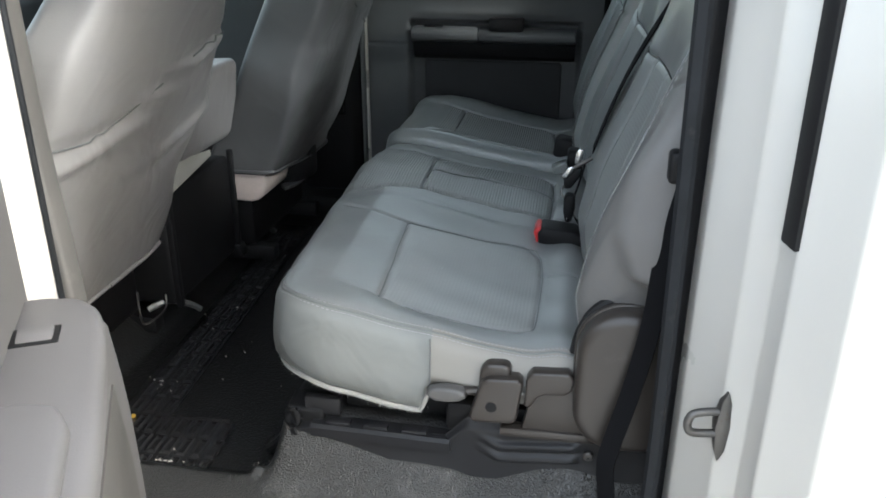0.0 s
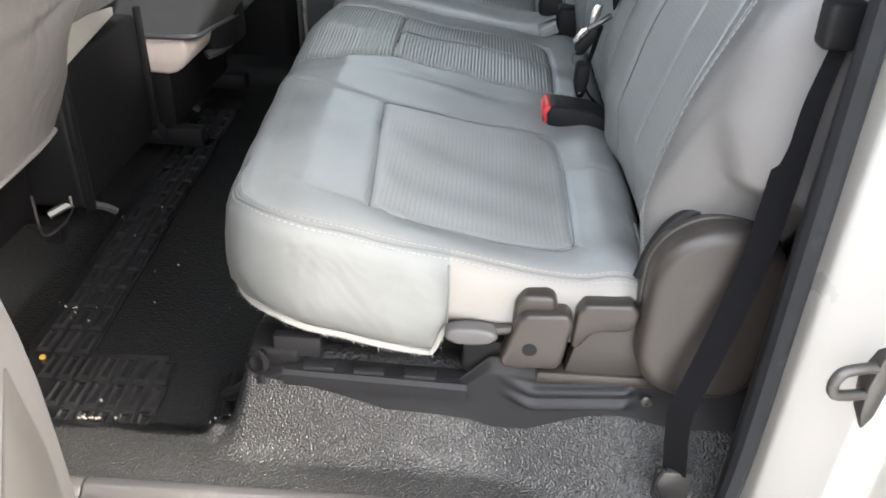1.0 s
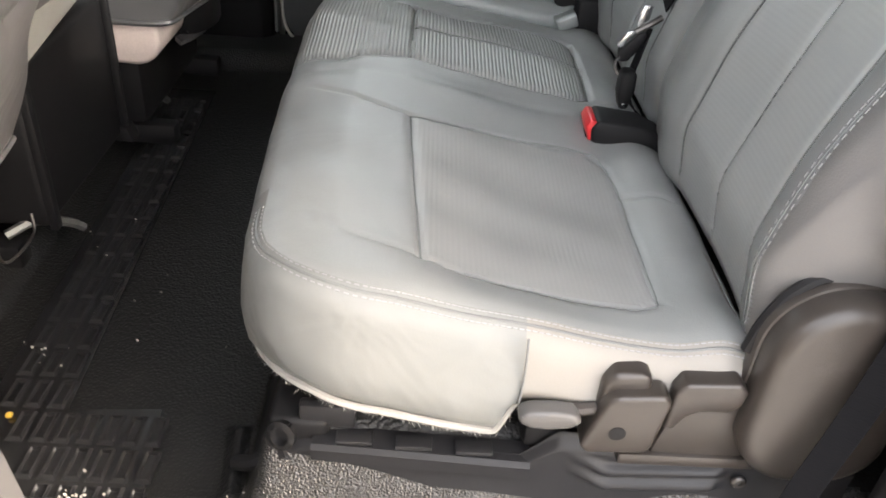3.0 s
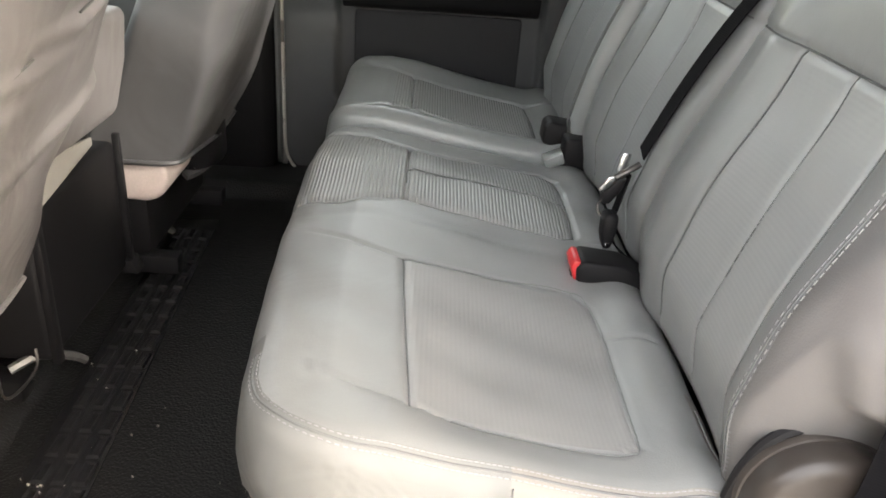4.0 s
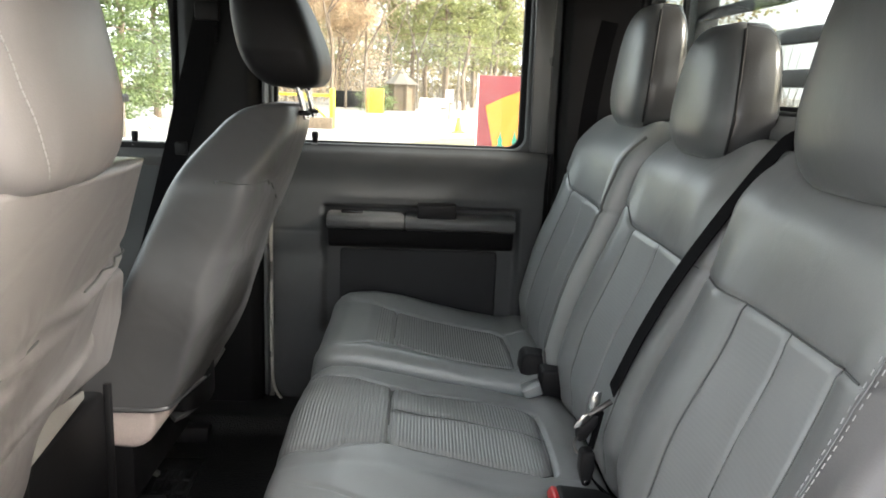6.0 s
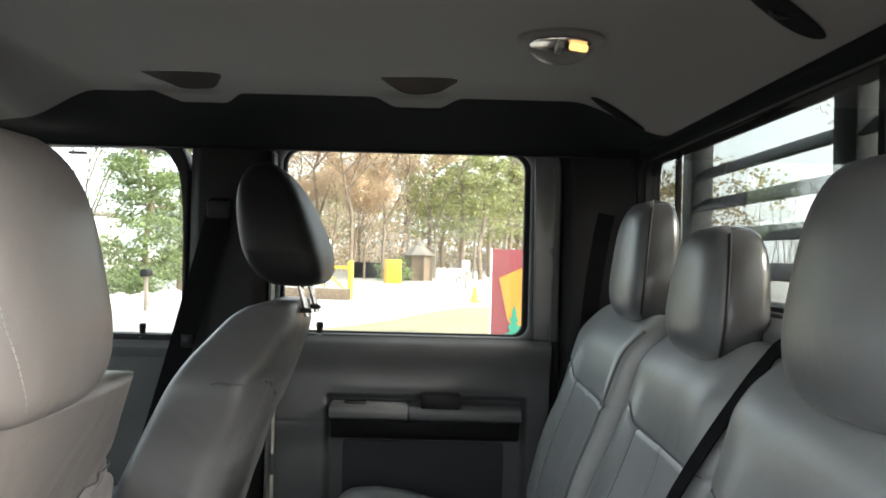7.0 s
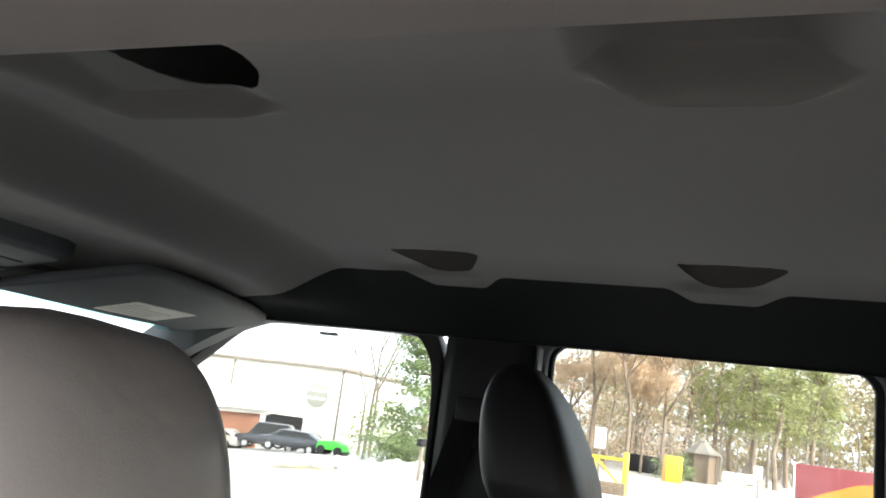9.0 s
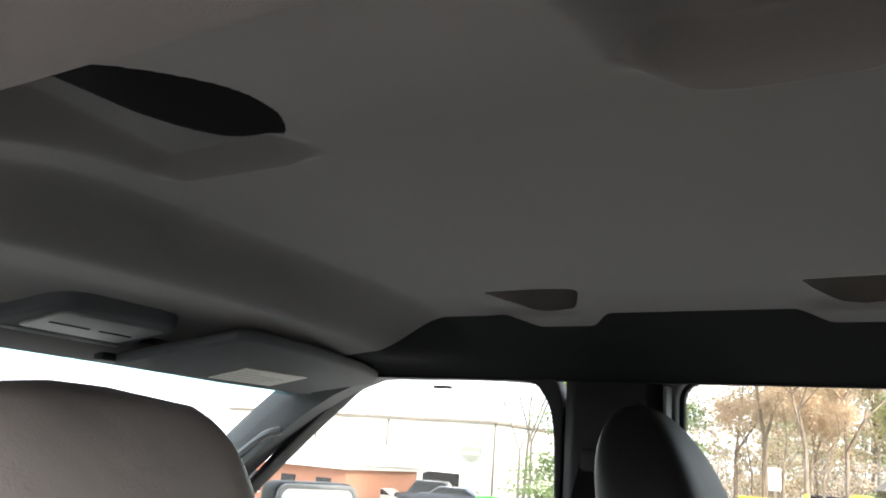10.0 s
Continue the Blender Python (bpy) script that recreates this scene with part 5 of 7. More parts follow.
    cush = part("cushion", mesh_from("cushion", *pad((x1 - 0.50, x1 - 0.08, cy - half + 0.03, cy + half - 0.03), (0.05, 0.08, 0.08, 0.05), lambda a, b: 0.40 + 0.02 * bump1(np.abs(b - cy) - half + 0.05, 0.05) + 0 * a, flat_frame, roll=0.035, side=0.13, step=0.03)[:2]), cover, t)
    part("base", boxes(((x1 - 0.40, cy - half + 0.05, 0.06), (x1 - 0.02, cy + half - 0.05, 0.272)), bevel=0.02), BLACK, t)
    for s in (-1, 1):
        part("rail", boxes(((x1 - 0.45, cy + s * (half - 0.07) - 0.02, 0.02), (x1 + 0.03, cy + s * (half - 0.07) + 0.02, 0.062)), bevel=0.006), BLACK, t)
    return t


front_seat(0.405, "taupe vinyl driver's seat with loosely covered back", -0.440, 0.43, 0.222, 0.835, 0.272, 0, 1, 0.01)
# passenger seat gets the cover colour darkened for shade
front_seat(1.245, "reclined grey vinyl passenger seat darkened for shade, with wrinkled back cover", -0.321, 0.39, 0.262, 0.895, 0.255, 0, -1, 0.02, COVER_SHADED)
head_restraint(0.325, 0.822, 1.126, 0.290, -0.589, 0.205, -0.12, COVER, "large taupe vinyl driver's head restraint with stitched edge", THREAD, group="front head restraints", post_len=0.01, taper=0.84, soft=0.6, seam_at=2.30, seam_lean=0.85)
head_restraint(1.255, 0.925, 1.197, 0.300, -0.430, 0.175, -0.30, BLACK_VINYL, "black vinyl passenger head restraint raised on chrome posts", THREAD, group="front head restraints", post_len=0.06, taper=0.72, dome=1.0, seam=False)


# ---- bench hardware on the side of the cushion ----
bracket = thing("seat_bracket", "brown grey plastic bench hinge bracket with release lever", "seat bracket")
part("plate", prism([(0.074, 0.221), (0.081, 0.212), (0.139, 0.214), (0.145, 0.223), (0.153, 0.282), (0.145, 0.291), (0.100, 0.288), (0.091, 0.280)], "y", 0.093, 0.122, 0.0050, 4), HINGE, bracket)
part("shoulder", prism([(0.084, 0.225), (0.134, 0.225), (0.134, 0.300), (0.126, 0.306), (0.098, 0.305), (0.088, 0.294)], "y", 0.106, 0.134, 0.0065, 4), HINGE, bracket)
# no hole is cut; a black disc paints its shade
part("bolt_hole_disc", prism([(0.107 + 0.0085 * math.cos(2 * math.pi * k / 20), 0.242 + 0.0085 * math.sin(2 * math.pi * k / 20)) for k in range(20)], "y", 0.0924, 0.096), BLACK, bracket, "black disc for the shaded bolt hole")
part("link", prism([(0.150, 0.187), (0.262, 0.187), (0.262, 0.296), (0.180, 0.292), (0.164, 0.256)], "y", 0.112, 0.132, 0.003, 2), HINGE, bracket)
part("link_band", prism([(0.154, 0.240), (0.156, 0.288), (0.165, 0.299), (0.216, 0.302), (0.226, 0.292), (0.223, 0.275), (0.213, 0.265), (0.184, 0.264), (0.173, 0.258), (0.164, 0.240)], "y", 0.103, 0.128, 0.004, 3), HINGE, bracket)
part("link_foot", boxes(((0.120, 0.107, 0.183), (0.262, 0.130, 0.198)), bevel=0.003), HINGE, bracket)
part("return_spring", tube([(0.136, 0.134, 0.303), (0.145, 0.134, 0.306), (0.156, 0.134, 0.303)], 0.0025, 6, 10), STEEL_DULL, bracket, "rusty spring end")
# release lever
bm = prism([(0.009, 0.256), (0.015, 0.263), (0.026, 0.266), (0.044, 0.267), (0.062, 0.265), (0.071, 0.259), (0.070, 0.252), (0.060, 0.246), (0.040, 0.243), (0.024, 0.244), (0.013, 0.249)], "y", 0.090, 0.112, 0.0055, 4)
lever = part("lever", bm, LEVER, bracket, "grey paddle release lever")
part("lever_stem", tube([(0.062, 0.108, 0.256), (0.086, 0.110, 0.258)], 0.007, 8), HINGE, lever)
# round recliner cover
cover = thing("recliner_cover", "rounded brown grey plastic recliner cover", "recliner cover")
prof = rounded(0.225, 0.370, 0.188, 0.411, [0.070, 0.068, 0.064, 0.055], 10)
part("shell", prism(prof, "y", 0.084, 0.132, 0.016, 4), HINGE, cover)
part("back_lip", prism([(x * 1.0 + (x - 0.299) * 0.04, z + (z - 0.307) * 0.03) for x, z in prof], "y", 0.116, 0.134, 0.004, 2), HINGE, cover)

# a black tube stands in for the shade between backrest and cover
part("gap", tube([(0.221, 0.130, 0.325), (0.228, 0.130, 0.360), (0.243, 0.130, 0.392), (0.266, 0.130, 0.411), (0.300, 0.130, 0.418)], 0.0065, 8, 24), BLACK, cover, "black tube for the shadow gap round the cover")

# ---- riser and rail under the bench ----
riser = thing("seat_riser", "charcoal plastic seat riser with rail and bolt, scuffed", "seat riser")


def riser_line(x):
    """The side of the riser runs in towards the cab's middle at its front."""
    return 0.138 - 0.1 * x


def riser_face(u, v):
    x = -0.235 + u * 0.60
    zt = float(np.interp(x, [-0.235, -0.20, 0.030, 0.066, 0.30, 0.37], [0.118, 0.130, 0.146, 0.188, 0.196, 0.198]))
    zb = float(np.interp(x, [-0.235, -0.11, -0.01, 0.045, 0.075, 0.13, 0.24, 0.365], [0.086, 0.092, 0.098, 0.098, 0.090, 0.095, 0.116, 0.138])) - 0.006
    z = zb + (zt - zb) * v
    y = riser_line(x) + 0.004 * math.sin(v * math.pi) + 0.012 * float(smooth01(np.float64(v), 0.8, 1.0))
    along = float(smooth01(np.float64(x), 0.075, 0.12) * (1 - smooth01(np.float64(x), 0.225, 0.245)))
    low = float(np.interp(x, [0.07, 0.12, 0.24], [0.140, 0.122, 0.142]))
    y -= 0.009 * along * float(smooth01(np.float64(z), low - 0.003, low + 0.004) * (1 - smooth01(np.float64(z), low + 0.030, low + 0.038)))
    y += 0.007 * along * float(bump1(np.float64(z) - low - 0.017, 0.005))
    return (x, y, z)


v, f = sheet(riser_face, 110, 48)
part("side_panel", mesh_from("side_panel", v, f), RISER, riser)
rail_path = [(x, riser_line(x) - 0.003, 0.1215 + 0.055 * (x + 0.197)) for x in np.linspace(-0.197, 0.040, 24)]
rail_bar = part("rail", sweep(rail_path, [(0.0, -0.010), (0.0, 0.006), (-0.005, 0.011), (-0.034, 0.011), (-0.034, -0.010)]), RISER, riser, "charcoal slide rail cover")
for x in (-0.150, -0.085, -0.020):
    z = 0.1215 + 0.055 * (x + 0.197) + 0.0105
    part("clip", boxes(((x - 0.020, riser_line(x) + 0.004, z), (x + 0.020, riser_line(x) + 0.022, z + 0.006)), bevel=0.0015), RISER, rail_bar)
part("front_foot", boxes(((-0.246, 0.172, 0.070), (-0.178, 0.235, 0.152)), bevel=0.008, seg=3), BLACK, riser)
part("foot_plate", boxes(((-0.212, 0.176, 0.140), (-0.150, 0.192, 0.172)), bevel=0.004, seg=2), RISER, riser)
part("mount_eye", lathe([(0.017, 0), (0.017, 0.008), (0.011, 0.010), (0.010, 0.002)], 18, Matrix.Translation((-0.228, 0.170, 0.135)) @ pose(0, 0, 0, 72, 0, -20)), BLACK_GLOSS, riser)
part("ear", tube([(-0.296, 0.215, 0.030), (-0.272, 0.190, 0.060), (-0.248, 0.174, 0.090), (-0.222, 0.166, 0.112)], 0.010, 8, 16), RISER, riser)
screw("bolt", (0.254, 0.1125, 0.160), (0, -1, 0), 0.008, STEEL_DULL, riser, "dull bolt head")
part("end_box", boxes(((0.03, 0.150, 0.150), (0.30, 0.24, 0.205)), bevel=0.01), BLACK, riser)
part("under_frame", boxes(((-0.15, 0.205, 0.12), (0.25, 1.52, 0.190)), bevel=0.01), BLACK, riser)


# ---- belts and buckles ----
def strap(points, normal, width=0.046, n=40, thick=0.0012):
    return sweep(spline(points, n), [(-width / 2, -thick), (width / 2, -thick), (width / 2, thick), (-width / 2, thick)], up=normal)


belt = thing("middle_seat_belt", "black webbing middle seat belt hanging over the backrest with steel tongue", "seat belt")
ends = [np.array(p) for p in on_back(back_60, [(0.598, 0.638), (0.604, 0.60), (0.702, 0.195)], 0.006)]
lay = [tuple(ends[0])] + [tuple(ends[1] + (ends[2] - ends[1]) * q + OUT * 0.016 * math.sin(math.pi * q)) for q in (0.0, 0.25, 0.5, 0.75, 1.0)]
part("webbing", strap([(0.49, 0.52, 0.925), (0.44, 0.555, 0.915), (lay[0][0] + 0.035, 0.572, lay[0][2] + 0.012), *lay], tuple(OUT), 0.037, n=60), BELT, belt)
lx, ly, lz = lay[-1]
tongue = part("tongue", prism([(0.209, 0.467), (0.213, 0.474), (0.225, 0.474), (0.223, 0.455), (0.211, 0.441), (0.207, 0.445)], "y", 0.693, 0.697, 0.0012), STEEL, belt, "bright bent steel latch tongue")
part("slot_bar", tube([(0.206, 0.694, 0.434), (0.224, 0.693, 0.447), (0.241, 0.696, 0.458)], 0.0050, 8, 10), STEEL_DULL, tongue)
part("blade", prism([(0.181, 0.417), (0.194, 0.436), (0.203, 0.439), (0.208, 0.433), (0.188, 0.410)], "y", 0.686, 0.690, 0.0012), STEEL, tongue)
part("grip", prism([(0.186, 0.407), (0.212, 0.436), (0.224, 0.437), (0.221, 0.420), (0.203, 0.392), (0.190, 0.390)], "y", 0.687, 0.703, 0.004, 3), BLACK, belt, "black tongue grip")
part("ring", tube([(0.190, 0.690, 0.398), (0.184, 0.686, 0.390), (0.187, 0.680, 0.378), (0.195, 0.678, 0.374)], 0.0022, 6, 12), STEEL_DULL, belt)
part("lower_webbing", strap([(0.228, 0.702, 0.440), (0.218, 0.694, 0.40), (0.210, 0.684, 0.37), (0.214, 0.675, 0.335), (0.26, 0.672, 0.290)], tuple(OUT), 0.026), BELT, belt)
part("anchor_buckle", prism([(0.190, 0.382), (0.196, 0.388), (0.213, 0.386), (0.214, 0.360), (0.208, 0.330), (0.196, 0.328), (0.190, 0.352)], "y", 0.655, 0.684, 0.005, 3), BLACK, belt, "black anchor buckle")
part("rivet", lathe([(0.0035, 0), (0.0025, 0.002)], 10, Matrix.Translation((0.201, 0.655, 0.338)) @ pose(0, 0, 0, 90, 0, 0)), STEEL, belt)

buckle = thing("belt_buckle", "black belt buckle with a red release button on the cushion", "belt buckle", group="belt buckles")
body = part("body", prism([(0.146, 0.300), (0.142, 0.330), (0.152, 0.343), (0.215, 0.336), (0.250, 0.320), (0.270, 0.290), (0.20, 0.295)], "y", 0.580, 0.640, 0.006, 3), BLACK, buckle)
part("button", prism([(0.1435, 0.304), (0.135, 0.331), (0.141, 0.342), (0.150, 0.341), (0.152, 0.304)], "y", 0.584, 0.636, 0.003, 2), BUCKLE_RED, buckle, "red release button")
part("slot", boxes(((0.1385, 0.591, 0.309), (0.143, 0.622, 0.3135)), bevel=0.001), BLACK, buckle)
buckle2 = thing("belt_buckle", "black belt buckle beside the split in the bench", "belt buckle", group="belt buckles")
part("body", prism([(0.152, 0.338), (0.155, 0.374), (0.166, 0.384), (0.235, 0.374), (0.262, 0.35), (0.262, 0.31), (0.20, 0.318)], "y", 1.128, 1.188, 0.006, 3), BLACK, buckle2)
part("stem", boxes(((0.205, 1.140, 0.292), (0.272, 1.176, 0.330)), bevel=0.006), BLACK, buckle2)
pocket = thing("buckle_pocket", "black plastic buckle pocket in the bench split", "buckle pocket")
part("body", boxes(((0.190, 1.070, 0.296), (0.262, 1.122, 0.368)), bevel=0.008, seg=3), BLACK, pocket)
part("flap", prism([(0.150, 0.322), (0.188, 0.340), (0.196, 0.318), (0.160, 0.304)], "y", 1.062, 1.108, 0.004), VINYL_SHINY, pocket, "grey vinyl flap")
loop = thing("release_strap", "dark release strap between the backrests", "release strap", group="release straps")
part("strap", tube([(0.252, 1.09, 0.385), (0.262, 1.086, 0.44), (0.285, 1.088, 0.475), (0.300, 1.09, 0.455), (0.285, 1.09, 0.38)], 0.0035, 6, 24), PANEL_EDGE, loop)
loop2 = thing("release_strap", "dark release strap between the backrests", "release strap", group="release straps")
part("strap", tube([(0.246, 1.082, 0.372), (0.254, 1.078, 0.415), (0.275, 1.08, 0.445), (0.290, 1.082, 0.42), (0.275, 1.084, 0.36)], 0.003, 6, 24), BLACK, loop2)

near_belt = thing("shoulder_belt", "black webbing belt hanging beside the open doorway", "seat belt", group="shoulder belts")
part("webbing", strap([(0.334, 0.076, 0.630), (0.325, 0.073, 0.560), (0.322, 0.071, 0.480), (0.316, 0.067, 0.400), (0.300, 0.060, 0.310), (0.279, 0.052, 0.220), (0.275, 0.049, 0.185), (0.284, 0.046, 0.112)], (-0.5, -0.85, 0), 0.027), BELT, near_belt)
part("guide", boxes(((0.316, 0.058, 0.606), (0.350, 0.090, 0.646)), bevel=0.006, seg=3), BLACK, near_belt, "black belt outlet on the pillar")
part("anchor", boxes(((0.262, 0.040, 0.072), (0.305, 0.052, 0.118)), bevel=0.005), STEEL_DULL, near_belt)
part("bight", tube([(0.270, 0.040, 0.125), (0.262, 0.036, 0.10), (0.276, 0.032, 0.078), (0.295, 0.034, 0.070)], 0.0028, 6, 16), BLACK, near_belt)
far_belt = thing("shoulder_belt", "black webbing belt on the far rear pillar", "seat belt", group="shoulder belts")
part("webbing", strap([(0.398, 1.600, 1.12), (0.386, 1.608, 1.05), (0.366, 1.612, 0.90), (0.352, 1.62, 0.70), (0.335, 1.64, 0.42)], (-0.4, -1, 0), 0.044), BELT, far_belt)
front_belt = thing("shoulder_belt", "black webbing belt hanging on the far centre pillar", "seat belt", group="shoulder belts")
part("webbing", strap([(-0.636, 1.636, 1.12), (-0.650, 1.632, 1.05), (-0.690, 1.622, 0.88), (-0.735, 1.60, 0.68), (-0.80, 1.58, 0.42)], (0.1, -1, 0), 0.062), BELT, front_belt)
part("guide", boxes(((-0.668, 1.622, 1.085), (-0.606, 1.644, 1.135)), bevel=0.007), BLACK, front_belt)
part("tongue", boxes(((-0.722, 1.604, 0.74), (-0.690, 1.626, 0.775)), bevel=0.004), BLACK, front_belt)

# ---- centre seat and storage box between the front seats ----
centre = thing("centre_seat", "folded taupe centre seat with black storage box below", "seat")
part("backrest", prism([(-0.626, 0.592), (-0.636, 0.50), (-0.662, 0.395), (-0.70, 0.380), (-0.90, 0.385), (-0.90, 0.575)], "y", 0.69, 0.985, 0.022, 5), COVER, centre)
part("flap", prism([(0.648, 0.343), (0.648, 0.400), (0.74, 0.402), (0.853, 0.388), (0.853, 0.374)], "x", -0.669, -0.664, 0.001), FRAY, centre, "pale torn cardboard flap")
part("box", boxes(((-1.02, 0.62, 0.08), (-0.672, 0.965, 0.345)), bevel=0.012, seg=3), BLACK, centre, "black plastic storage box")
part("edge_post", boxes(((-0.674, 0.955, 0.09), (-0.660, 0.968, 0.36)), bevel=0.003), BLACK, centre)
part("edge_post", boxes(((-0.676, 0.622, 0.075), (-0.662, 0.640, 0.36)), bevel=0.003), BLACK, centre)
part("foot", prism([(-0.685, 0.07), (-0.648, 0.07), (-0.66, 0.10), (-0.675, 0.10)], "y", 0.945, 0.985, 0.004), BLACK, centre)
foam_pad = thing("seat_foam", "exposed pale pink seat foam under the passenger seat", "seat foam")
part("block", prism([(-0.76, 0.305), (-0.598, 0.305), (-0.594, 0.250), (-0.602, 0.222), (-0.622, 0.208), (-0.64, 0.203), (-0.70, 0.206), (-0.76, 0.204)], "y", 1.005, 1.195, 0.010, 3), FOAM, foam_pad)
crescent = thing("seat_trim_ring", "pale curved seat trim under the passenger seat cover", "seat trim")
part("band", strap([(-0.618, 1.19, 0.188), (-0.592, 1.225, 0.195), (-0.575, 1.27, 0.206), (-0.568, 1.33, 0.224)], (0.4, -0.3, 1), 0.018, thick=0.006), DOOR_GREY, crescent)
part("core", prism([(-0.60 + 0.052 * math.cos(2 * math.pi * k / 20), 1.27 + 0.095 * math.sin(2 * math.pi * k / 20)) for k in range(20)], "z", 0.205, 0.30, 0.01, 2), BLACK, crescent, "black rounded core")
shine = thing("seat_anchor", "worn bright metal front seat anchor on the floor", "seat anchor", group="seat anchors")
part("bracket", tube([(-0.735, 0.600, 0.076), (-0.700, 0.632, 0.086), (-0.668, 0.672, 0.060), (-0.655, 0.69, 0.040)], 0.008, 6, 14), STEEL_WORN, shine)
shine2 = thing("seat_anchor", "worn bright metal front seat anchor on the floor", "seat anchor", group="seat anchors")
part("bracket", tube([(-0.730, 1.120, 0.078), (-0.700, 1.150, 0.088), (-0.670, 1.185, 0.062), (-0.66, 1.20, 0.045)], 0.008, 6, 14), STEEL_WORN, shine2)
wire = thing("floor_wire", "thin bent steel wire hook under the driver's seat", "wire")
part("rod", tube([(-0.705, 0.52, 0.16), (-0.70, 0.515, 0.09), (-0.690, 0.545, 0.082), (-0.690, 0.60, 0.085), (-0.695, 0.615, 0.11)], 0.0025, 6, 22), STEEL_DULL, wire)

# ---- open rear door ----
HINGE_AT = Vector((-0.50, -0.045, 0))
DD = Vector((0.47, -0.8827, 0))
DN = Vector((0.8827, 0.47, 0))
door_m = Matrix(((DD.x, DN.x, 0, HINGE_AT.x), (DD.y, DN.y, 0, HINGE_AT.y), (0, 0, 1, 0), (0, 0, 0, 1)))


def swung(bm):
    bmesh.ops.transform(bm, matrix=door_m, verts=bm.verts[:])
    return bm


open_door = thing("door_4", "open rear door with light grey armrest and window switch", "door", kind="structure")
part("shell", swung(boxes(((0.01, -0.14, -0.10), (0.93, -0.012, 0.735)), bevel=0.02, seg=3)), PAINT, open_door)
part("panel", swung(boxes(((0.06, -0.012, 0.0), (0.90, 0.012, 0.735)), bevel=0.008, seg=3)), DOOR_GREY, open_door)
arm = part("armrest", swung(prism([(0.070, 0.0), (0.072, 0.040), (0.085, 0.078), (0.120, 0.100), (0.20, 0.110), (0.40, 0.116), (0.78, 0.110), (0.80, 0.0)], "z", 0.425, 0.468, 0.016, 4)), DOOR_GREY, open_door, "light grey moulded armrest")
part("armrest_skirt", swung(prism([(0.092, 0.440), (0.070, 0.400), (0.035, 0.330), (0.010, 0.255), (0.0, 0.16), (0.0, 0.02), (0.80, 0.02), (0.80, 0.440)], "y", 0.0, 0.102, 0.016, 4)), DOOR_GREY, open_door)
# side recess as a flat plate, its shade put into a darker grey
part("skirt_shade_plate", swung(prism([(0.165, 0.380), (0.110, 0.24), (0.095, 0.06), (0.76, 0.06), (0.76, 0.380)], "y", 0.1015, 0.1045, 0.001)), TRIM_GREY, open_door, "darker grey plate for the shaded side recess")
part("pad", swung(prism([(0.350, 0.004), (0.348, 0.050), (0.362, 0.080), (0.40, 0.092), (0.78, 0.094), (0.79, 0.004)], "z", 0.460, 0.484, 0.010, 4)), DOOR_GREY, arm, "raised armrest pad")
# pull pocket and switch well: flat plates coloured dark for their shade
part("pull_shade_plate", swung(prism([(0.43, 0.010), (0.43, 0.040), (0.70, 0.040), (0.70, 0.010)], "z", 0.4835, 0.4855, 0.0)), TRIM_GREY, arm, "grey plate for the shaded pull pocket")
part("switch_plate", swung(boxes(((0.166, 0.010, 0.4675), (0.208, 0.062, 0.4700)), bevel=0.001)), BLACK, arm, "black plate for the shaded switch well")
part("window_switch", swung(prism([(0.172, 0.4702), (0.173, 0.4745), (0.190, 0.4735), (0.203, 0.4702)], "y", 0.018, 0.056, 0.001)), DOOR_GREY, arm, "grey window switch")

# ---- overhead ----
visor = thing("sun_visor", "grey passenger sun visor with a pale label", "sun visor")
vz = lambda x: 1.238 + 0.14 * (x + 1.238)
vrect = [(-1.06, 0.985), (-1.045, 1.02), (-1.055, 1.20), (-1.09, 1.40), (-1.13, 1.515), (-1.17, 1.555), (-1.36, 1.56), (-1.40, 1.52), (-1.41, 1.30), (-1.40, 1.02), (-1.385, 0.985)]
bm = prism(vrect, "z", 0.0, 0.022, 0.008, 3)
for q in bm.verts:
    q.co.z += vz(q.co.x)
part("panel", bm, VISOR, visor)
bm = prism([(-1.235, 1.195), (-1.222, 1.372), (-1.352, 1.395), (-1.365, 1.215)], "z", -0.0018, 0.0005)
for q in bm.verts:
    q.co.z += vz(q.co.x)
lab = part("label", bm, LABEL, visor, "pale printed warning label")
for k, (a, b) in enumerate(((0.06, 0.34), (0.06, 0.92), (0.06, 0.9), (0.06, 0.85), (0.06, 0.9))):
    x = -1.252 - 0.021 * k
    bm = prism([(x, 1.20 + 0.165 * a), (x, 1.20 + 0.165 * b), (x - 0.006, 1.20 + 0.165 * b), (x - 0.006, 1.20 + 0.165 * a)], "z", -0.0024, -0.0017)
    for q in bm.verts:
        q.co.z += vz(q.co.x)
    part("print_bar", bm, INK, lab)
part("pivot", tube([(-1.38, 1.575, 1.228), (-1.395, 1.50, 1.222)], 0.009, 8), PANEL, visor)
part("clip", boxes(((-1.405, 0.955, 1.222), (-1.375, 1.0, 1.246)), bevel=0.005), BLACK, visor, "black visor clip")
console = thing("overhead_console", "grey overhead console with a closed bin", "overhead console")
console_z = lambda x: 1.240 + 0.14 * (x + 1.43)
bm = prism([(-1.175, 0.735), (-1.165, 0.765), (-1.165, 0.915), (-1.175, 0.950), (-1.21, 0.972), (-1.41, 0.985), (-1.44, 0.96), (-1.44, 0.71), (-1.41, 0.69), (-1.21, 0.715)], "z", 0.0, 0.075, 0.010, 3)
for q in bm.verts:
    q.co.z += console_z(q.co.x)
part("body", bm, VISOR, console)
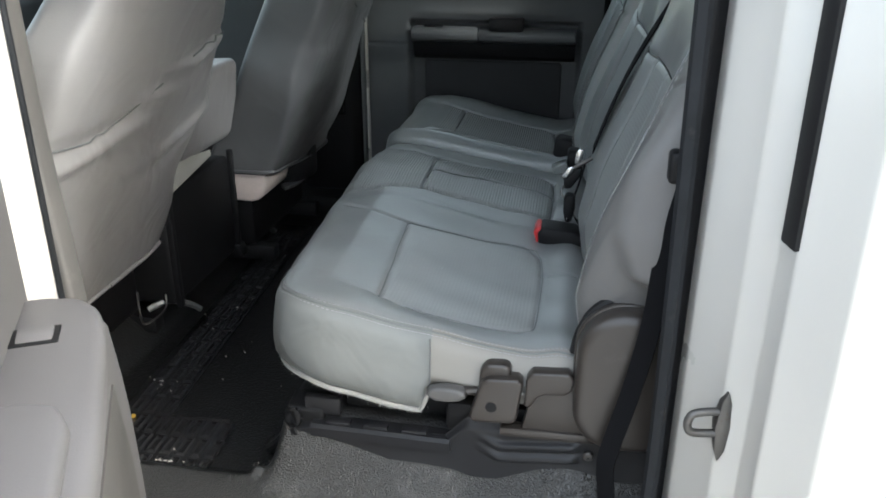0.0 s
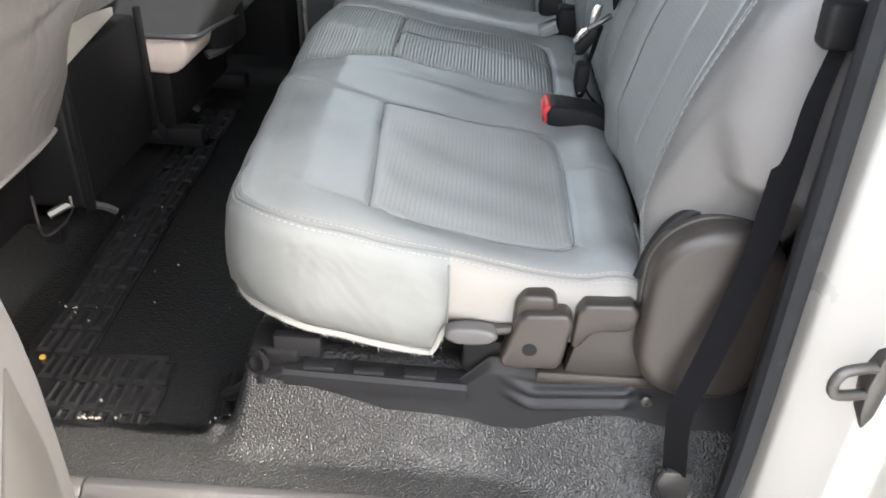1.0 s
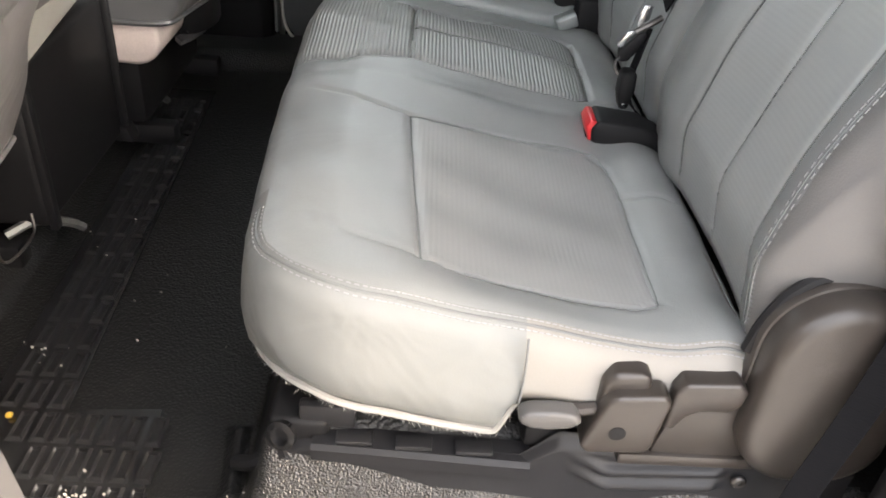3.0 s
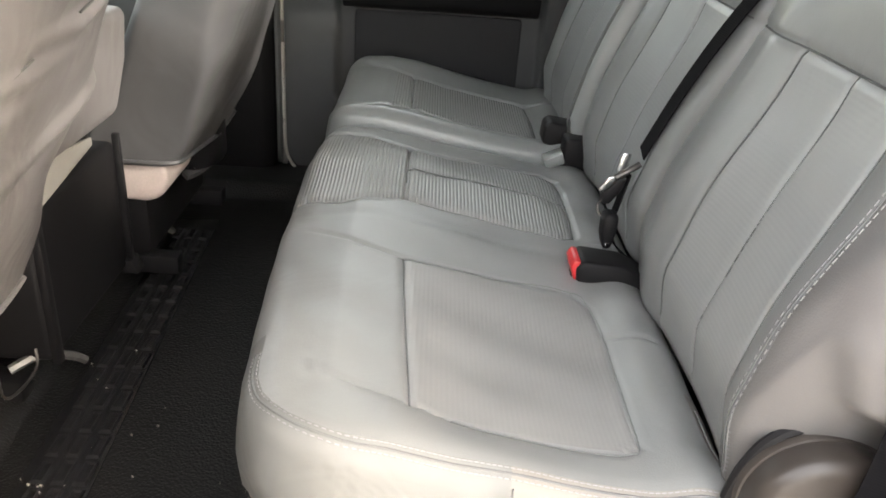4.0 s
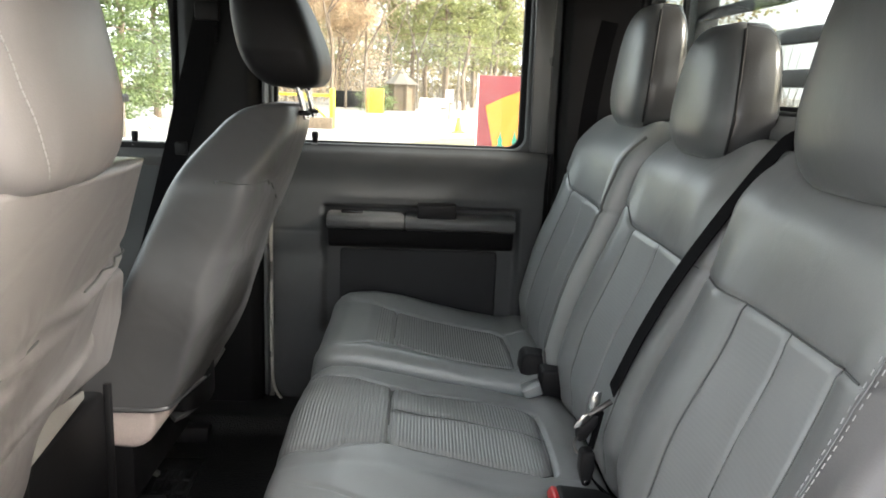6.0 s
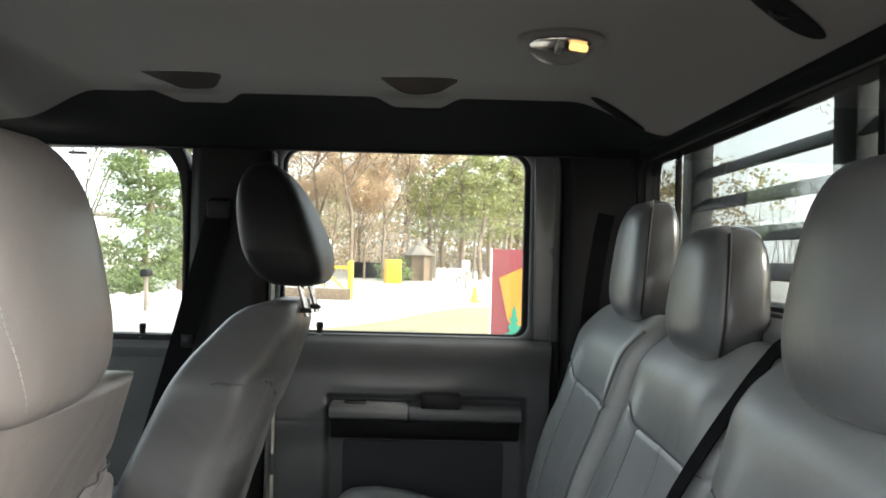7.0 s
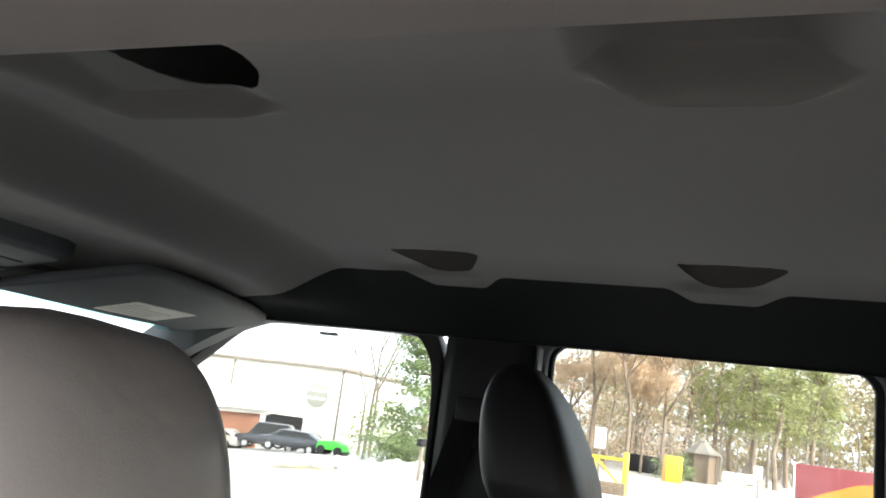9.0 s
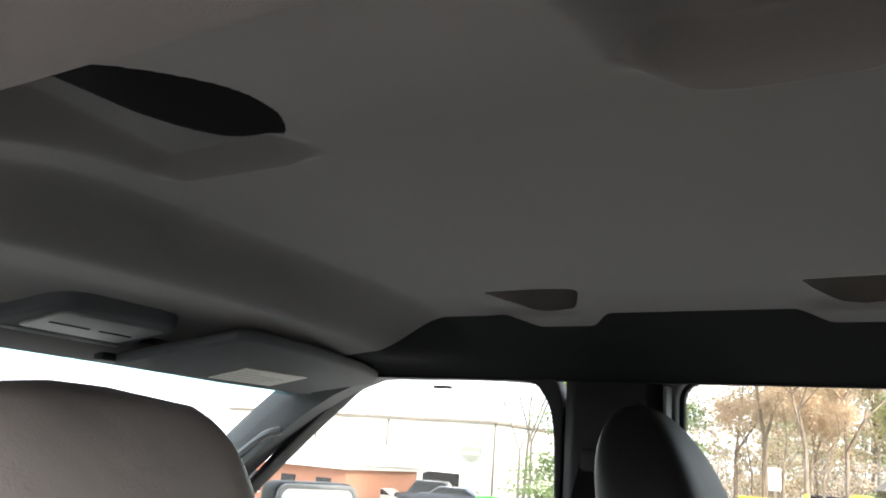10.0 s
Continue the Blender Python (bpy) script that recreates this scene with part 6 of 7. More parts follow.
for name, outline, drop, mat in (("bin_door", rounded(-1.325, -1.195, 0.745, 0.945, 0.015), 0.004, PANEL_EDGE), ("lamp_bar", rounded(-1.425, -1.340, 0.725, 0.965, 0.010), 0.004, PANEL_EDGE), ("lens", rounded(-1.415, -1.365, 0.74, 0.80, 0.008), 0.0075, LABEL), ("lens", rounded(-1.415, -1.365, 0.89, 0.95, 0.008), 0.0075, LABEL)):
    bm = prism(outline, "z", -drop, 0.004, 0.002, 2)
    for q in bm.verts:
        q.co.z += console_z(q.co.x)
    part(name, bm, mat, console)
for y0, y1 in ((0.765, 0.84), (0.86, 0.925)):
    bm = prism([(-1.262, y0), (-1.262, y1), (-1.267, y1), (-1.267, y0)], "z", -0.0055, 0.0)
    for q in bm.verts:
        q.co.z += console_z(q.co.x)
    part("groove_strip", bm, BLACK, console)

dome = thing("dome_light", "oval dome light with a clear lens and lit warm bulb", "ceiling lamp")
DZ = 1.371
oval = lambda rx, ry, n=28: [(0.155 + rx * math.cos(2 * math.pi * i / n), 0.845 + ry * math.sin(2 * math.pi * i / n)) for i in range(n)]
part("bezel", prism(oval(0.074, 0.062), "z", DZ - 0.003, DZ + 0.012, 0.003, 2), LINER, dome)
part("reflector", prism(oval(0.052, 0.040), "z", DZ - 0.0095, DZ - 0.004, 0.002), STEEL, dome)
part("switch", boxes(((0.148, 0.822, DZ - 0.020), (0.158, 0.868, DZ - 0.008)), bevel=0.002), PANEL_EDGE, dome)
part("bulb", tube([(0.170, 0.825, DZ - 0.016), (0.197, 0.838, DZ - 0.016)], 0.0065, 10), BULB, dome, "lit warm bulb")
bm = bmesh.new()
bmesh.ops.create_uvsphere(bm, u_segments=28, v_segments=14, radius=1.0, matrix=Matrix.Translation((0.155, 0.845, DZ - 0.008)) @ Matrix.Diagonal((0.056, 0.043, 0.034, 1)))
bmesh.ops.delete(bm, geom=[q for q in bm.verts if q.co.z > DZ - 0.004], context="VERTS")
ob = part("lens", bm, LENS, dome, "clear ribbed lens")
ob.visible_shadow = False
# dark plates on the lining paint the shade of the coat hook recesses
for cx, cy, dx, dy, lng, wid in ((0.347, 1.26, 0.95, 0.32, 0.068, 0.024), (0.368, 0.48, 0.93, 0.37, 0.072, 0.030)):
    hook = thing("coat_hook", "dark plate for the shaded coat hook recess in the headliner corner", "coat hook", group="coat hooks")

    def plate(u, v, cx=cx, cy=cy, dx=dx, dy=dy, lng=lng, wid=wid):
        a, r = 2 * math.pi * v, u
        p, q = lng * r * math.cos(a), wid * r * math.sin(a)
        x, y = cx + dx * p - dy * q, cy + dy * p + dx * q
        return (x, y, float(liner_height(np.float64(x), np.float64(y))) - 0.002 - 0.006 * (1 - r ** 4))

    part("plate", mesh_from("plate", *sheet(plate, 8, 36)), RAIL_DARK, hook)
    z = float(liner_height(np.float64(cx), np.float64(cy)))
    part("hook", tube([(cx - 0.010, cy, z - 0.005), (cx - 0.006, cy, z - 0.012), (cx + 0.008, cy, z - 0.013), (cx + 0.011, cy, z - 0.009)], 0.003, 8, 14), BLACK, hook)
switch = thing("rail_button", "small grey button on the headliner edge", "button")
part("button", boxes(((-1.03, 1.600, 1.246), (-0.985, 1.616, 1.253)), bevel=0.002), PANEL_EDGE, switch)

mirror = thing("wing_mirror", "black wing mirror outside the passenger window", "wing mirror", at=(-1.66, 2.02, 0.84))
mirror.rotation_euler = (0, 0, radians(-18))
part("housing", prism(rounded(-0.165, 0.135, -0.19, 0.140, 0.035), "x", -0.10, 0.0, 0.02, 3), BLACK, mirror)
part("glass", prism(rounded(-0.148, 0.118, -0.172, 0.122, 0.028), "x", 0.0, 0.004), MIRROR, mirror, "mirror glass")
part("rim", ring_plate(rounded(-0.16, 0.130, -0.185, 0.135, 0.034), rounded(-0.147, 0.117, -0.171, 0.121, 0.028), "x", -0.006, 0.010, 0.003), PANEL_EDGE, mirror)
part("arm", tube([(-0.05, -0.15, -0.10), (0.02, -0.28, -0.11)], 0.022, 8), BLACK, mirror)

# ---- floor clutter ----
flakes = thing("mud_flakes", "dried pale mud flakes on the tread", "dirt", kind="stuff")
bm = bmesh.new()
rnd = random.Random(11)
for cx, cy, n, s in ((-0.475, 0.165, 16, 0.011), (-0.62, 0.405, 8, 0.02), (-0.300, 0.150, 3, 0.010), (-0.56, 0.50, 5, 0.05), (-0.40, 0.60, 4, 0.06), (-0.60, 0.80, 5, 0.09)):
    for _ in range(n):
        x, y = cx + rnd.gauss(0, s), cy + rnd.gauss(0, s * 1.2)
        z = float(floor_height(np.float64(x), np.float64(y))) + 0.009
        r = rnd.uniform(0.0005, 0.0019)
        bmesh.ops.create_icosphere(bm, subdivisions=1, radius=r, matrix=Matrix.Translation((x, y, z - 0.002)) @ pose(0, 0, 0, rnd.uniform(0, 90), rnd.uniform(0, 90), 0) @ Matrix.Diagonal((1.6, 1.0, 0.5, 1)))
part("flakes", bm, DEBRIS, flakes)
chip = thing("yellow_chip", "tiny yellow chip beside the tread", "chip")
part("piece", boxes(((-0.612, 0.288, 0.006), (-0.604, 0.296, 0.012)), bevel=0.002), material("yellow chip", (0.6, 0.4, 0.06), 0.5), chip)


# ---- rack behind the back window ----
RACK = material("dark rack steel", (0.03, 0.034, 0.038), 0.5, metal=0.2, grain=0.1, vary=0.15, stain=(0.09, 0.07, 0.05), stain_size=10)
BOARD = material("weathered tan bed boards", (0.30, 0.235, 0.16), 0.8, grain=0.2, grain_size=60, vary=0.2, vary_size=3, bump=0.3, bump_size=40)
rack = thing("headache_rack", "dark steel slatted rack behind the cab window", "rack")
for y in (0.03, 0.85, 1.70):
    part("post", boxes(((0.64, y - 0.040, 0.30), (0.70, y + 0.040, 1.62)), bevel=0.005), RACK, rack)
for k in range(11):
    z = 0.72 + 0.083 * k
    part("slat", prism([(0.642, z), (0.676, z + 0.034), (0.682, z + 0.030), (0.648, z - 0.004)], "y", 0.035, 1.665, 0.001), RACK, rack)
part("top_rail", boxes(((0.63, -0.02, 1.60), (0.71, 1.75, 1.66)), bevel=0.008), RACK, rack)
bed = thing("truck_bed", "flat truck bed with tan boards behind the cab", "truck bed")
for k in range(12):
    part("board", boxes(((0.62, -0.10 + 0.165 * k, 0.26), (3.6, 0.058 + 0.165 * k, 0.30)), bevel=0.003), BOARD, bed)


# ---- outside ----
def ground_height(x, y):
    fall = np.clip(-8 - x, 0, 45) * 0.085 * np.clip((y + 5) / 20, 0, 1)
    return -0.86 - fall + 0 * y


def build_ground():
    r = np.concatenate([np.linspace(0, 100, 60), [130, 180, 260, 400, 700, 1200, 2500]])
    k = 96
    verts, faces = [(0, 0, -0.86)], []
    for q in r[1:]:
        for i in range(k):
            a = 2 * math.pi * i / k
            x, y = q * math.cos(a), q * math.sin(a)
            verts.append((x, y, float(ground_height(np.float64(x), np.float64(y)))))
    for i in range(k):
        faces.append((0, 1 + i, 1 + (i + 1) % k))
    for n in range(len(r) - 2):
        for i in range(k):
            a, b = 1 + n * k, 1 + (n + 1) * k
            faces.append((a + i, b + i, b + (i + 1) % k, a + (i + 1) % k))
    return mesh_from("ground", verts, faces)


GRAVEL = material("pale gravel and concrete", (0.36, 0.345, 0.32), 0.9, grain=0.2, grain_size=40, vary=0.12, vary_size=0.4, bump=0.4, bump_size=30, distance=0.01)
ground = part("ground", build_ground(), GRAVEL)
tagged(ground, "pale gravel yard and road around the truck", "ground", kind="structure")


# ---- the yard outside ----
BARK = material("grey brown bark", (0.20, 0.155, 0.12), 0.9, grain=0.3, grain_size=30, vary=0.25, vary_size=2, bump=0.6, bump_size=20, distance=0.02)
NEEDLE = material("pine needles", (0.30, 0.32, 0.15), 0.7, vary=0.5, vary_size=0.6)
NEEDLE_DARK = material("dark evergreen needles", (0.21, 0.27, 0.125), 0.7, vary=0.4, vary_size=0.8)
DRY_LEAF = material("dry brown oak leaves", (0.55, 0.43, 0.31), 0.8, vary=0.35, vary_size=0.8)


def leafy(m, share=0.45):
    """Lets part of the light pass through thin leaves."""
    n, l = m.node_tree.nodes, m.node_tree.links
    b = n["Principled BSDF"]
    thin = n.new("ShaderNodeBsdfTranslucent")
    l.new(b.inputs["Base Color"].links[0].from_socket, thin.inputs["Color"])
    mix = n.new("ShaderNodeMixShader")
    mix.inputs[0].default_value = share
    l.new(b.outputs[0], mix.inputs[1])
    l.new(thin.outputs[0], mix.inputs[2])
    l.new(mix.outputs[0], n["Material Output"].inputs[0])
    return m


for leaf in (NEEDLE, NEEDLE_DARK, DRY_LEAF):
    leafy(leaf)
TWIG = material("bare grey twigs", (0.21, 0.18, 0.15), 0.9, vary=0.2)
GRASS = material("dry straw grass", (0.20, 0.18, 0.105), 0.95, grain=0.3, grain_size=20, vary=0.25, vary_size=0.8, bump=0.5, bump_size=14, distance=0.03)
YELLOW = material("yellow post paint", (0.75, 0.52, 0.03), 0.5, vary=0.1)
KIOSK_WOOD = material("weathered kiosk wood", (0.16, 0.12, 0.085), 0.85, grain=0.2, grain_size=12, vary=0.25)
SIGN_RED = material("maroon sign paint", (0.20, 0.035, 0.04), 0.55, vary=0.08)
SIGN_GOLD = material("golden orange sign paint", (0.50, 0.19, 0.02), 0.5, vary=0.05)
SIGN_GREEN = material("teal green sign paint", (0.02, 0.20, 0.13), 0.5, vary=0.05)
WHITE = material("white sign paint", (0.80, 0.80, 0.78), 0.6, vary=0.04)
WALL = material("pale metal building wall", (0.72, 0.70, 0.63), 0.6, vary=0.05, vary_size=0.3)
BRICK = material("red brown brick wall", (0.30, 0.14, 0.09), 0.85, grain=0.2, grain_size=8, vary=0.15)
DARK_GLASS = material("dark car glass", (0.02, 0.022, 0.025), 0.1, vary=0.1)
TYRE = material("black tyre rubber", (0.02, 0.02, 0.02), 0.8, vary=0.1)


def gz(x, y):
    return float(ground_height(np.float64(x), np.float64(y)))


def limb(bm, a, b, r0, r1, n=6):
    d = (Vector(b) - Vector(a)).normalized()
    s = d.cross(Vector((0.31, 0.9, 0.2))).normalized()
    u = s.cross(d)
    ring = lambda p, r: [bm.verts.new(Vector(p) + s * r * math.cos(2 * math.pi * i / n) + u * r * math.sin(2 * math.pi * i / n)) for i in range(n)]
    ra, rb = ring(a, r0), ring(b, r1)
    for i in range(n):
        bm.faces.new((ra[i], ra[(i + 1) % n], rb[(i + 1) % n], rb[i]))


def leaf_cloud(rnd, spots, count, size, flat=0.5):
    """Small crossed leaf blades scattered about the given branch ends."""
    verts, faces = [], []
    for (cx, cy, cz, r) in spots:
        for _ in range(count):
            p = Vector((rnd.gauss(0, 1), rnd.gauss(0, 1), rnd.gauss(0, flat))) * r * 0.55 + Vector((cx, cy, cz))
            d = Vector((rnd.uniform(-1, 1), rnd.uniform(-1, 1), rnd.uniform(-0.8, 0.8))).normalized()
            s = d.cross(Vector((rnd.uniform(-1, 1), rnd.uniform(-1, 1), 1))).normalized()
            L, w = size * rnd.uniform(0.6, 1.4), size * rnd.uniform(0.22, 0.5)
            k = len(verts)
            verts += [p - d * L * 0.5, p + s * w, p + d * L * 0.5, p - s * w]
            faces.append((k, k + 1, k + 2, k + 3))
    return mesh_from("crown", verts, faces, smooth=False)


def pine(seed, h, first, spread, needle, count=26, size=0.30):
    """A tall pine: tapered trunk, whorls of limbs and clumps of needles."""
    rnd = random.Random(seed)
    t = thing("pine_tree", "tall green pine at the edge of the yard", "tree", group="pines")
    bm = bmesh.new()
    bends = [(rnd.uniform(-0.15, 0.15) * i, rnd.uniform(-0.15, 0.15) * i) for i in range(6)]
    pts = [(bends[i][0], bends[i][1], h * i / 5) for i in range(6)]
    r = 0.016 * h
    for i in range(5):
        limb(bm, pts[i], pts[i + 1], r * (1 - i / 5.3), r * (1 - (i + 1) / 5.3), 7)
    spots = []
    z = first * h
    while z < h * 0.98:
        f = (z / h - first) / (1 - first)
        reach = spread * (1 - f) ** 0.75 * (0.65 + 0.35 * min(1, f * 6)) + 0.25
        for _ in range(rnd.randint(3, 5)):
            a = rnd.uniform(0, 2 * math.pi)
            L = reach * rnd.uniform(0.55, 1.15)
            i = min(4, int(z / h * 5))
            q = z / h * 5 - i
            c = Vector(pts[i]).lerp(Vector(pts[i + 1]), q)
            e = c + Vector((math.cos(a) * L, math.sin(a) * L, L * rnd.uniform(-0.1, 0.35)))
            limb(bm, c, e, 0.0035 * h * (1 - f * 0.6), 0.008, 4)
            for g in (0.55, 0.8, 1.0):
                p = c.lerp(e, g)
                spots.append((p.x, p.y, p.z + 0.05, 0.32 * L * (0.7 + 0.3 * g) + 0.18))
        z += h * rnd.uniform(0.03, 0.055)
    part("trunk", bm, BARK, t)
    part("crown", leaf_cloud(rnd, spots, count, size), needle, t)
    return t


def broadleaf(seed, h, leaves, label, mat, group, count=16, size=0.22):
    """A branching tree; with leaves = 0 it is bare."""
    rnd = random.Random(seed)
    t = thing("oak_tree" if leaves else "bare_tree", label, "tree", group=group)
    bm = bmesh.new()
    spots = []

    def grow(a, d, L, r, depth):
        b = a + d * L
        limb(bm, a, b, r, r * 0.72, 6 if depth > 3 else 4)
        if depth <= 2:
            spots.append((b.x, b.y, b.z, L * 0.85))
        if depth == 0:
            return
        for _ in range(rnd.randint(2, 3)):
            n = (d + Vector((rnd.uniform(-1, 1), rnd.uniform(-1, 1), rnd.uniform(-0.2, 0.6))) * (0.72 if leaves else 0.42)).normalized()
            grow(b, n, L * rnd.uniform(0.62, 0.86), r * 0.62, depth - 1)

    grow(Vector((0, 0, 0)), Vector((rnd.uniform(-0.05, 0.05), rnd.uniform(-0.05, 0.05), 1)), h * 0.30, h * (0.013 if leaves else 0.008), 5)
    part("trunk", bm, BARK if leaves else TWIG, t)
    if leaves:
        part("crown", leaf_cloud(rnd, spots, count, size, 0.8), mat, t)
    return t


def shrub(seed, r, mat, label):
    rnd = random.Random(seed)
    t = thing("shrub", label, "shrub", group="shrubs")
    spots = [(rnd.gauss(0, r * 0.45), rnd.gauss(0, r * 0.45), abs(rnd.gauss(r * 0.6, r * 0.35)), r * 0.42) for _ in range(46)]
    bm = bmesh.new()
    for q in spots[:14]:
        limb(bm, (0, 0, 0), q[:3], 0.03, 0.008, 4)
    part("stems", bm, BARK, t)
    part("leaves", leaf_cloud(rnd, spots, 42, 0.17), mat, t)
    return t


def scatter(proto, places, seed):
    rnd = random.Random(seed)
    first = True
    for x, y, s in places:
        m = pose(x, y, gz(x, y) - 0.05, 0, 0, rnd.uniform(0, 360))
        if first:
            proto.matrix_basis = m
            proto.scale = (s, s, s)
            first = False
        else:
            c = copy_thing(proto, m)
            c.scale = (s, s, s)


scatter(pine(1, 14, 0.24, 2.5, NEEDLE, 19, 0.22), [(1.6, 62, 1.0), (-1.0, 66, 1.05), (4.2, 68, 1.0), (8.5, 88, 1.1), (-12, 84, 1.0), (15, 92, 1.0)], 1)
scatter(pine(2, 12, 0.30, 2.2, NEEDLE, 19, 0.22), [(3.0, 59, 1.0), (0.2, 70, 1.1), (-3.4, 72, 1.0), (5.6, 63, 0.95), (-7.5, 80, 1.1), (2.0, 76, 1.1), (7.0, 80, 1.0)], 2)
scatter(pine(3, 14, 0.08, 2.8, NEEDLE_DARK, 66, 0.20), [(-15.9, 42, 0.95), (-15.0, 45, 1.0), (-14.2, 52, 1.0)], 3)
scatter(broadleaf(5, 13, 1, "oak holding dry brown leaves at the edge of the yard", DRY_LEAF, "brown oaks", 60, 0.19), [(-6.0, 52, 1.0), (-8.8, 55, 1.1), (-4.2, 56, 1.0), (-11.5, 60, 1.0), (-7.0, 66, 1.0), (-7.5, 53.5, 0.62), (-5.3, 54.0, 0.55), (-9.8, 57.0, 0.62), (-6.4, 57.5, 0.7), (24, 40, 1.0), (34, 22, 1.0), (38, 6, 1.0), (30, -4, 1.0)], 5)
scatter(broadleaf(7, 14, 0, "bare grey tree in winter", TWIG, "bare trees"), [(-19.4, 42, 0.9), (-21.3, 47, 1.0), (-23.0, 49, 0.9), (-0.5, 60, 0.9), (2.6, 61, 1.0), (5.0, 62, 0.95), (9.5, 70, 1.0), (-2.6, 60, 1.0), (11.5, 74, 1.0), (28, 14, 1.0), (32, 10, 1.0), (26, 3, 0.9)], 7)
scatter(shrub(9, 1.5, NEEDLE_DARK, "round dark green shrub beside the road"), [(-16.9, 40.5, 1.2), (-15.2, 39.0, 0.8), (-2.9, 52, 0.8), (9, 60, 0.9)], 9)

# undergrowth and far woods along the edge of the yard
def thicket():
    rnd = random.Random(21)
    verts, faces = [], []
    for _ in range(1500):
        a = rnd.uniform(-0.55, 0.85)
        y = rnd.uniform(72, 120)
        x = y * math.tan(a) * 0.6 - 2
        if x < -22:
            continue
        h = rnd.uniform(3, 12) if rnd.random() < 0.35 else rnd.uniform(0.5, 2.5)
        z = gz(x, y)
        w = rnd.uniform(0.02, 0.09)
        lean = rnd.uniform(-1.6, 1.6)
        k = len(verts)
        verts += [(x - w, y, z), (x + w, y, z), (x + lean + w * 0.3, y + 0.3, z + h), (x + lean - w * 0.3, y + 0.3, z + h)]
        faces.append((k, k + 1, k + 2, k + 3))
    return mesh_from("far_woods", verts, faces, smooth=False)


woods = part("far_woods", thicket(), TWIG)
tagged(woods, "far leafless woods and undergrowth", "woods", kind="stuff")
rnd = random.Random(23)
spots = [(rnd.uniform(-18, 34), rnd.uniform(78, 125), rnd.uniform(0.3, 14) ** 0.95, rnd.uniform(0.8, 2.2)) for _ in range(1300)]
brush = part("far_foliage", leaf_cloud(rnd, [(x, y, z + gz(x, y), r) for x, y, z, r in spots], 22, 0.5), leafy(material("mixed far foliage", (0.30, 0.25, 0.14), 0.8, vary=0.55, vary_size=0.3)))
tagged(brush, "far mixed brush and foliage behind the pines", "woods", kind="stuff")

spots = [(rnd.uniform(26, 48), rnd.uniform(-22, 40), rnd.uniform(0.2, 8) ** 0.95, rnd.uniform(0.8, 2.0)) for _ in range(420)]
brush2 = part("rear_brush", leaf_cloud(rnd, [(x, y, z + gz(x, y), r) for x, y, z, r in spots], 26, 0.45), leafy(material("dry brown brush", (0.32, 0.25, 0.17), 0.85, vary=0.4, vary_size=0.4)))
tagged(brush2, "dry brown brush behind the truck", "woods", kind="stuff")

spots = [(rnd.uniform(-16, -2.8), rnd.uniform(58, 72), rnd.uniform(0.4, 12.5), rnd.uniform(0.7, 1.7)) for _ in range(420)]
oak_brush = part("oak_brush", leaf_cloud(rnd, [(x, y, z + gz(x, y), r) for x, y, z, r in spots], 44, 0.20), DRY_LEAF)
tagged(oak_brush, "dry brown leaves still hanging on oak saplings", "woods", kind="stuff")

spots = [(rnd.uniform(-26, 46), rnd.uniform(-58, -36), rnd.uniform(0.2, 10.0), rnd.uniform(0.8, 2.2)) for _ in range(420)]
side_brush = part("side_brush", leaf_cloud(rnd, [(x, y, z + gz(x, y), r) for x, y, z, r in spots], 26, 0.45), leafy(material("dry tan brush", (0.36, 0.29, 0.20), 0.85, vary=0.4, vary_size=0.4)))
tagged(side_brush, "dry tan woods across the road on the driver's side", "woods", kind="stuff")

# verge of dry grass and kerb
verge = part("verge", mesh_from("verge", [(x, y, gz(x, y) + 0.03) for x, y in ((-3.2, 17.5), (1.0, 13.0), (4.0, 10.5), (9.0, 10.5), (9.0, 30.0), (3.4, 29.0), (0.6, 26.5))], [tuple(range(7))], False), GRASS)
tagged(verge, "strip of dry straw-coloured grass beside the road", "grass", kind="structure")
kerb_path = [(-3.3, 17.4, -0.83), (-1.6, 20.6, -0.83), (0.5, 26.5, -0.83), (3.2, 29.2, -0.83), (9.2, 31.5, -0.83)]
kerb = part("kerb", sweep(spline(kerb_path, 30), [(-0.09, -0.05), (0.09, -0.05), (0.08, 0.10), (-0.08, 0.10)]), material("grey kerb concrete", (0.33, 0.32, 0.30), 0.9, vary=0.12, vary_size=1))
tagged(kerb, "grey concrete kerb along the grass", "kerb", kind="structure")
verge2 = part("verge_front", mesh_from("verge_front", [(x, y, gz(x, y) + 0.03) for x, y in ((-16, 26), (-6.5, 27.0), (-6.5, 33), (-17, 33))], [(0, 1, 2, 3)], False), GRASS)
tagged(verge2, "dry grass verge beside the road", "grass", kind="structure")
rubble = thing("rubble_pile", "low pile of pale rocks along the verge", "rocks", kind="stuff")
bm = bmesh.new()
rnd = random.Random(31)
for _ in range(150):
    x, y = rnd.uniform(-17, -7.5), rnd.gauss(29.5, 0.9)
    r = rnd.uniform(0.08, 0.34)
    bmesh.ops.create_icosphere(bm, subdivisions=1, radius=r, matrix=Matrix.Translation((x, y, gz(x, y) + r * 0.3)) @ pose(0, 0, 0, rnd.uniform(0, 180), rnd.uniform(0, 180), 0) @ Matrix.Diagonal((1.3, 1, 0.7, 1)))
part("rocks", bm, material("pale rock", (0.55, 0.52, 0.47), 0.9, vary=0.2, vary_size=3), rubble)

# painted sign
sign = thing("painted_sign", "maroon sign with a golden shield and green painted pines", "sign", at=(0.65, 10.0, 0))
part("board", boxes(((0, 0, -0.50), (1.75, 0.06, 1.09)), bevel=0.01), SIGN_RED, sign)
part("edge_strip", boxes(((-0.012, -0.004, -0.50), (0.0, 0.064, 1.10)), bevel=0.002), WHITE, sign)
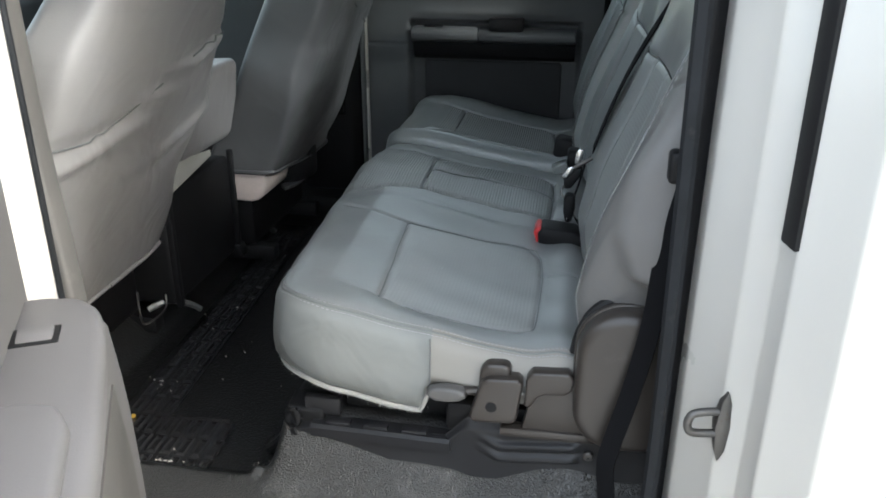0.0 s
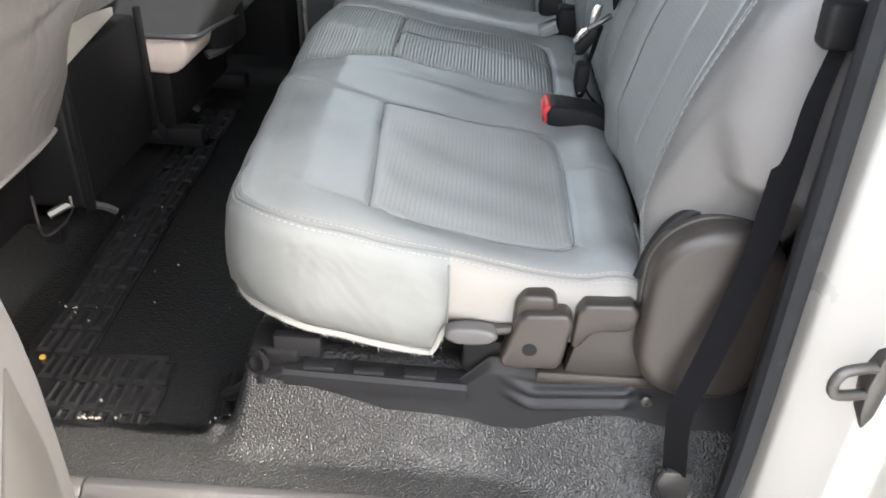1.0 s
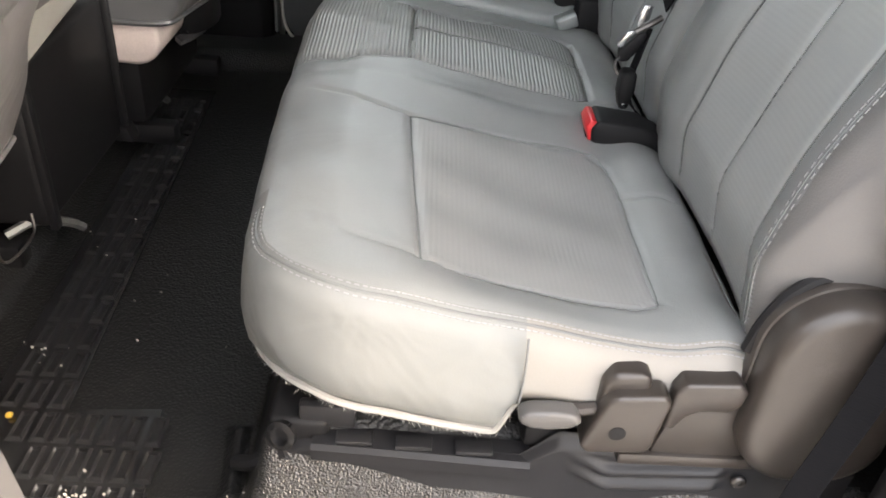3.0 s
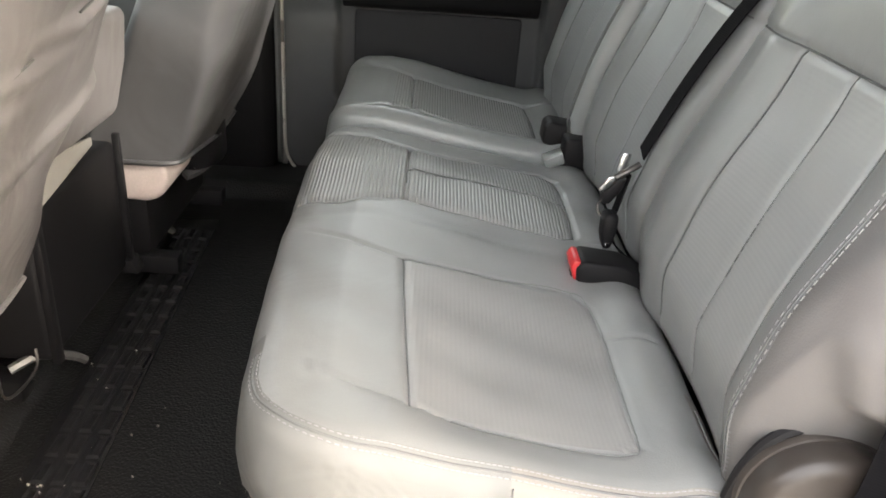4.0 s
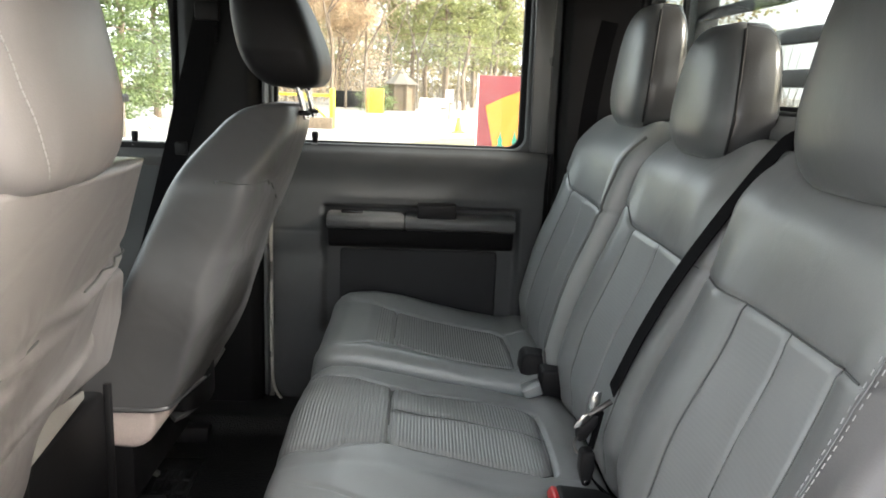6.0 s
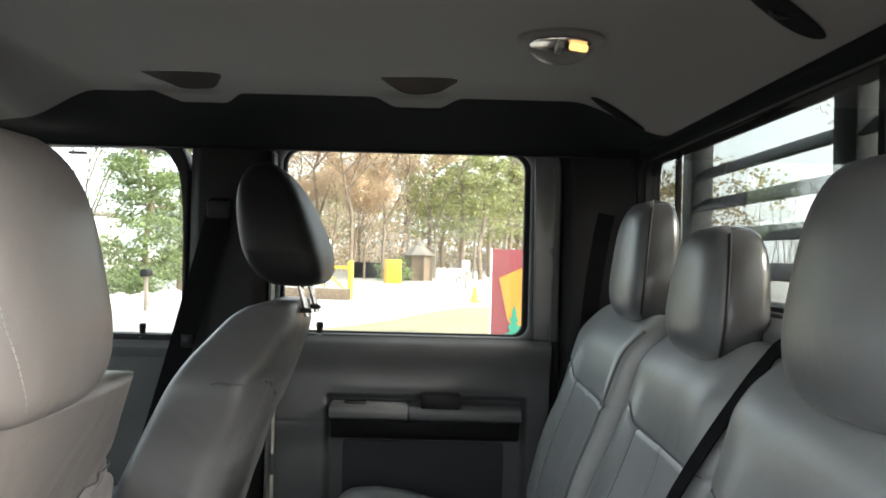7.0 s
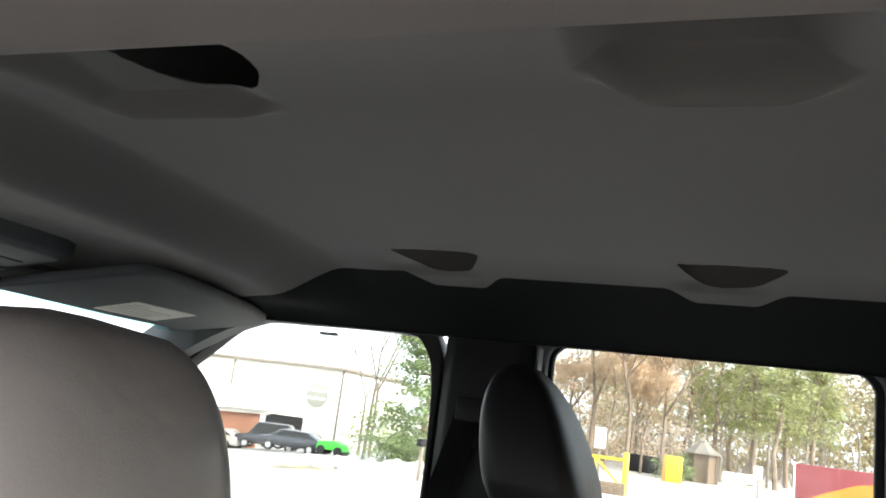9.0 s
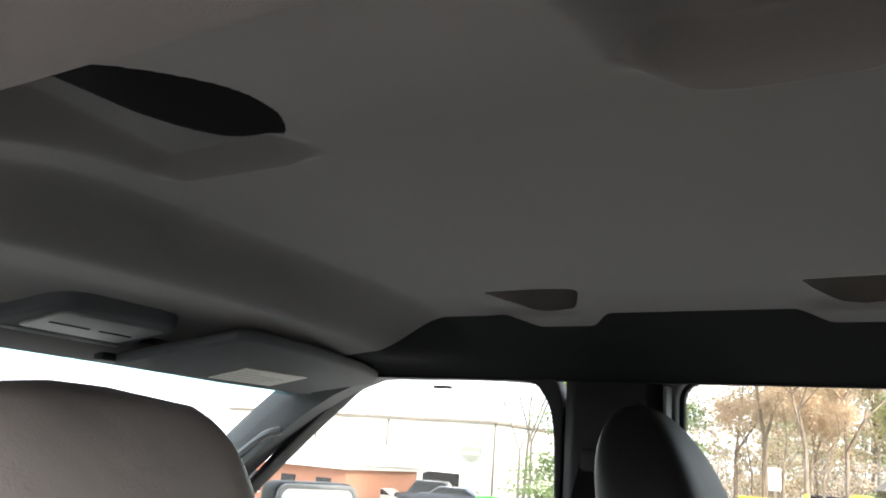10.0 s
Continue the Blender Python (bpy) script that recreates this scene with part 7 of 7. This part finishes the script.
part("shield", prism([(0.10, 0.70), (0.30, 0.80), (0.62, 0.93), (0.90, 0.98), (1.20, 0.92), (1.50, 0.80), (1.66, 0.70), (1.55, 0.15), (1.35, -0.15), (0.90, -0.40), (0.45, -0.15), (0.22, 0.15)], "y", -0.012, 0.0), SIGN_GOLD, sign, "golden shield")
rnd = random.Random(3)
for k, (x, h) in enumerate(((0.31, 0.42), (0.50, 0.52), (0.74, 0.34), (0.92, 0.46), (1.12, 0.38), (1.3, 0.5))):
    zz = -0.12 if k else -0.05
    out = [(x - 0.10, zz)]
    for j in range(4):
        f = j / 4
        out += [(x - 0.10 * (1 - f) - 0.01, zz + h * f * 0.9 + 0.02), (x - 0.05 * (1 - f), zz + h * (f + 0.12))]
    out += [(x, zz + h)] + [(2 * x - a, b) for a, b in out[::-1]]
    part("pine_shape", prism(out, "y", -0.020, -0.013), SIGN_GREEN, sign)
part("hill_shape", prism([(0.24, 0.10), (0.45, 0.02), (0.8, 0.06), (1.1, 0.0), (1.5, 0.08), (1.35, -0.14), (0.9, -0.38), (0.46, -0.14)], "y", -0.018, -0.0125), SIGN_GREEN, sign)
part("peak_shape", prism([(0.80, -0.02), (0.98, 0.26), (1.04, 0.20), (1.12, 0.30), (1.34, -0.02)], "y", -0.0165, -0.0122), WHITE, sign, "white painted peak")
for x in (0.15, 1.6):
    part("post", boxes(((x - 0.05, 0.06, -0.90), (x + 0.05, 0.16, 1.0)), bevel=0.01), KIOSK_WOOD, sign)

# kiosk
K = thing("kiosk", "small weathered wooden kiosk with a pyramid roof", "kiosk", at=(-1.55, 54.0, gz(-1.5, 54)))
ring8 = lambda r, z: [(r * math.cos(math.pi / 4 * i + 0.39), r * math.sin(math.pi / 4 * i + 0.39), z) for i in range(8)]
bm = bmesh.new()
a, b, c = ([bm.verts.new(p) for p in ring8(r, z)] for r, z in ((1.25, 1.75), (0.30, 2.45), (0.30, 2.55)))
tip = bm.verts.new((0, 0, 2.85))
for i in range(8):
    j = (i + 1) % 8
    bm.faces.new((a[i], a[j], b[j], b[i]))
    bm.faces.new((b[i], b[j], c[j], c[i]))
    bm.faces.new((c[i], c[j], tip))
bm.faces.new(a[::-1])
part("roof", bm, material("grey shingle roof", (0.17, 0.155, 0.135), 0.9, vary=0.2, vary_size=2), K, smooth=False)
part("wall", prism([p[:2] for p in ring8(0.92, 0)], "z", 0.0, 1.76), KIOSK_WOOD, K)
for p in ring8(1.0, 0):
    part("post", boxes(((p[0] - 0.05, p[1] - 0.05, 0), (p[0] + 0.05, p[1] + 0.05, 1.76)), bevel=0.0), KIOSK_WOOD, K)
gatepost = thing("gate_block", "yellow painted block beside the kiosk", "barrier", group="yellow barriers", at=(-2.85, 48, gz(-2.8, 48)))
part("block", boxes(((-0.42, -0.3, 0), (0.42, 0.3, 1.45)), bevel=0.02), YELLOW, gatepost)
part("panel", boxes(((-0.62, -0.32, 0), (-0.425, 0.28, 1.45)), bevel=0.02), material("rusty orange panel", (0.5, 0.22, 0.05), 0.7, vary=0.2), gatepost)
gate = thing("road_gate", "yellow steel road gate with post", "gate", group="yellow barriers", at=(-3.55, 30.5, gz(-3.5, 30)))
part("post", lathe([(0.11, 0), (0.11, 1.48), (0.07, 1.53)], 14), YELLOW, gate)
part("arm", boxes(((-2.2, -0.03, 1.20), (-0.08, 0.03, 1.30)), bevel=0.01), YELLOW, gate)
part("brace", tube([(-0.1, 0, 0.25), (-1.1, 0, 1.2)], 0.04, 8), YELLOW, gate)
part("upright", boxes(((-1.15, -0.03, 0.5), (-1.07, 0.03, 1.2)), bevel=0.01), YELLOW, gate)
wallow = thing("timber_wall", "low dark timber wall below the gate", "retaining wall", at=(-4.7, 30.2, gz(-4.7, 30)))
part("timber", boxes(((-1.6, -0.2, 0), (1.2, 0.2, 0.42)), bevel=0.03), KIOSK_WOOD, wallow)
for x, y, z0, w, h, lab in ((-4.70, 31.5, 1.55, 0.42, 0.78, "blank white notice board on a thin post"), (1.35, 42.0, 0.95, 0.40, 0.62, "small white notice on a thin post"), (7.3, 44.0, 2.6, 1.0, 0.75, "white square road sign on a post")):
    n = thing("notice", lab, "notice", group="notices", at=(x, y, gz(x, y)))
    part("board", boxes(((-w / 2, -0.02, z0), (w / 2, 0.02, z0 + h)), bevel=0.01), WHITE, n)
    part("post", tube([(0, 0.04, 0), (0, 0.04, z0 + h * 0.7)], 0.04, 8), TWIG, n)
cone = thing("marker_cone", "yellow marker cone on the verge", "cone", at=(1.35, 30.5, gz(1.3, 30)))
part("body", lathe([(0.30, 0), (0.30, 0.04), (0.16, 0.06), (0.05, 0.62), (0.03, 0.64)], 14), YELLOW, cone)
part("post", tube([(0, 0, 0.6), (0, 0, 1.2)], 0.05, 8), WHITE, cone)
bins = thing("dark_bins", "row of dark bins by the woods", "bins", at=(-5.2, 57, gz(-5, 57)))
part("bin", boxes(((-1.3, -0.4, 0), (1.3, 0.4, 1.15)), bevel=0.05), BLACK, bins)
for k, x in enumerate((0.05, 0.75, 1.3)):
    g = thing("white_bench", "white slatted bench frame near the kiosk", "bench", group="white benches", at=(x, 50.5, gz(x, 50)))
    part("seat", boxes(((-0.30, -0.2, 0.42), (0.30, 0.2, 0.50)), bevel=0.01), WHITE, g)
    part("back", boxes(((-0.30, 0.16, 0.5), (0.30, 0.2, 0.95)), bevel=0.01), WHITE, g)
    for s in (-1, 1):
        part("leg", boxes(((s * 0.27 - 0.03, -0.2, 0), (s * 0.27 + 0.03, 0.2, 0.42)), bevel=0.0), WHITE, g)
mailbox = thing("mailbox", "dark mailbox on a grey post", "mailbox", at=(-9.0, 23.6, gz(-9, 23.6)))
part("post", boxes(((-0.05, -0.05, 0), (0.05, 0.05, 1.05)), bevel=0.01), TWIG, mailbox)
part("box", prism([(-0.11, 1.05), (0.11, 1.05), (0.11, 1.20), (0.07, 1.28), (-0.07, 1.28), (-0.11, 1.20)], "y", -0.25, 0.25, 0.01), BLACK, mailbox)

# building with cars
B = thing("warehouse", "long pale metal warehouse with a flat roof and round wall emblem", "building", at=(-35, 60, gz(-38, 60)))
part("wall", boxes(((-26, 0, 0), (4.6, 14, 7.15)), bevel=0.02), WALL, B)
part("roof_edge", boxes(((-26.2, -0.3, 7.15), (4.9, 14, 7.42)), bevel=0.03), TWIG, B)
part("corner_trim", boxes(((4.45, -0.06, 0), (4.62, 0.0, 7.15)), bevel=0.0), TWIG, B)
for x in (-6.3, -14.5):
    part("downpipe", boxes(((x, -0.12, 0), (x + 0.14, 0.0, 7.1)), bevel=0.0), TWIG, B)
part("door", boxes(((-2.2, -0.05, 0), (1.4, 0.0, 2.9)), bevel=0.0), DARK_GLASS, B, "dark loading door")
em = part("emblem", lathe([(1.0, 0), (1.0, 0.06), (0.9, 0.07)], 28, Matrix.Translation((2.4, -0.02, 4.9)) @ pose(0, 0, 0, 90, 0, 0)), material("grey emblem paint", (0.30, 0.31, 0.26), 0.6), B, "round grey emblem")
for z in (4.55, 5.2):
    part("stripe", boxes(((1.55, -0.14, z), (3.2, -0.10, z + 0.2)), bevel=0.0), WHITE, em)
O = thing("office", "low red brick office with pale eaves", "building", at=(-40, 45, gz(-40, 45)))
part("wall", boxes(((-8, 0, 0), (6, 9, 3.1)), bevel=0.02), BRICK, O)
part("eave", boxes(((-8.5, -0.7, 3.1), (6.5, 9.5, 3.45)), bevel=0.03), WHITE, O)
part("roof", prism([(-9.0, 3.45), (7.0, 3.45), (5.0, 4.9), (-7.0, 4.9)], "y", -0.6, 9.4), WALL, O)
for x in (-6.2, -3.0, 0.2, 3.4):
    w = part("window", boxes(((x, -0.06, 1.0), (x + 1.3, 0.0, 2.4)), bevel=0.0), DARK_GLASS, O)
    part("frame", boxes(((x - 0.06, -0.09, 0.92), (x + 1.36, -0.061, 1.0)), bevel=0.0), WHITE, w)


def car(at, turn, paint, label, height=1.45, length=4.5):
    t = thing("car", label, "car", group="parked cars", at=at)
    t.rotation_euler = (0, 0, radians(turn))
    L = length / 2
    side = [(-L, 0.35), (-L, 0.80), (-L + 0.15, 0.92), (-L + 0.9, 0.98), (-L + 1.55, height), (L - 1.1, height), (L - 0.3, 1.0), (L, 0.95), (L, 0.35)]
    part("body", prism(side, "y", -0.88, 0.88, 0.10, 2), paint, t)
    part("window", prism([(-L + 1.1, 1.0), (-L + 1.62, height - 0.07), (L - 1.15, height - 0.07), (L - 0.5, 1.02)], "y", -0.892, 0.892), DARK_GLASS, t)
    for x in (-L + 0.8, L - 0.8):
        for s in (-1, 1):
            w = part("wheel", lathe([(0.33, -0.1), (0.33, 0.1), (0.2, 0.11)], 16, Matrix.Translation((x, s * 0.84, 0.33)) @ pose(0, 0, 0, 90, 0, 0)), TYRE, t)
            part("rim", lathe([(0.2, -0.115), (0.2, 0.115)], 12, Matrix.Translation((x, s * 0.84, 0.33)) @ pose(0, 0, 0, 90, 0, 0)), STEEL, w)
    return t


DARK_PAINT = material("dark car paint", (0.03, 0.032, 0.04), 0.25, coat=0.5, vary=0.05)
SILVER = material("silver car paint", (0.45, 0.45, 0.44), 0.3, coat=0.5, vary=0.05)
car((-27.3, 48, gz(-27.3, 48)), 8, DARK_PAINT, "dark parked sedan on the yard")
car((-31.0, 51, gz(-31, 51)), 20, DARK_PAINT, "dark tall parked vehicle on the yard", 1.9, 4.8)
car((-35.0, 50, gz(-35, 50)), 5, SILVER, "silver parked car on the yard")
cart = thing("green_cart", "bright green utility cart beside the cars", "cart", at=(-23.6, 46.5, gz(-23.6, 46.5)))
part("body", prism([(-1.0, 0.3), (-0.9, 0.8), (0.2, 0.9), (0.8, 0.7), (1.0, 0.3)], "y", -0.5, 0.5, 0.05), material("green cart paint", (0.06, 0.5, 0.04), 0.4), cart)
for x in (-0.6, 0.6):
    part("wheel", lathe([(0.28, -0.6), (0.28, 0.6)], 14, Matrix.Translation((x, 0, 0.28)) @ pose(0, 0, 0, 90, 0, 0)), TYRE, cart)


# ---- moulded treads, piece by piece ----
def piece(name, me, mat, parent, at):
    ob = new(name, me)
    ob.parent = parent
    ob.location = at
    return ob


def block_mesh(sx, sy, h, mat, rings):
    """A moulded block: rings of (inset, share of the height) from its foot over the rim into the dish."""
    me = bpy.data.meshes.new("tread_block")
    bm = bmesh.new()
    loops = [[bm.verts.new((sx * x - r * np.sign(x), sy * y - r * np.sign(y), h * z)) for x, y in ((-0.5, -0.5), (0.5, -0.5), (0.5, 0.5), (-0.5, 0.5))] for r, z in rings]
    for p, q in zip(loops, loops[1:]):
        for i in range(4):
            bm.faces.new((p[i], p[(i + 1) % 4], q[(i + 1) % 4], q[i]))
    bm.faces.new(loops[-1])
    bm.to_mesh(me)
    bm.free()
    me.materials.append(mat)
    return me


tread_mesh = block_mesh(0.022, 0.051, 0.0048, MATRUB, ((0.0, 0.0), (0.0026, 0.8), (0.0036, 1.0), (0.0043, 0.96), (0.0066, 0.15)))
for y, first, count in ((0.164, -0.522, 5), (0.221, -0.552, 6), (0.278, -0.587, 7)):
    for c in range(count):
        piece("tread_block", tread_mesh, MATRUB, tread_field, (first + 0.0286 * c, y, 0.0052))
for r in range(17):
    for c in range(3):
        y = 0.336 + 0.0582 * r
        piece("tread_block", tread_mesh, MATRUB, tread_field, (-0.620 + 0.031 * c - 0.054 * (y - 0.336), y, 0.0052))
sill_block = block_mesh(0.050, 0.036, 0.004, SCUFF, ((0.0, 0.0), (0.0012, 1.0), (0.0052, 0.95)))
sill_plate_part = [o for o in sill.children if o.name.startswith("plate")][0]
for c in range(12):
    piece("tread_block", sill_block, SCUFF, sill_plate_part, (-0.375 + 0.057 * c, -0.030, 0.0315))
